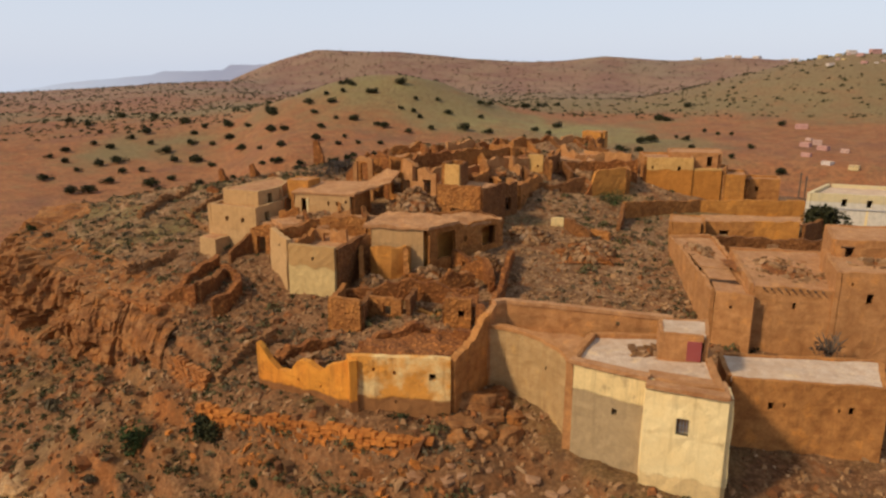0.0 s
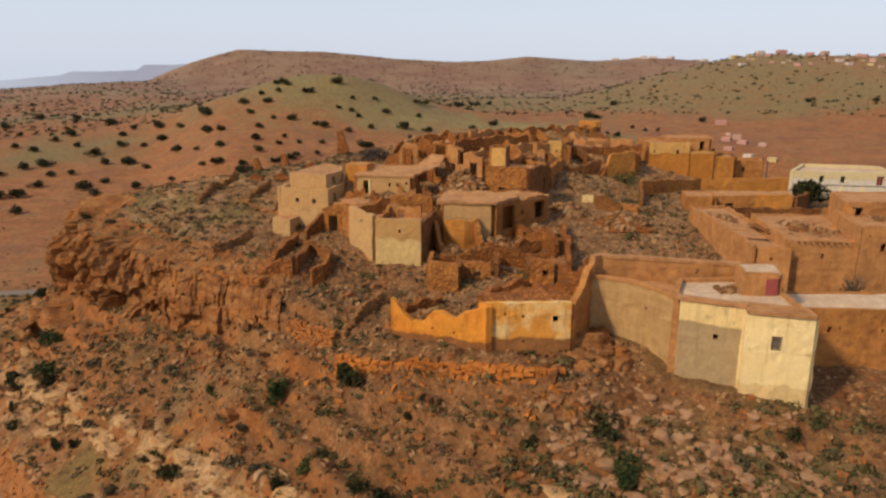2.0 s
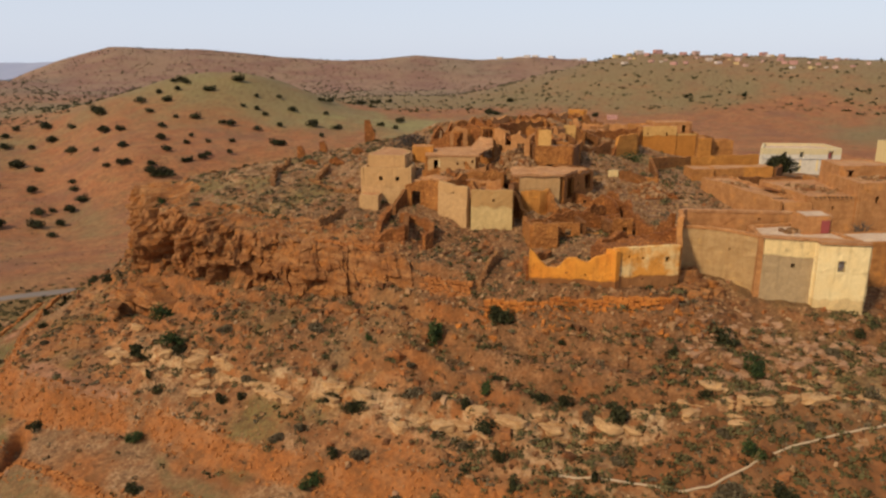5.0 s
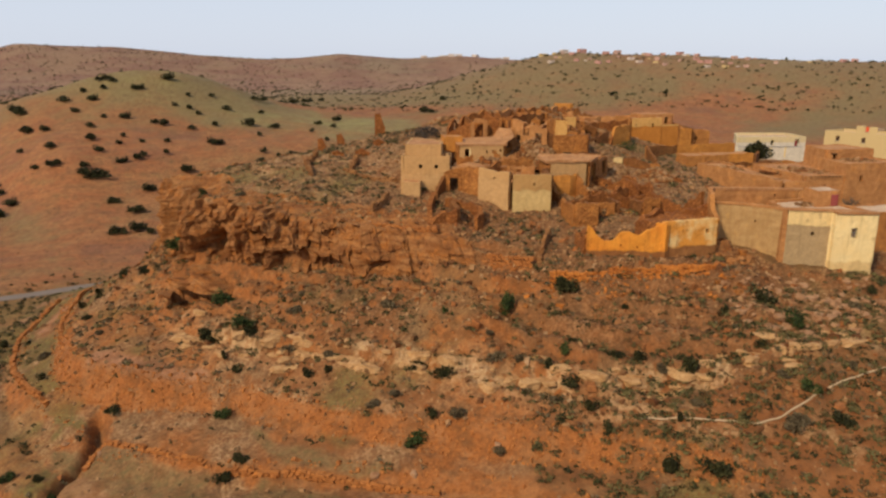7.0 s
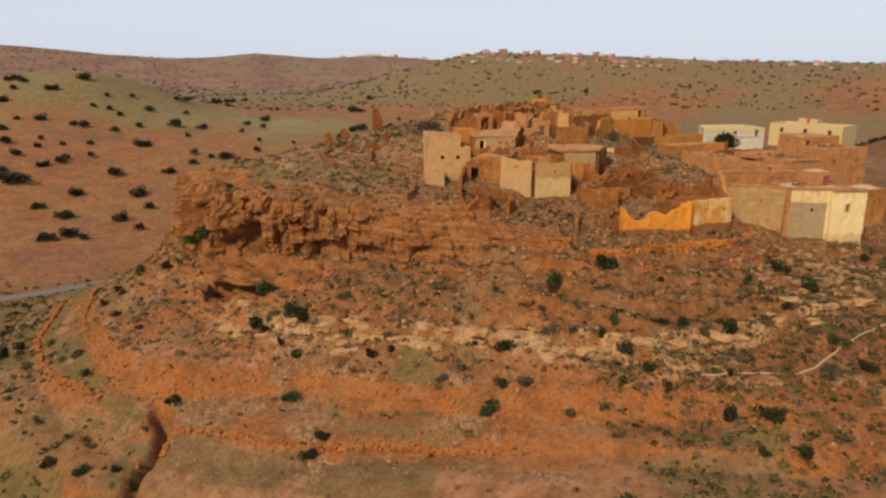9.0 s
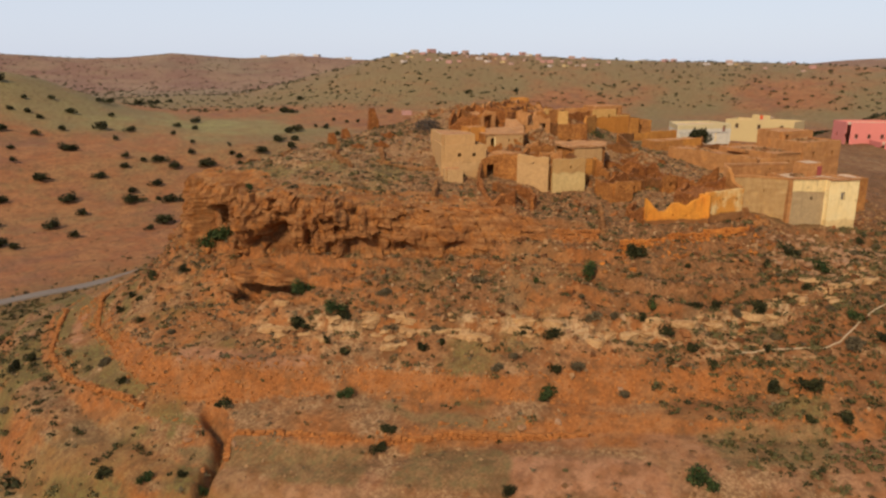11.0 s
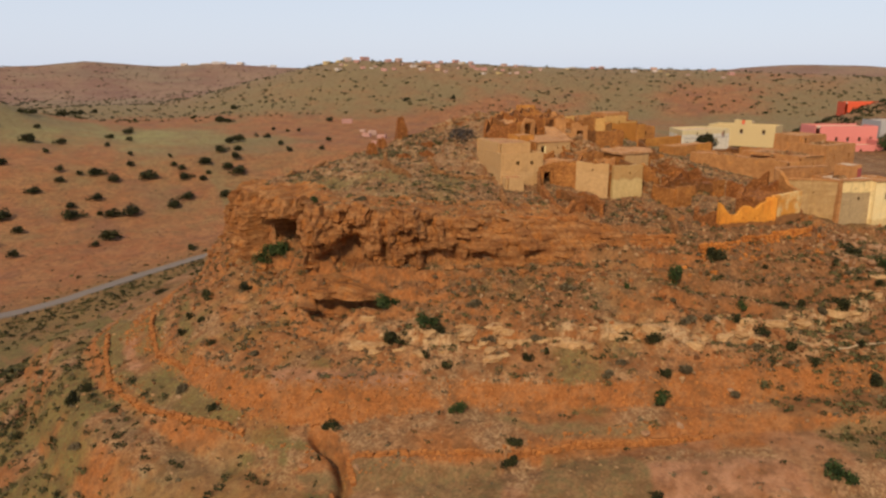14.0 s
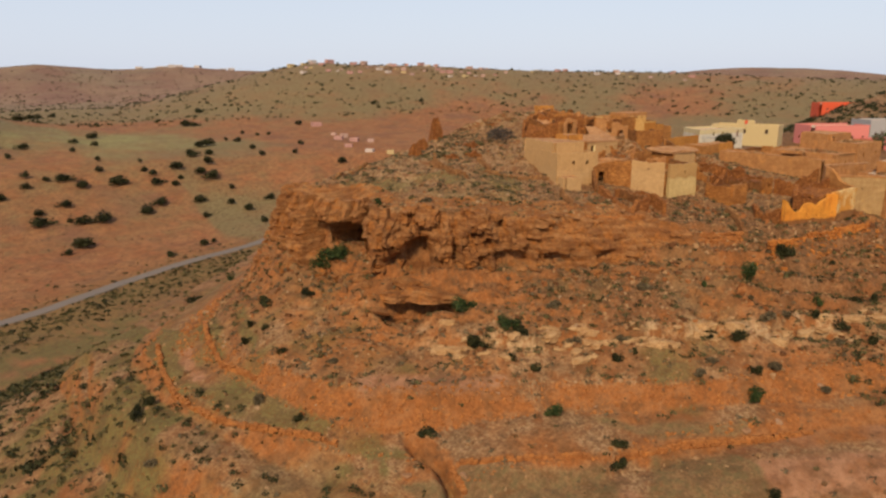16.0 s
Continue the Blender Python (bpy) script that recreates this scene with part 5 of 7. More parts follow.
wall(block, [(-0.6, 87.9), (4.7, 85.4)], 45.9, MUD_RUIN, rag=0.12, holes=[(1.8, 3.3, 42.2, 42.9)])
wall(block, [(4.7, 85.4), (8.2, 90.2)], 45.7, MUD_DARK, rag=0.2)
wall(block, [(-0.6, 87.9), (0.4, 92)], 46, MUD_DARK, rag=0.2)
slab(block, [(-0.4, 88), (4.6, 85.7), (8, 90.4), (3, 93)], 45.3, ROOF, rough=0.12)
house("cream_stump", "standing cream plastered wall stump", [(0.1, 89.0), (1.9, 88.1), (3.2, 91.2), (1.2, 92)], 48.2, [OCHRE_CREAM, MUD_DARK, MUD_RUIN, MUD_RUIN], base=44.8, roof=False, rag=0.2, category="ruin")
ruins = thing("hilltop_ruins", (8, 108, ground(8, 108)), "jagged maze of roofless earthen walls on the hilltop", "ruin")
for k, (x, y, x2, y2, z, z2, m) in enumerate(((-13, 106, -8.5, 108.4, 46.2, 48.2, MUD_RED), (-8.0, 108.0, -3.4, 110.2, 48.4, 49.0, MUD_RUIN), (-3.8, 111.4, 0.4, 113.4, 48.6, 47.8, MUD_RED),
                                             (0.6, 112.6, 5.4, 115.4, 48.9, 48.5, MUD_TAN), (5.2, 117.0, 9.6, 119.4, 47.7, 48.7, MUD_RED), (9.8, 118.6, 14.6, 121.2, 48.8, 48.3, MUD_RUIN),
                                             (14.4, 123.0, 19.0, 125.4, 48.0, 48.6, MUD_RED), (19.2, 124.4, 23.6, 127.0, 48.7, 48.1, MUD_TAN), (23.2, 128.0, 26.8, 129.6, 47.8, 48.4, MUD_RUIN))):
    wall(ruins, [(x, y), (x2, y2)], [(0, z), (0.35, z2 - 0.2), (0.6, z), (1, z2)], m, rag=0.3, step=0.3, holes=[(1.6 + 0.3 * (k % 3), 2.6 + 0.4 * (k % 2), 45.2 + 0.4 * (k % 2), 46.9)] if k % 3 != 2 else [(2.2, 2.7, 46.0, 46.8)])
    wall(ruins, [(x2, y2), (x2 + 1.4, y2 - 4.2)], [(0, z2), (0.5, z2 - 0.7), (1, z2 - 1.6)], (MUD_DARK, MUD_RED, MUD_RUIN)[k % 3], rag=0.35, step=0.3)
    slab(ruins, [(x, y - 0.2), (x2, y2 - 0.2), (x2 + 1.2, y2 - 3.4), (x + 1.2, y - 3.4)], [z - 1.5, z2 - 1.5, z2 - 2.2, z - 2.4], (MUD_RED, ROOF, MUD_RUIN)[k % 3], name="fallen_roof" if k % 2 else "roof", rough=0.3, seed=k)
wall(ruins, [(-2, 103), (5, 106.5), (12, 112)], [(0, 47.6), (0.4, 48.2), (1, 47.7)], MUD_RUIN, rag=0.3)
wall(ruins, [(3, 99), (8, 103.5), (13.0, 106.2)], [(0, 46.4), (0.5, 47.2), (1, 47.0)], MUD_TAN, rag=0.25, holes=[(4.4, 5.2, 44.5, 46)])
wall(ruins, [(13.0, 106.4), (15.7, 105.8)], 47.4, OCHRE_CREAM, rag=0.1, holes=[(1.3, 1.6, 45.4, 45.8)])
wall(ruins, [(15.7, 105.8), (18.5, 110.5)], 47.2, MUD_DARK, rag=0.3)
wall(ruins, [(6, 91.5), (8.4, 92.6), (10.4, 94.4)], [(0, 44.6), (0.5, 45.4), (1, 45)], MUD_DARK, rag=0.35, holes=[(2.4, 3.4, 41.5, 43.2)])
wall(ruins, [(10.4, 94.4), (12, 98), (14.4, 101.4)], 44.9, MUD_RUIN, rag=0.35)
wall(ruins, [(7.6, 93.0), (7.0, 97)], 45.8, MUD_RUIN, rag=0.4)
wall(ruins, [(12.6, 100.4), (16, 100.8), (21.4, 102.6)], [(0, 44.5), (0.5, 43.6), (1, 44.8)], MUD_DARK, rag=0.3, holes=[(3.4, 4.6, 41, 43)])
wall(ruins, [(16, 104), (17, 112), (22, 122)], 46.8, MUD_RUIN, rag=0.4)
wall(ruins, [(18, 109), (24, 110.5), (31, 109)], [(0, 46.2), (0.5, 45.6), (1, 46.4)], MUD_RED, rag=0.3)
wall(ruins, [(24, 119), (31, 113)], 46.6, MUD_TAN, rag=0.2)
wall(ruins, [(0, 112), (3, 105)], 47.8, MUD_RED, rag=0.4)
wall(ruins, [(8, 118), (11, 110)], 48.0, MUD_RUIN, rag=0.4)
slab(ruins, [(8.4, 104), (13, 106.8), (15, 113), (10, 112)], 46.6, MUD_RED, name="fallen_roof", rough=0.3)
slab(ruins, [(18.4, 110), (24, 111), (26, 118), (20, 120)], 45.9, ROOF, rough=0.2)
wall(ruins, [(-1.5, 96), (2.5, 98.6)], [(0, 46.8), (0.5, 47.4), (1, 46.2)], MUD_TAN, rag=0.4, holes=[(1.4, 2.4, 44.2, 46.2)])
wall(ruins, [(4.2, 93.4), (6.2, 96.6), (5.4, 101)], [(0, 46.2), (0.5, 46.8), (1, 47.4)], MUD_RUIN, rag=0.45)
wall(ruins, [(9, 98), (11.6, 96.6)], [(0, 45.4), (1, 44.6)], MUD_TAN, rag=0.35)
wall(ruins, [(12, 103.5), (12.6, 99.5)], [(0, 46.4), (1, 45.4)], MUD_DARK, rag=0.4)
wall(ruins, [(19.2, 104), (18.6, 108.6)], [(0, 45.4), (1, 46.4)], MUD_DARK, rag=0.4)
wall(ruins, [(21, 112), (26, 113)], 46.8, MUD_TAN, rag=0.3, holes=[(2, 2.7, 45, 46.2)])
wall(ruins, [(-9, 103), (-3, 106)], [(0, 46.4), (0.5, 47.6), (1, 47.2)], MUD_RUIN, rag=0.45)
for k, (x, y, x2, y2, z, z2) in enumerate(((-20.2, 84.6, -17.6, 84.0, 43.3, 43.8), (-16.8, 83.2, -15.8, 80.6, 43.6, 43.0), (-13.4, 82.4, -11.0, 82.0, 43.4, 44.0), (-9.8, 83.8, -8.8, 81.6, 44.0, 43.2), (-13.0, 86.0, -12.6, 84.0, 44.2, 43.2),
                                         (2.6, 94.4, 4.4, 92.6, 47.0, 46.0), (10.0, 104.4, 11.6, 101.8, 47.4, 46.0),
                                         (14.6, 107.6, 16.2, 104.2, 47.4, 46.0), (4.6, 107.8, 6.6, 104.4, 48.4, 47.2), (-1.6, 108.8, 0.6, 105.2, 48.6, 47.4), (19.6, 116.2, 22.2, 113.4, 48.0, 46.8), (25.4, 122.6, 28.2, 119.4, 48.2, 46.6), (10.8, 114.4, 13.4, 111.6, 48.6, 47.2))):
    wall(ruins, [(x, y), (x2, y2)], [(0, z), (0.25, z + 0.1), (0.4, 0.4 * z + 0.6 * z2 - 0.5), (0.6, 0.5 * (z + z2)), (1, z2)], (MUD_RUIN, MUD_RED, MUD_TAN, MUD_DARK)[k % 4], name="fin_wall", th=0.4, rag=0.35, step=0.3)
slab(ruins, [(-1.4, 97), (2.4, 99.4), (0.4, 103), (-3.4, 100.4)], 46.2, MUD_RED, name="fallen_roof", rough=0.35)
slab(ruins, [(4.4, 95), (9, 98.4), (8, 103), (4, 100)], 45.6, MUD_RED, name="fallen_roof", rough=0.35)
su = [(26.3, 132.0), (29.6, 130.2), (30.8, 133), (27.4, 134.5)]
house("summit_house", "small ochre house on the hill's top", su, 48.6, OCHRE, parapet=0.1)
wall(ruins, [(25.2, 126), (29.5, 129.5)], 47.6, MUD_DARK, rag=0.3)
face = thing("orange_gable", (25, 103, ground(25, 103)), "lone orange plastered wall with a sloping edge", "ruin")
wall(face, [(21.9, 102.5), (27.9, 104.6)], [(0, 43.6), (0.05, 44.8), (0.12, 45.5), (1, 45.7)], OCHRE, rag=0.12)
wall(face, [(20.2, 101.6), (22.1, 102.6)], [(0, 41.2), (0.5, 42.2), (1, 44.2)], MUD_RED, rag=0.2, step=0.3)
wall(face, [(27.9, 104.6), (28.6, 108.5)], 45.4, MUD_RUIN, rag=0.15)

ob_c = [(31.8, 109.6), (38.6, 108.4), (41, 116), (33, 117)]
house("ochre_house", "ochre plastered earthen house with a worn cream top", ob_c, 46.5, [OCHRE_CREAM, MUD_TAN, MUD, MUD], holes={0: [(0.7, 1.0, 44.7, 45.2), (4.6, 5.1, 44.5, 45.2)]})
house("ochre_roof_room", "earthen roof room with a small dark doorway", [(36.5, 112.5), (44, 111), (46, 117), (38, 118)], 47.0, MUD_TAN, holes={0: [(5.4, 6.2, 44.8, 46.4)]}, base=41, parapet=0.1)
house("ochre_house_low", "lower ochre house with streaked cream plaster", [(38.7, 108.6), (43.6, 108.0), (46, 113), (40, 115)], 44.9, [OCHRE_CREAM, MUD, MUD, MUD])
house("ochre_corner_house", "ochre corner house beside a ruined shed", [(43.7, 108.2), (47.2, 107.7), (49, 113), (46, 114)], 44.0, [OCHRE, MUD_DARK, MUD, MUD])
house("brown_shed", "small brown earthen shed", [(48, 109.5), (52.5, 108.6), (54, 112), (49.5, 113.5)], 43.2, MUD, holes={0: [(1.0, 1.5, 41.2, 41.9)]})
terrace = thing("terrace_wall", (32, 97, ground(32, 97)), "long low brown earthen terrace wall", "wall")
wall(terrace, [(25.0, 95.2), (31, 98.6), (38, 101.8), (44, 101.6)], [(0, 42.2), (0.6, 41.2), (1, 41.0)], MUD_RUIN, rag=0.1)
wall(terrace, [(23, 89.5), (25.0, 95.2)], [(0, 40.4), (1, 42.2)], MUD_DARK, rag=0.2)
wall(terrace, [(38, 101.8), (44, 101.4), (53, 100.9)], 41.2, OCHRE, rag=0.1)
stub = thing("white_wall_stub", (15, 91, ground(15, 91)), "short whitewashed wall stub among rubble", "wall")
wall(stub, [(14.4, 91), (16.0, 90.6)], 40.9, CREAM_GREY, rag=0.15)
stub2 = thing("curved_wall_stub", (18, 87, ground(18, 87)), "curved broken earthen wall stubs", "wall")
wall(stub2, [(16.2, 90.2), (17.0, 87.4), (18.6, 85.6)], [(0, 41), (0.5, 41.4), (1, 40)], MUD_DARK, rag=0.3)
wall(stub2, [(19, 88), (21.5, 85.5)], 40.2, MUD_RUIN, rag=0.3)
wall(stub2, [(13.0, 81.6), (15.6, 80.8), (16.2, 82.4)], [(0, 38.8), (0.4, 39.5), (1, 39.0)], MUD_RED, th=0.9, rag=0.35, step=0.3)
wall(stub2, [(17.0, 79.2), (20.2, 78.2)], [(0, 38.4), (0.5, 39.0), (1, 38.3)], MUD_RED, th=1.0, rag=0.35, step=0.3)
jag = thing("jagged_wall", (7, 74, ground(7, 74)), "jagged standing earthen wall above rubble", "ruin")
wall(jag, [(8.2, 79.5), (7.2, 75), (6.2, 69.5), (4.6, 63.5)], [(0, 39.6), (0.2, 40.2), (0.4, 38.6), (0.6, 39.6), (0.8, 38.0), (1, 38.6)], MUD_RED, rag=0.5, step=0.3)

# ---------------------------------------------------------------- roofless rooms below the bastion
low = thing("roofless_rooms", (-4, 65, ground(-4, 65)), "row of roofless brown earthen rooms with small windows", "ruin")
wall(low, [(-10.9, 64.0), (-7.8, 63.0)], 38.9, MUD_RUIN, rag=0.15, base=34.2)
wall(low, [(-10.9, 64.0), (-10.2, 68.5)], 38.6, MUD_RUIN, rag=0.25, base=34.2)
wall(low, [(-7.8, 63.0), (-7.3, 67)], 38.4, MUD_DARK, rag=0.2)
wall(low, [(-7.4, 65.6), (-3.4, 64.3)], 38.4, MUD_RUIN, rag=0.15, holes=[(1.7, 2.5, 36.6, 37.5)], base=34.2)
wall(low, [(-3.4, 64.3), (-2.8, 68.5)], 38.6, MUD_DARK, rag=0.25)
wall(low, [(-10.2, 68.6), (-2.8, 68.8), (3.6, 67.6)], [(0, 38.2), (0.5, 38.9), (1, 38.2)], MUD_RED, rag=0.35)
wall(low, [(-2.9, 66), (0.2, 65)], 37.0, OCHRE, rag=0.4)
wall(low, [(0.2, 63.4), (3.3, 62.6)], 39.0, MUD_RUIN, rag=0.2, holes=[(1.3, 1.9, 37.0, 37.7)], base=34.4)
wall(low, [(3.3, 62.6), (4.4, 59.5), (4.2, 55.6)], [(0, 39), (0.4, 38.4), (0.7, 39.4), (1, 40.8)], MUD_RED, rag=0.45, step=0.3)
wall(low, [(0.2, 63.4), (0.8, 67.6)], 38.4, MUD_DARK, rag=0.3)
slab(low, [(0.4, 63.6), (3.2, 62.9), (3.6, 66.5), (0.9, 67.2)], 38.1, MUD_RED, name="fallen_roof", rough=0.3)

# ---------------------------------------------------------------- stone enclosures and field walls on the plateau
pen = thing("stone_pen", (-25, 73, ground(-25, 73)), "ruined curved enclosure of stacked stones and earth", "wall")
wall(pen, [(-30.0, 70.9), (-27.6, 71.4), (-26.0, 70.6)], [(0, 36.2), (0.4, 37.6), (1, 38.0)], MUD_RED, th=0.7, rag=0.3, step=0.3)
wall(pen, [(-26.0, 70.6), (-25.2, 73.6), (-24.4, 76.6)], 38.2, MUD_DARK, th=0.7, rag=0.3, step=0.3)
wall(pen, [(-30.0, 70.9), (-28.4, 75.5), (-26.4, 79)], [(0, 36.4), (1, 38.8)], MUD_RED, th=0.7, rag=0.3, step=0.3)
wall(pen, [(-25.2, 77), (-23.2, 75), (-22.0, 72.2), (-22.8, 69.4), (-24.0, 68.8)], [(0, 38.6), (0.5, 37.9), (1, 36.8)], MUD_RED, th=0.6, rag=0.3, step=0.3)
TUMBLED = "low tumbled stone field wall on the plateau"
FIELD_WALLS = (([(-36.6, 77.3), (-34.1, 80.4), (-32.5, 82.3)], 1.2, TUMBLED), ([(-41.8, 94.0), (-40.9, 102.6), (-38.3, 105.4)], 1.3, TUMBLED), ([(-34.7, 95.6), (-32.3, 100.6)], 1.0, TUMBLED),
               ([(-20.3, 57.2), (-18, 60), (-15.8, 62.6)], 1.2, "low tumbled stone field wall above the bank"), ([(-53, 114.5), (-47, 118.5), (-41, 121)], 0.8, "low stone wall along the plateau's rim"),
               ([(-28, 88), (-33, 92), (-36, 96)], 0.8, TUMBLED))
for x, y, z, w, lab in ((-21.3, 121.8, 48.4, 1.9, "tall jagged earthen tower stump on the skyline"), (-35.5, 112.8, 44.6, 1.3, "broken earthen wall stump on the skyline"),
                        (-31.2, 115.5, 45.0, 1.3, "broken earthen wall stump on the skyline"), (-30.3, 103.0, 43.3, 2.4, "leaning earthen wall stump"), (-25.8, 107.6, 44.4, 2.2, "leaning earthen wall stump"),
                        (-34.5, 104.5, 42.9, 2.0, "leaning earthen wall stump")):
    st = thing("wall_stump", (x, y, ground(x, y)), lab, "ruin", "skyline stumps")
    g = ground(x, y)
    wall(st, [(x - w / 2, y), (x + w / 2, y - 0.5)], [(0, z - 0.35 * (z - g)), (0.25, z), (0.5, z - 0.25 * (z - g)), (0.75, g + 0.45 * (z - g)), (1, g + 0.25 * (z - g))], MUD_RED, th=0.8, rag=0.12, step=0.25, batter=0.3)
    wall(st, [(x - w / 2, y + 0.2), (x - w / 2 + 0.6, y + 2.2)], [(0, z - 0.4), (0.4, g + 0.6 * (z - g)), (1, g + 0.3)], MUD_RED, th=0.7, rag=0.12, step=0.25)

# ---------------------------------------------------------------- the lived-in houses farther along the ridge
def plain_house(name, label, x, y, w, d, h, turn, material, wins=3, group="", base=None, trim=DARK_WOOD, door=False):
    """A rendered house with a parapet, and windows set into its front and one side."""
    z = ground(x, y) - 1.0 if base is None else base
    t = thing(name, (x, y, z), label, "house", group)
    c, s = math.cos(radians(turn)), math.sin(radians(turn))

    def at(u, v):
        return (x + c * u - s * v, y + s * u + c * v)

    q = [at(-w / 2, -d / 2), at(w / 2, -d / 2), at(w / 2, d / 2), at(-w / 2, d / 2)]
    zz = z + 1.0
    gap = [((k + 0.5) * w / wins - 0.5, (k + 0.5) * w / wins + 0.5, zz + h * 0.45, zz + h * 0.45 + 1.3) for k in range(wins)]
    gap2 = [((k + 0.5) * d / 2 - 0.5, (k + 0.5) * d / 2 + 0.5, zz + h * 0.45, zz + h * 0.45 + 1.3) for k in range(2)]
    for k in range(4):
        a, b = q[k], q[(k + 1) % 4]
        e = (Vector(b) - Vector(a)).normalized() * 0.13
        wall(t, [tuple(Vector(a) + e), tuple(Vector(b) + e)], zz + h, material, th=0.3, base=z - 1, rag=0.0, lump=0.0, step=3.0, holes=gap if k == 0 else gap2 if k == 3 else ())
    slab(t, [at(-w / 2 + 0.1, -d / 2 + 0.1), at(w / 2 - 0.1, -d / 2 + 0.1), at(w / 2 - 0.1, d / 2 - 0.1), at(-w / 2 + 0.1, d / 2 - 0.1)], zz + h - 0.6, ROOF_PALE, cell=9, rough=0.0)
    for k in range(wins):
        u = (k + 0.5) * w / wins - w / 2
        w_ = board(t, "window", (*at(u, -d / 2 + 0.08), zz + h * 0.45 + 0.65), (0.98, 0.05, 1.28), turn, trim, bevel=0)
        board(w_, "sill", (*at(u, -d / 2 - 0.12), zz + h * 0.45 - 0.04), (1.15, 0.3, 0.08), turn, GREY_WALL, bevel=0)
    return t


cb_c = [(53.3, 100.5), (67.6, 95.6), (71.4, 104), (60.4, 108.5)]
white_house = house("white_house", "long white house with a cream upper storey", cb_c, 42.5, WHITE, rag=0.02, lump=0.0, batter=0.0, parapet=0.5,
                    holes={0: [(0.9, 1.5, 38.2, 39.6), (4.0, 4.7, 40.7, 41.8), (7.2, 7.9, 40.7, 41.8), (12.6, 13.6, 40.4, 42.0)], 3: [(2, 2.7, 40.7, 41.7), (5, 5.7, 40.7, 41.7)]}, roof_material=ROOF_PALE)
board(white_house, "door", (65.75, 96.45, 41.2), (1.0, 0.08, 1.6), -19, DOOR_RED, "red wooden shutter")
board(white_house, "cornice", (60.3, 97.95, 40.4), (14.6, 0.5, 0.14), -19, GREY_WALL)
for x, y in ((56.5, 99.4), (60.5, 98.0), (63.6, 96.9)):
    board(white_house, "pilaster", (x, y - 0.05, 39.2), (0.35, 0.35, 2.4), -19, CREAM)
plain_house("yellow_house", "pale yellow house with a roof terrace", 110.2, 111.5, 20, 9, 4.6, -79, YELLOW, 3, base=35.2)
plain_house("yellow_stair_house", "small yellow stair house with a red door", 108.6, 111, 5, 4, 2.4, -79, YELLOW, 1, base=39.0, trim=CORAL)
plain_house("pink_house", "pink rendered house with small dark windows", 154.5, 99.4, 20, 12, 9.2, -40, PINK, 5, base=29.0)
plain_house("pink_wing", "pink rendered house wing below the road", 157, 80, 16, 12, 6.5, -40, PINK, 4, base=27.5)
plain_house("pink_annex", "low pink rendered annex", 146, 89, 10, 9, 5.0, -40, PINK, 2, base=28.0)
plain_house("grey_house", "grey concrete house with a flat roof", 176, 89, 16, 11, 10.5, -40, GREY_WALL, 4, base=29)
plain_house("coral_house", "coral red house on the hillside", 335, 150, 26, 14, 7.5, -50, CORAL, 4, base=32.5)


# ---------------------------------------------------------------- rock
def rock_bm(seed, flat=0.7, cuts=9, sub=2, rough=0.12):
    """A broken block: a ball cut flat on many sides, then roughened."""
    rnd = random.Random(seed)
    bm = bmesh.new()
    bmesh.ops.create_icosphere(bm, subdivisions=sub, radius=1)
    planes = []
    for k in range(cuts):
        a, b = rnd.uniform(0, 6.28), rnd.choice((0, 0, 0.15, -0.15, 1.4, -1.4))
        n = Vector((math.cos(a) * math.cos(b), math.sin(a) * math.cos(b), math.sin(b))).normalized()
        planes.append((n, rnd.uniform(0.45, 0.8)))
    for v in bm.verts:
        for n, d in planes:
            q = v.co.dot(n) - d
            if q > 0:
                v.co -= n * q
        v.co += v.co * rough * noise.noise(v.co * 2.1 + Vector((seed, seed, 0))) + Vector((1, 1, 1)) * 0.5 * rough * noise.noise(v.co * 5 + Vector((0, seed, 0)))
        v.co.z *= flat
    bm.verts.index_update()
    return bm


def rock_mesh(name, seed, material, **kw):
    bm = rock_bm(seed, **kw)
    me = bpy.data.meshes.new(name)
    bm.to_mesh(me)
    bm.free()
    me.materials.append(material)
    return me


def along(line, u):
    p = np.array(line, float)
    s = np.concatenate([[0], np.cumsum(np.hypot(*np.diff(p[:, :2], axis=0).T))])
    return np.interp(u * s[-1], s, p[:, 0]), np.interp(u * s[-1], s, p[:, 1])


rng = random.Random(7)
crag_meshes = [rock_mesh("crag_block", 10 + k, CRAG, flat=(0.6, 0.95, 0.75, 1.15)[k % 4], rough=0.16, sub=3, cuts=12) for k in range(7)]


ledge_meshes = [rock_mesh("ledge_slab", 70 + k, LEDGE, flat=0.5 + 0.1 * (k % 3), rough=0.2, sub=3) for k in range(5)]


def set_rock(mesh, x, y, size, sink, label, category, group, name, stretch=1.0, tip=8, turn=None):
    ob = new(name, mesh)
    z = ground(x, y)
    ob.matrix_world = pose(x, y, z - sink * size, rng.uniform(-tip, tip), rng.uniform(-tip, tip), rng.uniform(0, 360) if turn is None else turn) @ Matrix.Diagonal((size * stretch, size, size, 1))
    return tagged(ob, label, category, group)


upper, lower = [(-52, 125, 36.6)] + CONTOURS[8][:11], [(-54, 129, 28.6)] + CONTOURS[7][:11]


def cells(a, b, seed):
    """Blocky steps: one height for each cell of a broken grid."""
    i = np.floor(a + 0.35 * vnoise(a * 0.7, b * 1.3, seed))
    j = np.floor(b + 0.5 * hash2(i, i * 0 + 3, seed) + 0.3 * vnoise(a * 0.5, b * 0.6, seed + 2))
    return hash2(i, j, seed + 5) * 2 - 1


def nose(s):
    """The rim stands higher on the column at the cliff's end."""
    return 0.9 * np.exp(-((s - 17.5) / 6.0) ** 4)


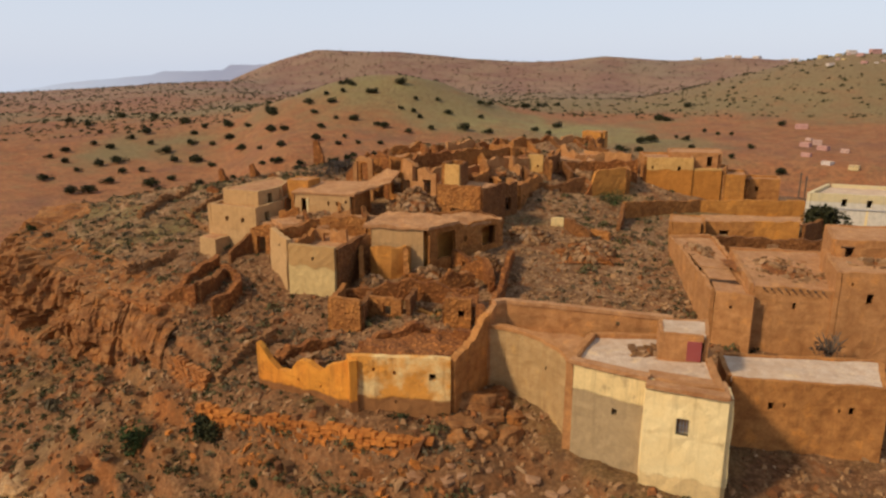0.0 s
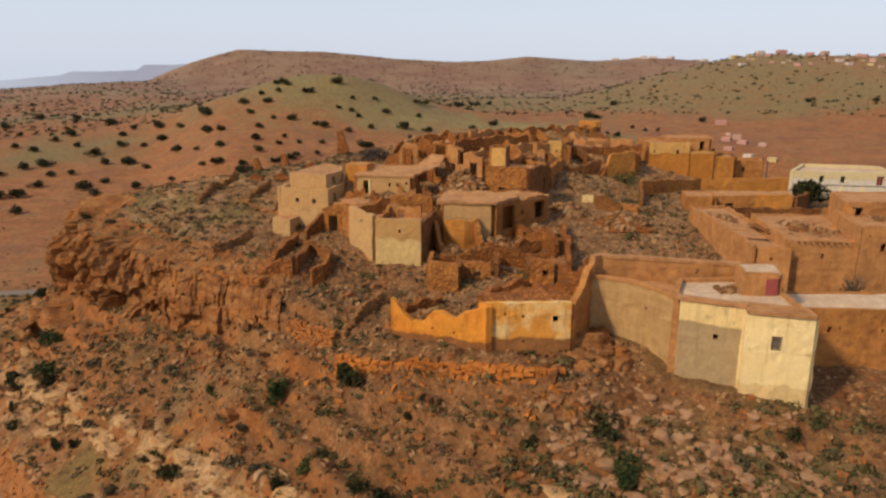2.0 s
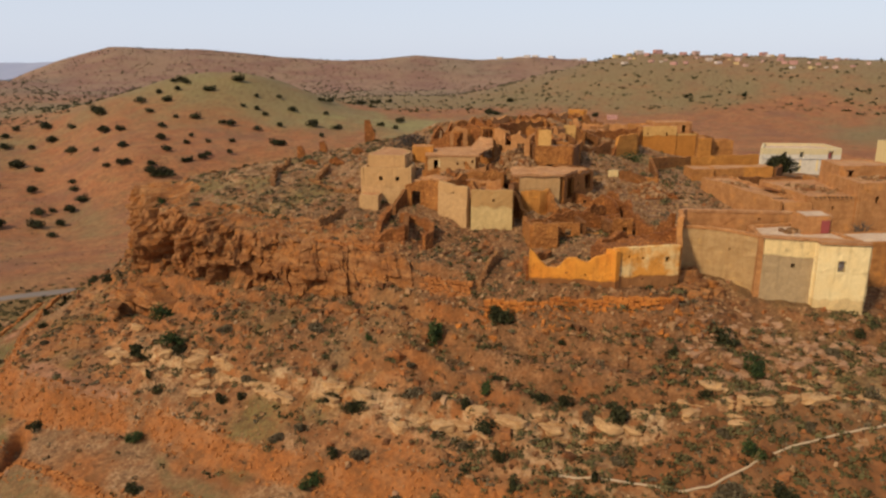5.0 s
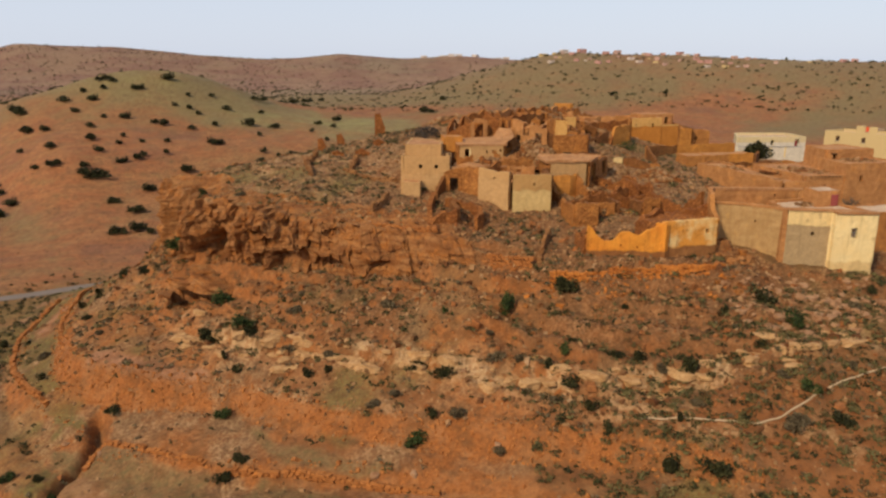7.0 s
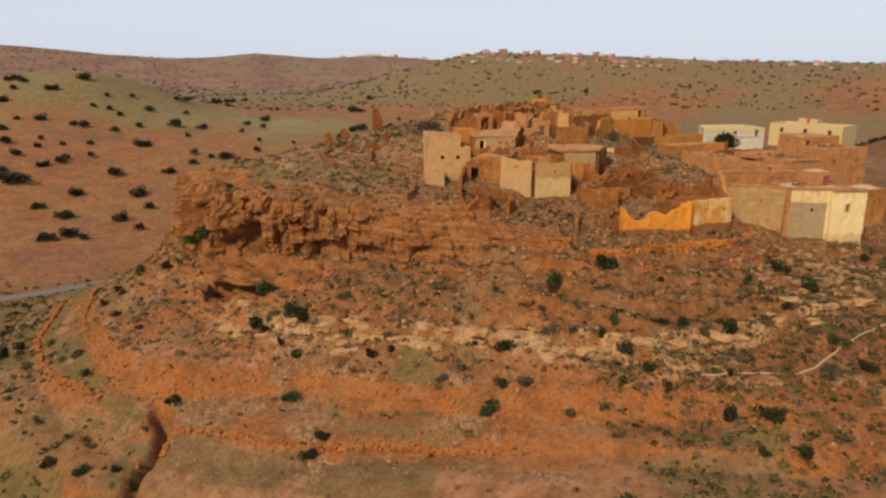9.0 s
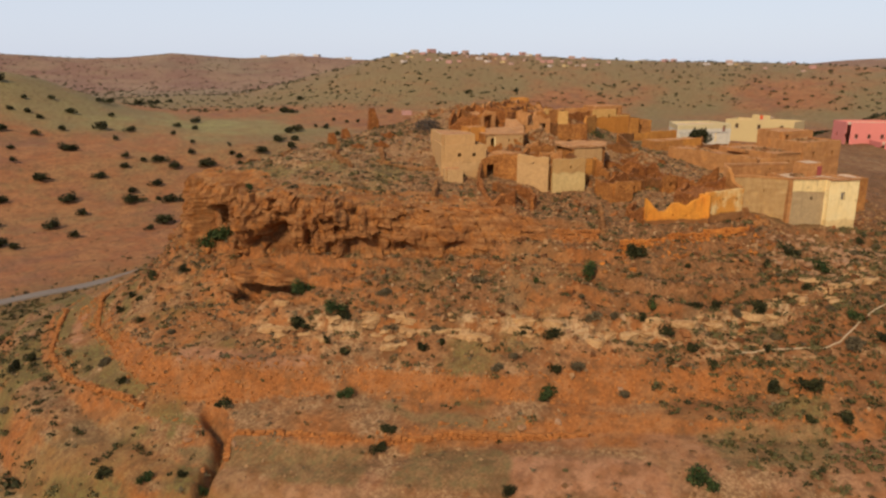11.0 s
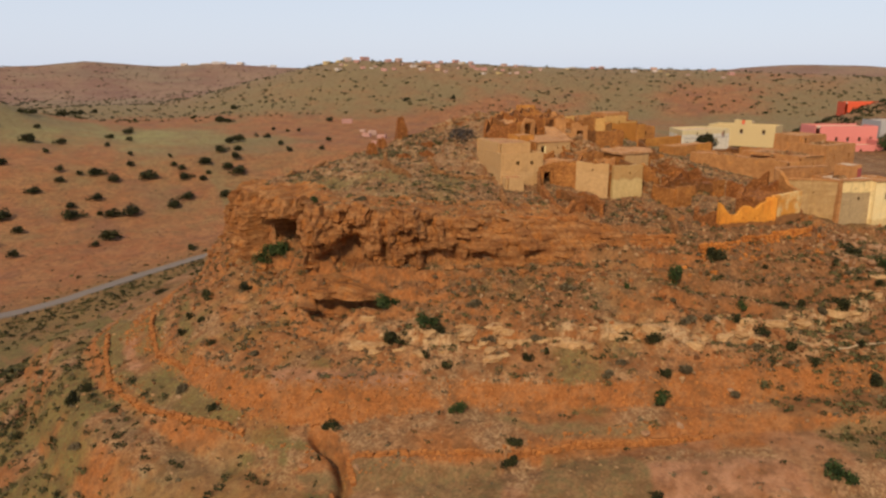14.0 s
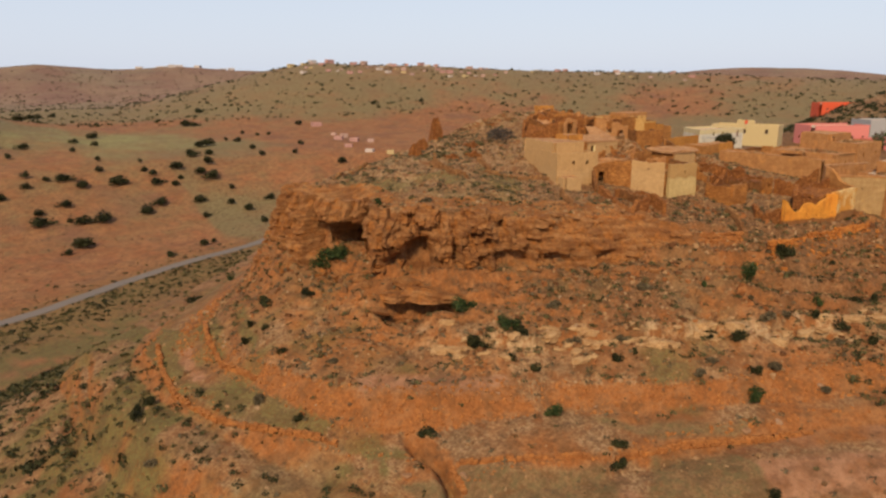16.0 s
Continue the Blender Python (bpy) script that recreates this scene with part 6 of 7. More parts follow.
def build_cliff():
    """The sheer, fractured rock face under the plateau's rim, with its hollows."""
    nu, nv = 500, 60
    uu, vv = np.meshgrid(np.linspace(0, 1, nu), np.linspace(0, 1, nv))
    u, v = uu.ravel(), vv.ravel()
    tx, ty = along(upper, u)
    fx, fy = along(lower, u)
    dx, dy = tx - fx, ty - fy
    wob = 0.12 * fbm(u * 90, u * 0, 9, 3, 3)
    bx_, by_ = fx + (0.45 + wob) * dx, fy + (0.45 + wob) * dy
    ex, ey = fx + 1.05 * dx, fy + 1.05 * dy
    z0 = land(bx_, by_) - 1.2
    s = u * 79.8
    z1 = land(ex, ey, carve=False) + 0.1 + (0.9 * fbm(s, s * 0, 3.5, 4, 14) + 0.45 * cells(s / 1.7, s * 0, 15)) * (1 - 0.6 * sstep(0.585, 0.75, u)) + nose(s)
    bend = v ** 2.6
    x, y, z = bx_ + (ex - bx_) * bend, by_ + (ey - by_) * bend, z0 + (z1 - z0) * np.minimum(1.0, v * 1.12) ** 0.9
    q = np.hypot(dx, dy)
    nx, ny = -dx / q, -dy / q
    sw, zw = s + 0.7 * fbm(s, z, 2.4, 3, 31), z + 0.6 * fbm(s, z, 2.2, 3, 32)
    d = 1.1 * fbm(s, z, 7, 3, 7) + 0.95 * cells(sw / 3.4, zw / 3.6, 1) + 0.7 * cells(sw / 1.5, zw / 2.4, 2) + 0.4 * cells(sw / 0.75, zw / 0.9, 3) + 0.6 * fbm(s, z * 1.5, 2.2, 4, 4)
    d = d + 0.8 * np.exp(-((s - 18.0) / 5.6) ** 4) + 1.4 * np.exp(-((s - 35.7) / 3.6) ** 4) - 0.7 * np.exp(-((s - 44.2) / 3.0) ** 4) + 0.7 * np.exp(-((s - 49.7) / 3.0) ** 4)
    d = d + 1.9 * sstep(34.2, 34.9, zw) * np.exp(-((s - 27.7) / 4.0) ** 4)
    for cu, cz, ru, rz, depth in ((27.6, 31.8, 3.8, 2.4, 7.5), (41.5, 31.0, 1.9, 2.0, 4.8), (38.3, 29.4, 1.0, 1.6, 2.6), (54.3, 30.6, 2.4, 1.0, 3.4), (60.2, 30.4, 2.2, 0.8, 2.6), (66.7, 30.6, 1.6, 0.7, 1.8), (32.3, 33.5, 0.7, 3.4, 1.8), (47.1, 33, 0.6, 3.0, 1.8), (23.2, 33, 0.5, 4.0, 1.8), (14.6, 33, 0.5, 4.0, 1.6)):
        d = d - depth * np.exp(-((sw - cu) / ru) ** 4 - ((zw - cz) / rz) ** 4)
    d = d * sstep(0.0, 0.12, v) * (1 - 0.7 * sstep(0.88, 1.0, v)) * (1.0 - 0.45 * sstep(0.685, 0.875, u))
    co = [np.stack([x + nx * d, y + ny * d, z], 1)]
    top = slice((nv - 1) * nu, None)
    for w in (0.7, 1.5, 2.4, 3.3, 4.2, 5.2, 6.2):                      # the rim's flat rock, over the hollows
        qx, qy = ex[top] - nx[top] * w, ey[top] - ny[top] * w
        lift = 0.1 if w < 6 else -0.5
        co.append(np.stack([qx, qy, land(qx, qy, carve=False) + lift + nose(s[top]) * (1 - sstep(1.2, 3.4, np.full(nu, w))) + 0.12 * cells(s[top] / 1.3, qy / 1.1, 6) * (w < 6)], 1))
    co = np.concatenate(co)
    nv = len(co) // nu
    k = (np.arange(nv - 1)[:, None] * nu + np.arange(nu - 1)[None, :]).ravel()
    f = np.stack([k, k + 1, k + 1 + nu, k + nu], 1)
    return tagged(link_mesh("cliff", co, f.tolist(), CRAG), "sheer fractured red-brown cliff with dark hollows", "cliff", kind="structure")


build_cliff()
for x, y, z, s_, t in ((-62.4, 88.4, 26.0, 3.0, 130), (-59.9, 86.0, 26.2, 3.2, 132), (-57.4, 83.6, 26.0, 2.8, 128), (-60.0, 89.0, 27.4, 2.8, 60), (-65.2, 88.4, 24.4, 1.5, 100), (-56.4, 80.9, 24.2, 1.6, 150)):
    ob = new("overhang", crag_meshes[int(abs(x)) % 7])
    ob.matrix_world = pose(x, y, z, 6, -5, t) @ Matrix.Diagonal((s_ * 1.25, s_, s_ * 0.4, 1))
    tagged(ob, "overhanging red-brown rock slab above a dark cave", "rock", "overhangs")
for k in range(70):
    u = rng.random() * 0.95
    (ax_, ay_), (bx_, by_) = along(upper, u), along(lower, u)
    w = 0.75 + 0.6 * rng.random()
    x, y = ax_ + (bx_ - ax_) * w, ay_ + (by_ - ay_) * w
    set_rock(crag_meshes[k % 7], x, y, (1.0 if u < 0.5 else 0.7) * rng.uniform(0.35, 1.3), 0.35, "fallen red-brown rock block below the cliff", "rock", "fallen blocks", "fallen_block", rng.uniform(1.0, 1.5), 14)
boulder_meshes = [rock_mesh("boulder", 40 + k, BOULDER, flat=0.6 + 0.1 * (k % 3), rough=0.14) for k in range(6)]
for k in range(300):
    x, y = rng.uniform(-3, 17), rng.uniform(33, 46.5)
    if y > 44.5 - 0.28 * max(x - 6, 0) ** 1.1 or (x > 9 and y > 40):
        continue
    set_rock(boulder_meshes[k % 6], x, y, rng.uniform(0.3, 0.75) + 0.35 * (rng.random() < 0.12), 0.2, "pale weathered boulder on the slope", "boulder", "boulders below the tower", "boulder", rng.uniform(1, 1.5), 14)
for k in range(70):
    u = rng.random()
    x, y = along([(-29, 57.5), (-22, 50.5), (-15, 47.6), (-8, 44.8), (0, 43.2), (5, 48), (4.2, 51)], u)
    set_rock(crag_meshes[k % 7], x + rng.gauss(0, 0.9), y + rng.gauss(0, 0.7), rng.uniform(0.2, 0.6), 0.2, "rough orange-brown rock of the bank under the walls", "rock", "bank rocks", "bank_rock", rng.uniform(1, 1.5), 12)
for x, y, q, st in ((2.6, 50.4, 1.9, 1.2), (3.6, 51.6, 1.7, 1.0), (1.6, 48.4, 1.3, 1.3), (3.9, 49.6, 1.2, 1.2), (4.6, 51.0, 1.1, 1.0), (5.6, 49.6, 1.0, 1.3), (2.9, 47.6, 1.1, 1.2), (5.2, 47.6, 0.9, 1.4), (1.2, 46.4, 1.0, 1.2)):
    set_rock(crag_meshes[int(10 * x) % 7], x, y, q, 0.1, "orange-brown rock heap beside the yard wall", "rock", "bank rocks", "bank_rock", st, 14)
for k in range(60):
    x, y = rng.uniform(-78, 22), rng.uniform(14, 88)
    z = ground(x, y)
    if not (9 < z < 30):
        continue
    set_rock(boulder_meshes[k % 6], x, y, rng.uniform(0.25, 0.65), 0.3, "weathered boulder lying on the terraced slope", "boulder", "slope boulders", "boulder", rng.uniform(1, 1.6), 14)


for k in range(120):
    u = rng.random()
    x, y = along([(-66, 81), (-60, 74), (-50, 64.6), (-38, 53.6), (-27, 44.5), (-14, 36), (0, 32.5), (12, 30)], u)
    set_rock(ledge_meshes[k % 5], x + rng.gauss(0, 1.1), y + rng.gauss(0, 1.1), rng.uniform(0.35, 1.25), 0.22, "flat pale limestone slab of the broken ledge", "rock", "pale ledges", "ledge_slab", rng.uniform(1.2, 2.2), 5,
             math.degrees(math.atan2(-9, 11)) + rng.uniform(-14, 14))


def worked(x, y):
    """Fields, paths and bare banks, where little grows."""
    a, b = to_line(x, y, CONTOURS[1])[0], to_line(x, y, CONTOURS[5])[0]
    return a & ~b & (x < -14)


def stones(n, pick, lo, hi, name, label, material, seed):
    """Many small stones as one mesh, strewn by pick(x, y, z) -> share of places that get one."""
    r = np.random.RandomState(seed)
    x, y = r.uniform(-104, 38, n), r.uniform(16, 128, n)
    z = land(x, y)
    keep = r.rand(n) < pick(x, y, z)
    x, y, z = x[keep], y[keep], z[keep]
    m = len(x)
    cube = np.array([(-1, -1, -1), (1, -1, -1), (1, 1, -1), (-1, 1, -1), (-1, -1, 1), (1, -1, 1), (1, 1, 1), (-1, 1, 1)], float) * 0.5
    quads = np.array([(0, 3, 2, 1), (4, 5, 6, 7), (0, 1, 5, 4), (1, 2, 6, 5), (2, 3, 7, 6), (3, 0, 4, 7)])
    size = lo + (hi - lo) * r.rand(m) ** 2.6
    v = cube[None] + r.uniform(-0.22, 0.22, (m, 8, 3))
    v[:, 4:, :2] *= r.uniform(0.5, 0.95, (m, 1, 1))
    v = v * (size[:, None, None] * r.uniform(0.6, 1.3, (m, 1, 3)) * np.array([1.15, 1.0, 0.75]))
    a = r.uniform(0, 6.28, m)
    c, s = np.cos(a)[:, None], np.sin(a)[:, None]
    vx, vy = v[:, :, 0] * c - v[:, :, 1] * s, v[:, :, 0] * s + v[:, :, 1] * c
    tilt = r.uniform(-0.5, 0.5, (m, 1))
    vz = v[:, :, 2] + vx * tilt
    co = np.stack([vx + x[:, None], vy + y[:, None], vz + z[:, None] + 0.12 * size[:, None]], 2).reshape(-1, 3)
    f = (quads[None] + 8 * np.arange(m)[:, None, None]).reshape(-1, 4)
    ob = link_mesh(name, co, f.tolist(), material)
    return tagged(ob, label, "stones", kind="stuff")


def rubble_share(x, y, z):
    k = 0.22 + 0.5 * sstep(27, 34, z) * (x < 26) + 0.35 * sstep(0.0, 0.4, fbm(x, y, 8, 3, 81))
    k = k * sstep(6, 14, z) * (1 - 0.85 * np.exp(-((z - 16) / 1.5) ** 2) * (y < 64))
    k = k * (1 - 0.55 * sstep(-24, -34, x) * sstep(36, 38, z))
    heap = 0.4 * np.exp(-(((x - 14) / 9) ** 2 + ((y - 70) / 12) ** 2)) + np.exp(-(((x + 22) / 9) ** 2 + ((y - 66) / 8) ** 2))
    k = np.where(worked(x, y), 0.25 * k, k)
    return np.clip(k + heap, 0, 1) * (np.hypot((x - 15) / 7, (y - 47) / 5) > 1)


def scree_share(x, y, z):
    k = sstep(19, 24, z) * (1 - sstep(35.5, 37.5, z)) * (x < 24)
    return k * (0.25 + 0.75 * sstep(-0.2, 0.35, fbm(x, y, 10, 3, 83))) * (np.hypot((x - 15) / 7, (y - 47) / 5) > 1) * ((y < 52) | (x < -14))


stones(13000, scree_share, 0.22, 0.85, "scree", "angular brown scree blocks on the slope under the village", SCREE, 15)
stones(60000, rubble_share, 0.1, 0.44, "rubble", "brown and grey building rubble strewn over the hill", STONE, 11)
stones(5000, lambda x, y, z: np.where(z > 34, 0.25, 0.7) * rubble_share(x, y, z), 0.35, 0.75, "large_rubble", "larger tumbled stones among the rubble", STONE, 12)


def heap(x0, y0, z0, rx, ry, h, n, seed):
    """A mound of fallen earth and stones."""
    r = np.random.RandomState(seed)
    t = thing("rubble_heap", (x0, y0, z0), "mound of fallen earth and broken stones among the ruins", "rubble", "rubble heaps")
    g = np.linspace(-1, 1, 15)
    X, Y = np.meshgrid(g, g)
    q = np.clip(1 - np.hypot(X, Y), 0, 1)
    Z = z0 - 0.5 + (h + 0.5) * q ** 0.8 * (1 + 0.3 * fbm(X * 3 + seed, Y * 3, 1, 3, seed))
    k = (np.arange(14)[:, None] * 15 + np.arange(14)[None, :]).ravel()
    link_mesh("earth", np.stack([x0 + rx * X, y0 + ry * Y, Z], 2).reshape(-1, 3), np.stack([k, k + 1, k + 16, k + 15], 1).tolist(), MUD_RED, t)
    a, p = r.uniform(0, 6.28, n), np.sqrt(r.rand(n)) * 0.95
    sx, sy = p * np.cos(a), p * np.sin(a)
    sz = z0 - 0.5 + (h + 0.5) * np.clip(1 - p, 0, 1) ** 0.8 * (1 + 0.3 * fbm(sx * 3 + seed, sy * 3, 1, 3, seed))
    v, f = [], []
    cube = np.array([(i, j, m) for m in (-1, 1) for i, j in ((-1, -1), (1, -1), (1, 1), (-1, 1))], float)
    for i in range(n):
        b = cube * r.uniform(0.7, 1.1, (8, 3)) * r.uniform(0.09, 0.34) * np.array([1.2, 0.9, 0.7])
        c, e = math.cos(a[i] * 3), math.sin(a[i] * 3)
        b = np.stack([b[:, 0] * c - b[:, 1] * e, b[:, 0] * e + b[:, 1] * c, b[:, 2] + 0.4 * b[:, 0]], 1)
        v += (b + np.array([x0 + rx * sx[i], y0 + ry * sy[i], sz[i] + 0.08])).tolist()
        f += [[8 * i + m for m in w] for w in ((0, 3, 2, 1), (4, 5, 6, 7), (0, 1, 5, 4), (1, 2, 6, 5), (2, 3, 7, 6), (3, 0, 4, 7))]
    tagged(link_mesh("rubble", v, f, STONE, t), kind="stuff")


for q in ((-3.6, 89.6, 42.2, 4.2, 4.6, 3.0, 420, 1), (-4.4, 86.0, 41.2, 3.4, 3.0, 1.6, 260, 2), (1.0, 97.0, 43.6, 4.0, 3.2, 2.2, 260, 3), (8.5, 101.0, 43.4, 4.5, 3.6, 2.4, 260, 4),
          (14.0, 111.0, 45.0, 5.0, 4.0, 1.8, 240, 5), (-9.5, 101.0, 43.2, 3.6, 4.0, 2.6, 240, 6), (-5.0, 120.5, 45.6, 6.5, 6.0, 1.9, 340, 7), (4.0, 125.0, 46.0, 6.0, 5.0, 1.6, 280, 8),
          (-2.4, 66.6, 35.6, 3.0, 1.8, 1.6, 160, 9), (2.0, 65.0, 35.8, 2.0, 2.0, 1.8, 140, 10), (-8.8, 66.0, 35.2, 1.6, 2.0, 1.4, 110, 11), (-1.5, 73.0, 37.2, 4.2, 2.4, 1.9, 300, 12), (4.2, 77.4, 37.9, 3.4, 2.8, 1.4, 240, 17), (10.5, 86.4, 39.2, 3.6, 3.4, 1.5, 240, 18),
          (33.6, 66.0, 40.9, 4.4, 5.4, 0.22, 150, 21), (29.2, 77.0, 39.95, 1.6, 4.6, 0.2, 90, 22), (15.4, 48.8, 39.5, 2.6, 1.6, 0.12, 40, 23), (40.6, 61.8, 42.65, 4.0, 2.6, 0.2, 90, 24), (-15.0, 83.2, 42.4, 3.6, 2.2, 0.5, 120, 25),
          (-7.6, 71.8, 36.4, 2.4, 2.2, 2.2, 180, 13), (-11.5, 57.2, 34.4, 3.0, 2.6, 1.2, 150, 14), (17.0, 82.0, 38.6, 4.0, 4.0, 1.4, 240, 15), (22.0, 107.0, 43.0, 4.0, 3.4, 1.8, 200, 16)):
    heap(*q)


def stone_wall(line, h, seed, label, material):
    """A tumbled dry-stone wall on uneven ground: rough courses of stones that lean and thin out upwards."""
    r = random.Random(seed)
    c = line[len(line) // 2]
    t = thing("field_wall", (*c, ground(*c)), label, "wall", "tumbled field walls")
    p = np.array(line, float)
    s = np.concatenate([[0], np.cumsum(np.hypot(*np.diff(p, axis=0).T))])
    us = np.arange(0, s[-1], 0.25)
    gz = land(np.interp(us, s, p[:, 0]), np.interp(us, s, p[:, 1]))
    v, f = [], []
    for k in range(int(h / 0.26) + 1):
        u = r.uniform(0, 0.3)
        while u < s[-1]:
            w = r.uniform(0.3, 0.75)
            top = h * (0.75 + 0.5 * float(vnoise(np.array(u / 1.9), np.array(seed * 1.7), 4)))
            if 0.26 * k < top:
                x, y = np.interp(u + w / 2, s, p[:, 0]), np.interp(u + w / 2, s, p[:, 1])
                x2, y2 = np.interp(u + w / 2 + 0.1, s, p[:, 0]), np.interp(u + w / 2 + 0.1, s, p[:, 1])
                if (x2, y2) == (x, y):
                    break
                m = pose(x + r.gauss(0, 0.07), y + r.gauss(0, 0.07), np.interp(u, us, gz) + 0.26 * k, r.uniform(-14, 14), r.uniform(-10, 10), math.degrees(math.atan2(y2 - y, x2 - x)) + r.uniform(-12, 12))
                hh, d = r.uniform(0.26, 0.42), r.uniform(0.6, 0.95) * (1 - 0.3 * 0.26 * k / h)
                o = len(v)
                for q in ((-1, -1, -1), (1, -1, -1), (1, 1, -1), (-1, 1, -1), (-1, -1, 1), (1, -1, 1), (1, 1, 1), (-1, 1, 1)):
                    v.append(tuple(m @ Vector((q[0] * w / 2 * r.uniform(0.7, 1.0), q[1] * d / 2 * r.uniform(0.7, 1.0), q[2] * hh / 2 * r.uniform(0.7, 1.0)))))
                f += [[o + i for i in g] for g in ((0, 3, 2, 1), (4, 5, 6, 7), (0, 1, 5, 4), (1, 2, 6, 5), (2, 3, 7, 6), (3, 0, 4, 7))]
            u += w * 0.95
    tagged(link_mesh("stonework", v, f, material, t), kind="stuff")


for seed_, (line_, h_, label_) in enumerate(FIELD_WALLS):
    stone_wall(line_, h_, seed_, label_, STONE_WALL)
TERRACE = "low red-brown dry-stone terrace edge on the hill's flank"
for seed_, (line_, h_) in enumerate((([(-83.6, 121), (-86.4, 113), (-88.2, 105), (-87.6, 96), (-86.4, 90.5), (-83.4, 82.5), (-80.8, 78)], 0.75), ([(-76.6, 119), (-79.6, 112), (-81.6, 104), (-80.8, 96)], 0.6),
                                     ([(-61, 53.4), (-54.5, 49.6), (-47.2, 44.4), (-41, 39.2)], 0.7), ([(-75.6, 62.4), (-73.6, 66.2), (-68, 60.4), (-62.8, 55.6)], 0.45))):
    stone_wall(line_, h_, 40 + seed_, TERRACE, STONE_RED)


def stone_bank(line, z0, z1, step, seed, label, material=STONE_RED):
    """A dry-stone retaining bank: stones set in rough courses up a slope."""
    r = random.Random(seed)
    v, f = [], []
    p = np.array(line, float)
    s = np.concatenate([[0], np.cumsum(np.hypot(*np.diff(p, axis=0).T))])
    rows = int((z1 - z0) / 0.42)
    for k in range(rows):
        u = 0.0
        while u < s[-1]:
            w = r.uniform(0.28, 0.9)
            x, y = np.interp(u + w / 2, s, p[:, 0]), np.interp(u + w / 2, s, p[:, 1])
            x2, y2 = np.interp(u + w / 2 + 0.1, s, p[:, 0]), np.interp(u + w / 2 + 0.1, s, p[:, 1])
            a = math.atan2(y2 - y, x2 - x)
            nx, ny = -math.sin(a), math.cos(a)
            back = step * k / rows
            m = pose(x + nx * back, y + ny * back, z0 + 0.42 * k + r.uniform(-0.14, 0.14), r.uniform(-14, 14), r.uniform(-14, 14), math.degrees(a) + r.uniform(-16, 16))
            h, d = r.uniform(0.26, 0.56), r.uniform(0.5, 1.0)
            o = len(v)
            for q in ((-1, -1, -1), (1, -1, -1), (1, 1, -1), (-1, 1, -1), (-1, -1, 1), (1, -1, 1), (1, 1, 1), (-1, 1, 1)):
                e = [r.uniform(0.78, 1.0) for _ in range(3)]
                v.append(tuple(m @ Vector((q[0] * w / 2 * e[0], q[1] * d / 2 * e[1], q[2] * h / 2 * e[2]))))
            f += [[o + i for i in g] for g in ((0, 3, 2, 1), (4, 5, 6, 7), (0, 1, 5, 4), (1, 2, 6, 5), (2, 3, 7, 6), (3, 0, 4, 7))]
            u += w * 0.96
    return tagged(link_mesh("stone_bank", v, f, material), label, "retaining wall", kind="stuff")


BANKS = "orange-brown dry-stone bank below the ruined orange house"
stone_bank([(-21.2, 53.0), (-18.5, 51.4), (-14.7, 49.9)], 29.6, 33.0, 1.3, 6, BANKS, BANK_STONE)
stone_bank([(-14.6, 49.8), (-9.4, 47.7)], 30.6, 33.9, 1.3, 7, BANKS, BANK_STONE)
stone_bank([(-9.3, 47.6), (-4.9, 45.7), (-1.2, 44.8)], 31.0, 34.3, 1.3, 8, BANKS, BANK_STONE)
stone_bank([(-37.8, 74.8), (-34.4, 71.9), (-30.0, 69.0)], 34.0, 36.4, 0.3, 5, "brown dry-stone wall at the plateau's edge")
stone_bank([(-31.2, 68.4), (-27.0, 62.8), (-21.5, 57.4)], 31.6, 33.8, 0.7, 9, "brown dry-stone wall under the roofless house")


def bank_share(x, y, z):
    ins, d, _ = to_line(x, y, CONTOURS[4])
    ins2, d2, _ = to_line(x, y, CONTOURS[5])
    ins3, d3, _ = to_line(x, y, CONTOURS[3])
    return np.where((ins & ~ins2) | (d < 0.5) | (d2 < 0.6), 1.0, np.where(d3 < 0.7, 0.5, 0.0)) * (x < -14) * (z > 11)


stones(9000, lambda x, y, z: np.exp(-((z - 31.6 - 0.1 * (x + 12)) / 1.5) ** 2) * (x > -25) * (x < 0) * (y < 56), 0.2, 0.7, "bank_rubble", "tumbled orange stones below the ruined orange house", BANK_STONE, 16)
stones(60000, bank_share, 0.14, 0.42, "bank_stones", "orange stones of the terrace retaining banks", STONE_RED, 13)


# ---------------------------------------------------------------- plants
def leaf_cloud(n, leaf, radii, lobes, seed, base=0.0):
    """Small leaf blades on the shells of several uneven clumps; vertices and faces about the origin, foot at z = base."""
    r = np.random.RandomState(seed)
    c = r.normal(0, 1, (lobes, 3)) * np.array([0.42, 0.42, 0.28])
    c[:, 2] = np.abs(c[:, 2])
    rad = r.uniform(0.38, 0.75, lobes)
    k = r.randint(0, lobes, n)
    d = r.normal(0, 1, (n, 3))
    d /= np.linalg.norm(d, axis=1)[:, None]
    p = c[k] + d * (rad[k] * r.uniform(0.55, 1.08, n))[:, None]
    p[:, 2] = np.maximum(p[:, 2], -0.3 + 0.2 * r.rand(n))
    p = p * np.array(radii)
    p[:, 2] += base - p[:, 2].min()
    a = r.normal(0, 1, (n, 3))
    a /= np.linalg.norm(a, axis=1)[:, None]
    b = np.cross(a, r.normal(0, 1, (n, 3)))
    b /= np.linalg.norm(b, axis=1)[:, None]
    s = leaf * r.uniform(0.6, 1.3, n)[:, None]
    v = np.stack([p - a * s, p + b * s * 0.55, p + a * s, p - b * s * 0.55], 1).reshape(-1, 3)
    return v, np.arange(4 * n).reshape(-1, 4)


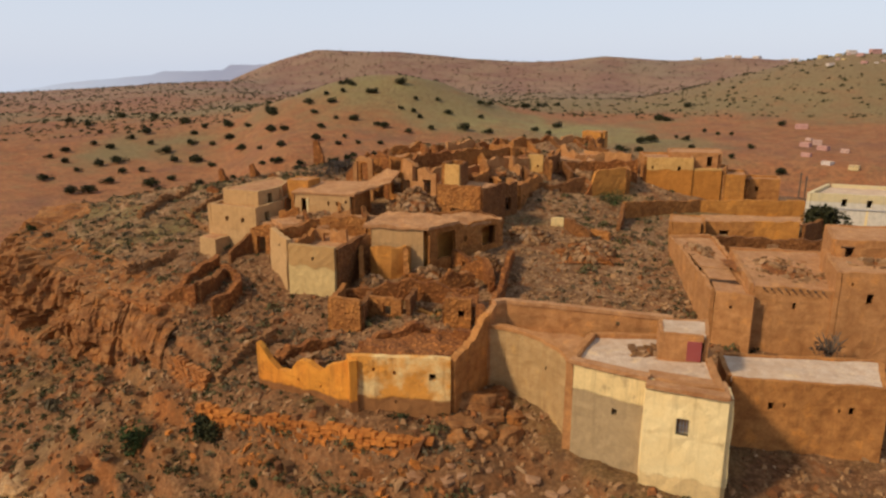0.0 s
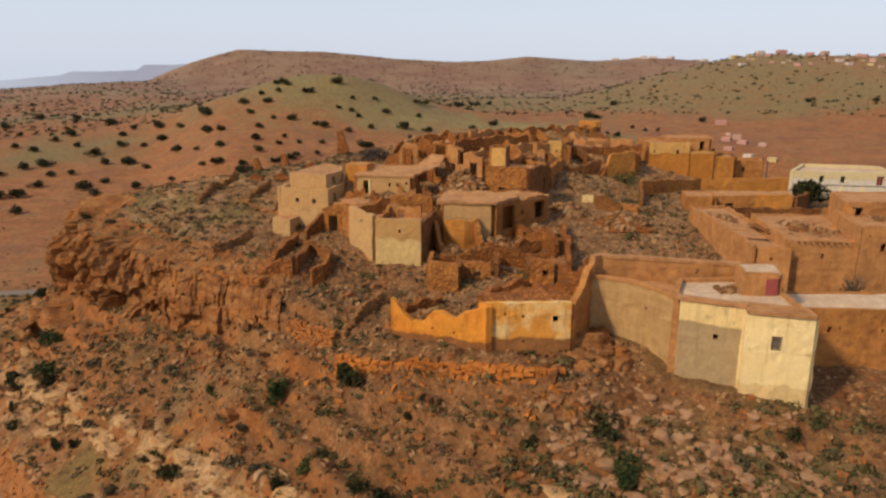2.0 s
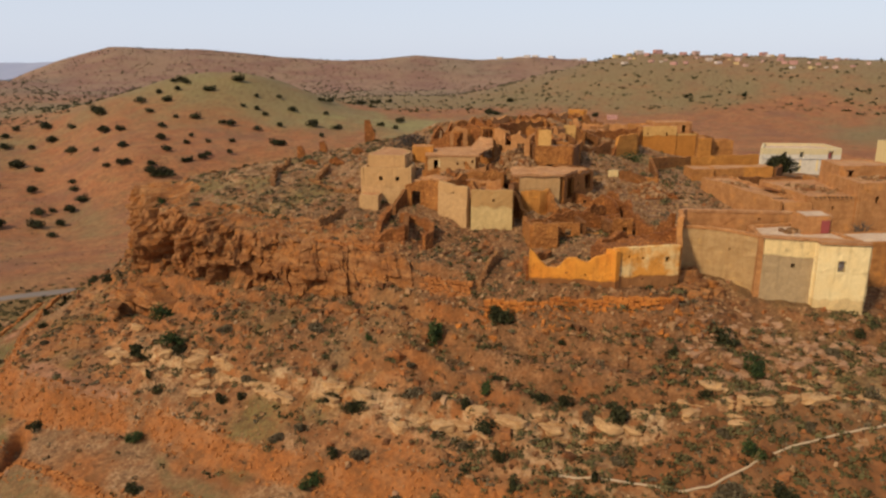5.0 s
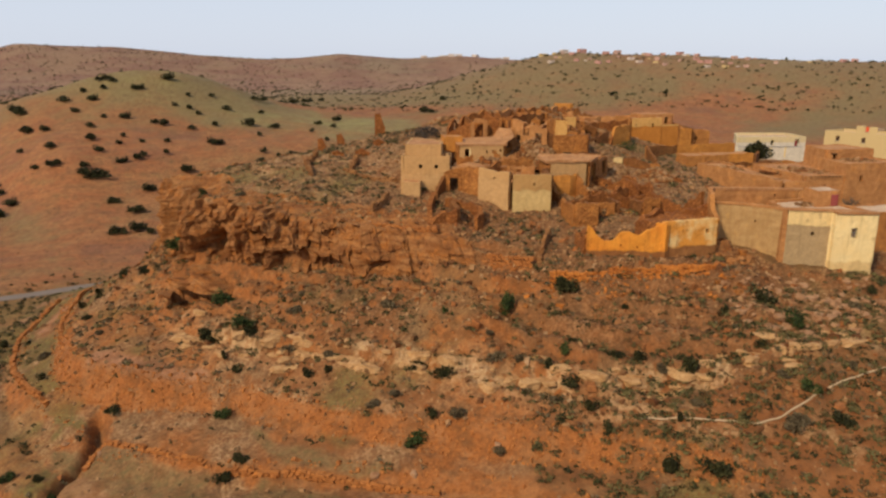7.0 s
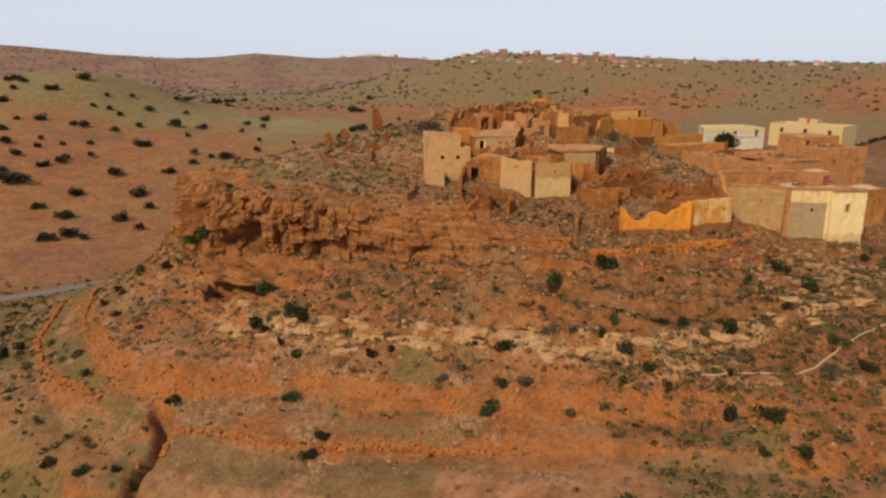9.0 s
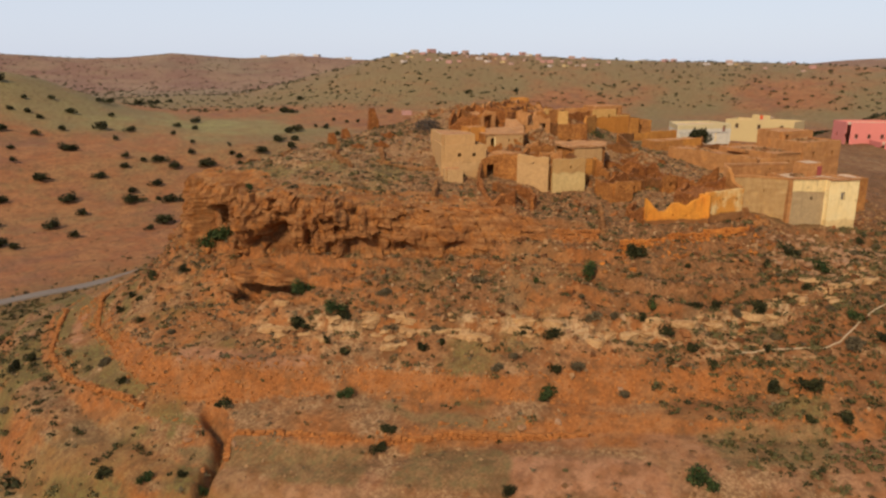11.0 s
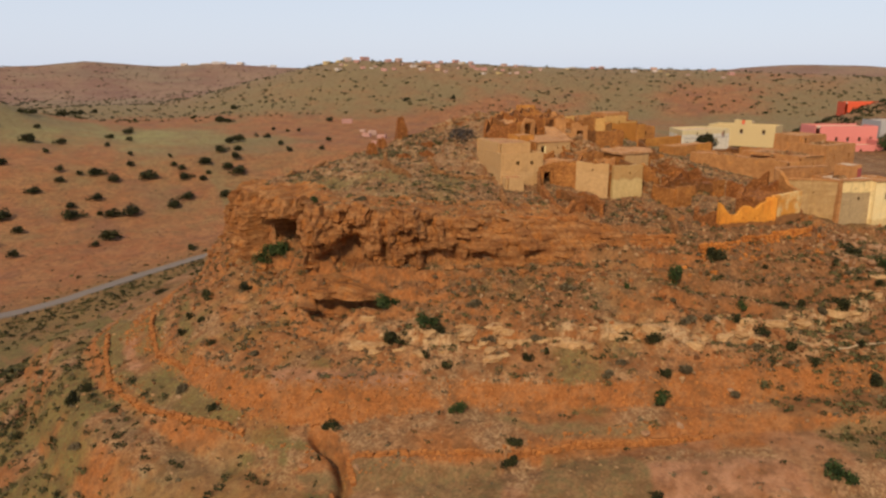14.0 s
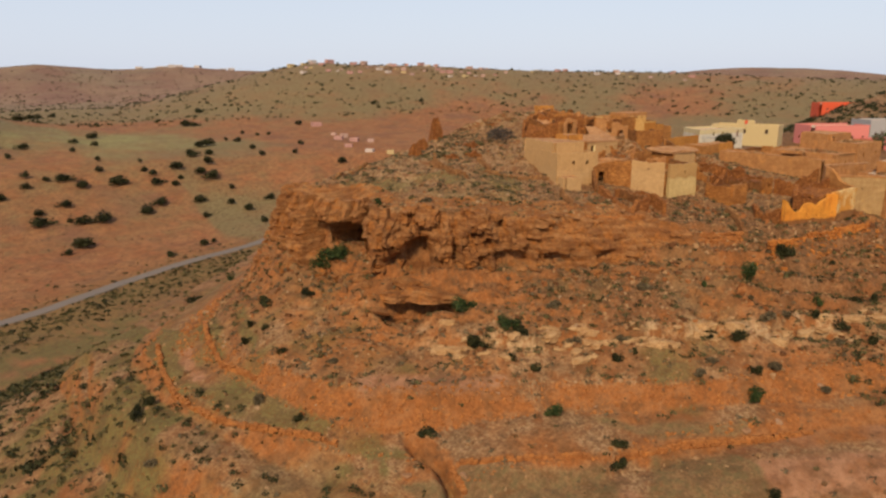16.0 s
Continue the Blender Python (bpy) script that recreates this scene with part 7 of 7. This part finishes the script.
def limbs(parent, x, y, z, h, spread, seed, count=4):
    """A tapered trunk with limbs, as one mesh."""
    r = random.Random(seed)
    v, f = [], []

    def tube(a, b, ra, rb):
        d = (b - a).normalized()
        side_ = d.orthogonal().normalized()
        up = d.cross(side_)
        o = len(v)
        for q, rr_ in ((a, ra), (b, rb)):
            for k in range(6):
                t = k * math.pi / 3
                v.append(tuple(q + (side_ * math.cos(t) + up * math.sin(t)) * rr_))
        for k in range(6):
            f.append([o + k, o + (k + 1) % 6, o + 6 + (k + 1) % 6, o + 6 + k])

    foot, fork = Vector((x, y, z - 0.3)), Vector((x + r.uniform(-0.2, 0.2), y + r.uniform(-0.2, 0.2), z + h * 0.4))
    tube(foot, fork, 0.06 * h, 0.042 * h)
    for k in range(count):
        t = 6.28 * (k + r.random() * 0.6) / count
        tip = fork + Vector((math.cos(t) * spread, math.sin(t) * spread, h * r.uniform(0.3, 0.55)))
        mid_ = fork.lerp(tip, 0.5) + Vector((0, 0, 0.08 * h))
        tube(fork, mid_, 0.034 * h, 0.022 * h)
        tube(mid_, tip, 0.022 * h, 0.007 * h)
        for q in range(2):
            tube(mid_, mid_ + Vector((r.uniform(-1, 1) * spread * 0.5, r.uniform(-1, 1) * spread * 0.5, h * 0.2)), 0.014 * h, 0.005 * h)
    return link_mesh("trunk", v, f, BARK, parent)


def make_tree(name, x, y, h, w, seed, material, label, group, leaves=700, leaf=0.5):
    z = ground(x, y)
    t = thing(name, (x, y, z), label, "tree", group)
    limbs(t, x, y, z, h, w * 0.32, seed)
    v, f = leaf_cloud(leaves, leaf, (w / 2, w / 2, h * 0.62), 9, seed, h * 0.16)
    link_mesh("crown", v + np.array([x, y, z]), f.tolist(), material, t)
    return t


def make_bush(name, x, y, w, h, seed, material, label, group, leaves=760, leaf=0.17):
    z = ground(x, y)
    v, f = leaf_cloud(leaves, leaf, (w / 2, w / 2, h * 0.6), 7, seed, -0.15)
    ob = link_mesh(name, v, f.tolist(), material)
    ob.location = (x, y, z)
    return tagged(ob, label, "bush", group)


# bushes on the slope: x, y, width
BUSHES = [(-60.4, 74.9, 3.5), (-55.5, 71.8, 2.7), (-61.2, 104.3, 4.4), (-68.2, 101.9, 2.3), (-71.6, 108.3, 2.8), (-78.2, 103.3, 1.4), (-72.6, 71.5, 2.2),
          (-60, 62.5, 2), (-57.7, 67.3, 1.5), (-58.9, 70.1, 1.1), (-75.8, 105.9, 1.3), (-87.1, 70.7, 2), (-83.7, 65.6, 1.7), (-59.1, 53.8, 2),
          (-50.1, 60.3, 1.5), (-47.9, 59, 1.1), (-38.2, 53.8, 2.3), (-41.3, 46.1, 2.3), (-19.3, 52, 3), (-24.5, 38.3, 1.6), (-25.8, 45, 1.6), (-24.2, 42.2, 2.8),
          (-23.2, 45.6, 1.6), (-18.7, 42.2, 2.1), (-17, 40.5, 1.7), (-13.4, 36.6, 3), (1.9, 41.5, 3.4), (1.6, 36.8, 2.8), (-5, 35, 1.6), (-21.4, 29.2, 2.8),
          (-18.2, 26.1, 3.2), (-21.8, 24.1, 1.5)]
BUSHES_2 = [(-37.6, 26.6, 3.1), (-53.4, 38.8, 1.9), (-17.8, 32.3, 1.2), (-90.8, 107.4, 2.1), (-4.3, 24.7, 2.3), (-4.6, 28.5, 1.9), (-18.2, 22.2, 2.4),
            (-24.4, 35.1, 1.4), (-61, 52.4, 2), (-80.3, 63.2, 1.3), (-78.9, 61.1, 1.3), (16, 38.6, 1.9), (-39.1, 46.9, 1.8), (-4.8, 40.8, 1.4), (-14.3, 46.9, 0.9),
            (-33.4, 57.1, 0.8), (-47.1, 85, 2.1), (-52.1, 139, 3.3), (-63.5, 115.8, 1.9), (-66, 144.6, 3.6), (-59.4, 142.5, 1.4), (-75.3, 102.3, 1.3),
            (-82, 84, 1.3), (-92.9, 106.1, 2.5), (-76.7, 95.8, 1.6), (-58.4, 96.7, 1.2)]
SHRUBS = [(-51.2, 66.1, 2.7), (-82.7, 92.2, 2.2), (-47.1, 61.3, 1.9), (-36.5, 45.7, 2.6), (-41.9, 51.7, 1.8), (-44.3, 51.8, 1.8), (-15.5, 38.2, 1.8),
          (-15.1, 32.9, 1.7), (-27.9, 47.9, 1.6), (-95.4, 96.4, 2.1), (-8.2, 26.5, 3.3), (10.6, 36.2, 1.9), (9, 29.6, 2), (-27, 41.4, 1.6), (18.5, 36.9, 1.6),
          (1.2, 28.5, 1.3), (-5.8, 31, 1.5), (-29.7, 52.1, 1.2), (-74.6, 87, 1.7), (-49.3, 70.7, 2.4), (-57.1, 81.5, 1.7), (-38.7, 63.3, 2.5), (-33.9, 40.4, 2),
          (-53.3, 91.7, 2.2)]
bush_kinds = [make_bush("bush", -56.1, 73.1, 2.6, 2.0, 1, LEAF_GREEN, "dense dark green bush on the dry slope", "slope bushes"),
              make_bush("bush", -19.6, 52.2, 2.4, 2.4, 2, LEAF, "dark olive bush on the dry slope", "slope bushes"),
              make_bush("bush", -36.0, 51.0, 2.2, 1.4, 3, LEAF, "dark olive bush on the dry slope", "slope bushes"),
              make_bush("bush", -30.0, 49.6, 2.6, 1.5, 4, LEAF_DRY, "grey-brown dry shrub on the slope", "slope bushes")]
for row, kinds in ((BUSHES + BUSHES_2, (1, 2, 0, 2, 1)), (SHRUBS, (3,))):
    for k, (x, y, w) in enumerate(row):
        q = w / 2.75
        copy_thing(bush_kinds[kinds[k % len(kinds)]], pose(x, y, ground(x, y), 0, 0, 77 * k) @ Matrix.Diagonal((q, q, 0.5 * q + 0.4, 1)))
for x, y, q in ((-61.2, 103.4, 1.1), (-63.0, 105.6, 1.25), (-57.8, 79.6, 1.15)):
    copy_thing(bush_kinds[0], pose(x, y, ground(x, y), 0, 0, 50 * x) @ Matrix.Diagonal((q, q, 0.95 * q, 1)))
tall = make_bush("tall_bush", -26.4, 54.1, 1.8, 3.6, 8, LEAF_GREEN, "narrow tall bright green bush against the bank", "", 900)
tagged(make_bush("dry_thicket", -15.8, 108.8, 7.0, 2.8, 9, TWIG, "dark grey thicket of dry twigs behind the house", "", 900, 0.2), kind="stuff")
tagged(make_bush("green_thicket", 24.2, 100.4, 4.2, 2.6, 10, LEAF_GREEN, "green bush at the foot of the orange wall", "", 520, 0.15), kind="stuff")
tagged(make_bush("dark_thicket", 9.8, 95.2, 2.6, 3.0, 11, LEAF, "dark bush in the shade of the ruins", "", 420, 0.15), kind="stuff")
tagged(make_bush("brushwood_pile", 22.6, 55.0, 3.4, 2.4, 12, TWIG, "pile of dark brushwood beside the annex", "", 420, 0.16), kind="stuff")
make_tree("dark_tree", 52.2, 93.2, 4.2, 4.8, 21, LEAF, "round dark green tree in front of the white house", "", 1700, 0.3)
make_tree("pink_house_tree", 146, 82, 6.5, 6.0, 22, LEAF_GREEN, "dark green tree beside the pink house", "", 600, 0.35)
bare = thing("bare_tree", (33.2, 56.0, ground(33.2, 56.0)), "bare grey tree against the tan house", "tree")
limbs(bare, 33.2, 56.0, ground(33.2, 56.0), 4.2, 1.3, 5, 6)
v_, f_ = leaf_cloud(160, 0.16, (1.5, 1.5, 1.2), 7, 5, 1.8)
tagged(link_mesh("twigs", v_ + np.array([33.2, 56.0, ground(33.2, 56.0)]), f_.tolist(), TWIG, bare), kind="stuff")

# trees of the plain: x, y, width of the crown
GROVE = [(-353, 615, 11.6), (-308, 572, 13.3), (-296, 577, 13.3), (-295, 612, 11.1), (-276, 531, 10.8), (-254, 604, 15), (-342, 652, 7.2), (-370, 684, 9.5),
         (-392, 728, 10.1), (-396, 704, 7.9), (-335, 680, 12.3), (-298, 648, 8.7), (-322, 693, 15), (-283, 655, 8.7), (-354, 747, 10.1), (-292, 738, 15),
         (-270, 702, 11), (-247, 700, 15), (-275, 770, 12), (-249, 760, 9.1), (-286, 810, 9.8), (-350, 791, 9.8), (-344, 818, 15), (-484, 921, 12.6),
         (-445, 891, 14.5), (-400, 825, 8.9), (-377, 759, 8.3), (-447, 987, 15), (-389, 956, 13.4), (-319, 881, 15), (-248, 820, 15), (-281, 836, 10)]
GROVE_2 = [(-232, 764, 13), (-202, 702, 11.9), (-217, 785, 9.9), (-174, 719, 13.2), (-188, 786, 15), (-318, 767, 9.4), (-139, 590, 7.9), (-148, 640, 9.6),
           (-111, 616, 9.2), (-117, 655, 10.8), (-121, 704, 8.7), (-91, 731, 12), (-59, 704, 11.5), (-34, 693, 7.9), (-21, 631, 11.4), (-11, 704, 8),
           (6, 769, 10), (-121, 783, 11.6), (-133, 812, 8), (-150, 794, 11.8), (-138, 758, 8.8), (-112, 808, 7.9), (-104, 823, 9.4), (-47, 825, 14.8),
           (-31, 794, 6.5), (-6, 803, 6.5), (-46, 768, 6.3), (-31, 764, 7.5), (-238, 584, 10.3), (-245, 629, 8.8), (-215, 610, 10.6), (-194, 542, 9.5)]
GROVE_3 = [(-187, 550, 5.8), (-172, 542, 10.4), (-183, 607, 6.3), (-177, 584, 7), (-212, 509, 12.7), (-225, 506, 11.4), (-189, 509, 11.7), (-173, 514, 8.1),
           (-172, 483, 6), (-166, 556, 9.6), (-120, 572, 10.6), (-109, 575, 6.8), (-226, 680, 8.2), (-143, 591, 8), (-155, 600, 6.1), (-173, 664, 5.6),
           (-93, 663, 5.5), (-77, 601, 6), (-78, 642, 5.3), (-59, 604, 6), (-57, 642, 5.3), (-90, 592, 6), (21, 710, 15), (44, 837, 8.3), (111, 969, 15),
           (137, 1018, 10.2), (95, 730, 7.4), (125, 766, 11.6), (106, 708, 7.2), (-110, 833, 9.6), (-195, 801, 15), (-24, 745, 7.4)]
GROVE_4 = [(-66, 711, 7.1), (-76, 801, 9.2), (-111, 736, 6.1), (-94, 464, 9.9), (-83, 466, 12), (-74, 458, 6.3), (-83, 509, 10.4), (-49, 496, 11),
           (-29, 515, 7.9), (-98, 528, 8), (-75, 546, 11), (-45, 576, 11.6), (-6, 575, 8.8), (-32, 541, 12.8), (-41, 468, 7.2), (-110, 567, 15), (-95, 590, 6.9),
           (-81, 596, 8), (-15, 631, 9.5), (20, 604, 7.2), (15, 587, 7), (43, 593, 11.1), (71, 601, 7.2), (31, 595, 5.1), (45, 703, 9.5), (78, 680, 5.8),
           (197, 666, 13.2), (262, 828, 10.3), (-96, 640, 6.4), (-119, 583, 7.8), (55, 847, 9.9), (146, 1020, 10.3)]
GROVE_5 = [(41, 764, 6.4), (-117, 834, 8.3), (-83, 800, 9.2), (16, 480, 12.8), (4, 470, 5.5), (45, 524, 14.1), (32, 524, 11.3), (7, 529, 13), (10, 544, 8),
           (25, 530, 4.4), (30, 554, 9.1), (52, 582, 10.6), (77, 577, 14.6), (103, 568, 10.7), (114, 560, 7.7), (127, 585, 11.1), (90, 535, 11), (76, 526, 11.7),
           (118, 527, 10.2), (109, 500, 6.2), (142, 497, 9), (137, 515, 6.5), (168, 509, 8.4), (137, 467, 6.9), (75, 436, 6.2), (48, 425, 5.9), (83, 439, 3.9),
           (141, 572, 10), (146, 562, 13.9), (151, 539, 5.8), (123, 569, 4.9), (156, 616, 12.9)]
GROVE_6 = [(186, 662, 11.6), (172, 617, 8.7), (233, 675, 8.5), (209, 588, 7.5), (221, 624, 6.8), (270, 616, 7), (238, 577, 6.5), (259, 535, 9.4),
           (164, 1026, 10.2), (25, 668, 6.5), (256, 838, 14.6), (322, 939, 11.6), (366, 764, 10.1), (520, 809, 8.3), (587, 780, 8.4), (228, 690, 4.9),
           (271, 732, 5.3), (277, 711, 5.2), (290, 709, 5.2), (102, 590, 6), (106, 583, 7), (106, 607, 4.1), (82, 632, 5.3)]
tree_kinds = [make_tree("argan_tree", -557, 1225, 6.4, 8.5, 31, LEAF, "dark round argan tree on the dry plain", "trees of the plain", 640, 0.75),
              make_tree("argan_tree", -159, 704, 6.6, 7.8, 32, LEAF, "low spreading dark argan tree on the dry plain", "trees of the plain", 700, 0.75),
              make_tree("argan_tree", 156, 586, 6.6, 7.5, 33, LEAF, "dark round argan tree on the dry plain", "trees of the plain", 600, 0.7)]
for k, (x, y, w) in enumerate(GROVE + GROVE_2 + GROVE_3 + GROVE_4 + GROVE_5 + GROVE_6):
    q = w / 9.5
    copy_thing(tree_kinds[k % 3], pose(x, y, ground(x, y), 0, 0, 61 * k) @ Matrix.Diagonal((q, q, 0.6 * q + 0.3, 1)))


def tufts(n, place, size, blades, leaf, material, name, label, category, seed, squash=0.6):
    """Countless small plants as one mesh; place(r, n) gives x and y."""
    r = np.random.RandomState(seed)
    x, y = place(r, n)
    z = land(x, y)
    m = len(x)
    s = size[0] + (size[1] - size[0]) * r.rand(m) ** 1.8
    d = r.normal(0, 1, (m, blades, 3))
    d /= np.linalg.norm(d, axis=2)[:, :, None]
    d[:, :, 2] = np.abs(d[:, :, 2]) * squash
    p = d * (s[:, None] * r.uniform(0.5, 1.0, (m, blades)))[:, :, None]
    a = r.normal(0, 1, (m, blades, 3))
    a /= np.linalg.norm(a, axis=2)[:, :, None]
    b = np.cross(a, d)
    b /= np.linalg.norm(b, axis=2)[:, :, None] + 1e-6
    k = (leaf * s)[:, None, None]
    p = p + np.stack([x, y, z], 1)[:, None, :]
    v = np.stack([p - a * k, p + b * k * 0.6, p + a * k, p - b * k * 0.6], 2).reshape(-1, 3)
    ob = link_mesh(name, v, np.arange(4 * m * blades).reshape(-1, 4).tolist(), material)
    return tagged(ob, label, category, kind="stuff")


def on_hill(r, n):
    x, y = r.uniform(-104, 36, n), r.uniform(16, 126, n)
    z = land(x, y)
    k = (z > 4) & (r.rand(n) < 0.25 + 0.75 * sstep(-0.1, 0.4, fbm(x, y, 9, 3, 91))) & ~((x > 2) & (y > 41) & (y < 60)) & (np.hypot((x + 2) / 22, (y - 84) / 20) > 0.9)
    k &= ~worked(x, y) | (r.rand(n) < 0.14)
    return x[k], y[k]


def in_valley(r, n):
    x = r.uniform(-330, 90, n)
    y = np.interp(x, [q[0] for q in ROAD], [q[1] for q in ROAD]) + r.normal(0, 16, n) - 18
    k = np.abs(y - np.interp(x, [q[0] for q in ROAD], [q[1] for q in ROAD])) > 5
    x, y = x[k], y[k]
    low_x, low_y = r.uniform(-190, -84, n), r.uniform(50, 300, n)
    z = land(low_x, low_y)
    k = z < 9
    return np.concatenate([x, low_x[k]]), np.concatenate([y, low_y[k]])


def on_foot(r, n):
    x, y = r.uniform(-190, -40, n), r.uniform(20, 300, n)
    z = land(x, y)
    k = (z < 9.5 + 4 * sstep(82, 95, y)) & (z > -46) & (r.rand(n) < 0.3 + 0.7 * sstep(-0.3, 0.3, fbm(x, y, 12, 3, 95)))
    return x[k], y[k]


def far_off(r, n):
    az, q = np.radians(r.uniform(-38, 78, n)), 900 + 1700 * r.rand(n) ** 1.1
    k = (np.degrees(az) < 8) | (r.rand(n) < 0.6)
    return (q * np.sin(az))[k], (q * np.cos(az))[k]


tufts(12000, on_hill, (0.2, 0.65), 14, 0.34, LEAF_DRY, "dry_scrub", "grey-brown dry scrub dotted over the slope", "scrub", 5)
tufts(6500, on_hill, (0.18, 0.6), 14, 0.34, LEAF, "olive_scrub", "small olive shrubs dotted over the slope", "scrub", 6)
tufts(900, lambda r, n: (r.uniform(-32, 34, n), r.uniform(14, 41, n)), (0.3, 0.95), 30, 0.26, LEAF_OLIVE, "slope_shrub", "olive-grey shrubs among stones on the slope", "scrub", 14, 0.75)
tufts(700, lambda r, n: (r.uniform(-32, 34, n), r.uniform(14, 40, n)), (0.2, 0.7), 26, 0.28, LEAF, "dark_shrub", "small dark shrubs among stones on the slope", "scrub", 15, 0.7)
def under_village(r, n):
    x, y = r.uniform(-56, 4, n), r.uniform(24, 76, n)
    z = land(x, y)
    k = (z > 21) & (z < 33.5) & (r.rand(n) < 0.2 + 0.8 * sstep(-0.1, 0.3, fbm(x, y, 7, 3, 97))) & ~worked(x, y)
    return x[k], y[k]


def on_flank(r, n):
    x, y = r.uniform(-150, -82, n), r.uniform(60, 190, n)
    z = land(x, y)
    k = (z < 15) & (z > -46) & (r.rand(n) < 0.15 + 0.85 * sstep(-0.1, 0.3, fbm(x, y, 10, 3, 98)))
    return x[k], y[k]


tufts(1500, under_village, (0.18, 0.62), 22, 0.28, LEAF, "dark_scrub", "small dark shrubs among stones under the village", "scrub", 16, 0.7)
tufts(1700, under_village, (0.2, 0.7), 22, 0.28, LEAF_OLIVE, "grey_scrub", "olive-grey shrubs among stones under the village", "scrub", 17, 0.7)
tufts(2600, on_flank, (0.25, 0.85), 30, 0.26, LEAF, "flank_shrub", "dark green shrubs on the lower flank of the hill", "scrub", 18, 0.8)
tufts(1500, in_valley, (0.5, 1.9), 28, 0.26, LEAF, "valley_shrub", "dark shrubs along the valley floor", "scrub", 19, 0.8)
tufts(1300, on_hill, (0.45, 1.0), 34, 0.24, LEAF_OLIVE, "hill_shrub", "olive-grey shrubs dotted over the slope", "scrub", 12, 0.75)
tufts(2600, lambda r, n: (r.uniform(-330, 190, n), r.uniform(385, 600, n)), (0.25, 0.9), 12, 0.34, LEAF, "plain_scrub", "small dark shrubs dotted over the plain", "scrub", 13, 0.7)
tufts(1900, in_valley, (0.4, 1.5), 26, 0.26, LEAF_OLIVE, "valley_scrub", "dark green shrubs along the valley floor", "scrub", 7, 0.8)
tufts(17000, far_off, (1.1, 4.2), 12, 0.4, LEAF, "far_scrub", "dark trees and shrubs dotted over the far hills", "scrub", 8, 0.75)
tufts(1000, lambda r, n: (r.uniform(175, 420, n), r.uniform(70, 190, n)), (0.9, 3.2), 26, 0.26, LEAF, "hillside_scrub", "dark shrubs on the hillside behind the houses", "scrub", 9, 0.8)
tufts(15000, on_foot, (0.2, 0.85), 18, 0.34, LEAF_OLIVE, "foot_scrub", "olive scrub on the lower flank of the hill", "scrub", 10, 0.8)

# ---------------------------------------------------------------- small things
pipe_pts = [(-21.0, 34.7), (-16.3, 31.8), (-11.5, 28.4), (-9.3, 27.9), (-4.0, 27.9), (1.5, 27.5), (8, 26.4), (16, 24.5)]
pc = bpy.data.curves.new("pipe", "CURVE")
pc.dimensions, pc.bevel_depth, pc.bevel_resolution = "3D", 0.11, 2
sp = pc.splines.new("POLY")
fine_pts = [along(pipe_pts, k / 110) for k in range(111)]
sp.points.add(110)
for q, (x, y) in zip(sp.points, fine_pts):
    q.co = (x, y, ground(x, y) + 0.1, 1)
pc.materials.append(PIPE)
tagged(new("water_pipe", pc), "pale water pipe laid across the slope", "pipe")
for x, y in ((75.2, 146), (77.5, 148)):
    z = ground(x, y)
    pl = thing("utility_pole", (x, y, z), "weathered wooden utility pole beyond the houses", "pole", "utility poles")
    board(pl, "post", (x, y, z + 3.4), (0.25, 0.25, 7.4), 0, BARK)
    board(pl, "crossarm", (x, y, z + 6.6), (1.4, 0.12, 0.12), 30, BARK)
bx, by = 36.5, 57.2
drum = thing("blue_barrel", (bx, by, ground(bx, by)), "small blue plastic barrel by the tan house", "barrel")
bm = bmesh.new()
bmesh.ops.create_cone(bm, cap_ends=True, segments=16, radius1=0.32, radius2=0.32, depth=0.95, matrix=pose(bx, by, ground(bx, by) + 0.45))
bmesh.ops.bevel(bm, geom=[e for e in bm.edges if abs(e.verts[0].co.z - e.verts[1].co.z) < 0.01], offset=0.06, segments=2, affect="EDGES")
bm.verts.index_update()
part("drum", bm, BLUE, drum)

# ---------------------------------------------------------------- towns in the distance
masters = [plain_house("far_house", "small white house of the distant town", 610, 1085, 12, 9, 4.5, 0, WHITE_HAZED, 3, "distant town"),
           plain_house("far_house", "small pink house of the distant town", 640, 1075, 14, 9, 6.5, 0, PINK_HAZED, 4, "distant town"),
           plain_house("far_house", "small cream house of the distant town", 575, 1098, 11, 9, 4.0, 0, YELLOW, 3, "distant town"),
           plain_house("far_house", "small coral house of the distant town", 690, 1040, 10, 8, 6.0, 0, CORAL_HAZED, 2, "distant town")]
rf = random.Random(31)
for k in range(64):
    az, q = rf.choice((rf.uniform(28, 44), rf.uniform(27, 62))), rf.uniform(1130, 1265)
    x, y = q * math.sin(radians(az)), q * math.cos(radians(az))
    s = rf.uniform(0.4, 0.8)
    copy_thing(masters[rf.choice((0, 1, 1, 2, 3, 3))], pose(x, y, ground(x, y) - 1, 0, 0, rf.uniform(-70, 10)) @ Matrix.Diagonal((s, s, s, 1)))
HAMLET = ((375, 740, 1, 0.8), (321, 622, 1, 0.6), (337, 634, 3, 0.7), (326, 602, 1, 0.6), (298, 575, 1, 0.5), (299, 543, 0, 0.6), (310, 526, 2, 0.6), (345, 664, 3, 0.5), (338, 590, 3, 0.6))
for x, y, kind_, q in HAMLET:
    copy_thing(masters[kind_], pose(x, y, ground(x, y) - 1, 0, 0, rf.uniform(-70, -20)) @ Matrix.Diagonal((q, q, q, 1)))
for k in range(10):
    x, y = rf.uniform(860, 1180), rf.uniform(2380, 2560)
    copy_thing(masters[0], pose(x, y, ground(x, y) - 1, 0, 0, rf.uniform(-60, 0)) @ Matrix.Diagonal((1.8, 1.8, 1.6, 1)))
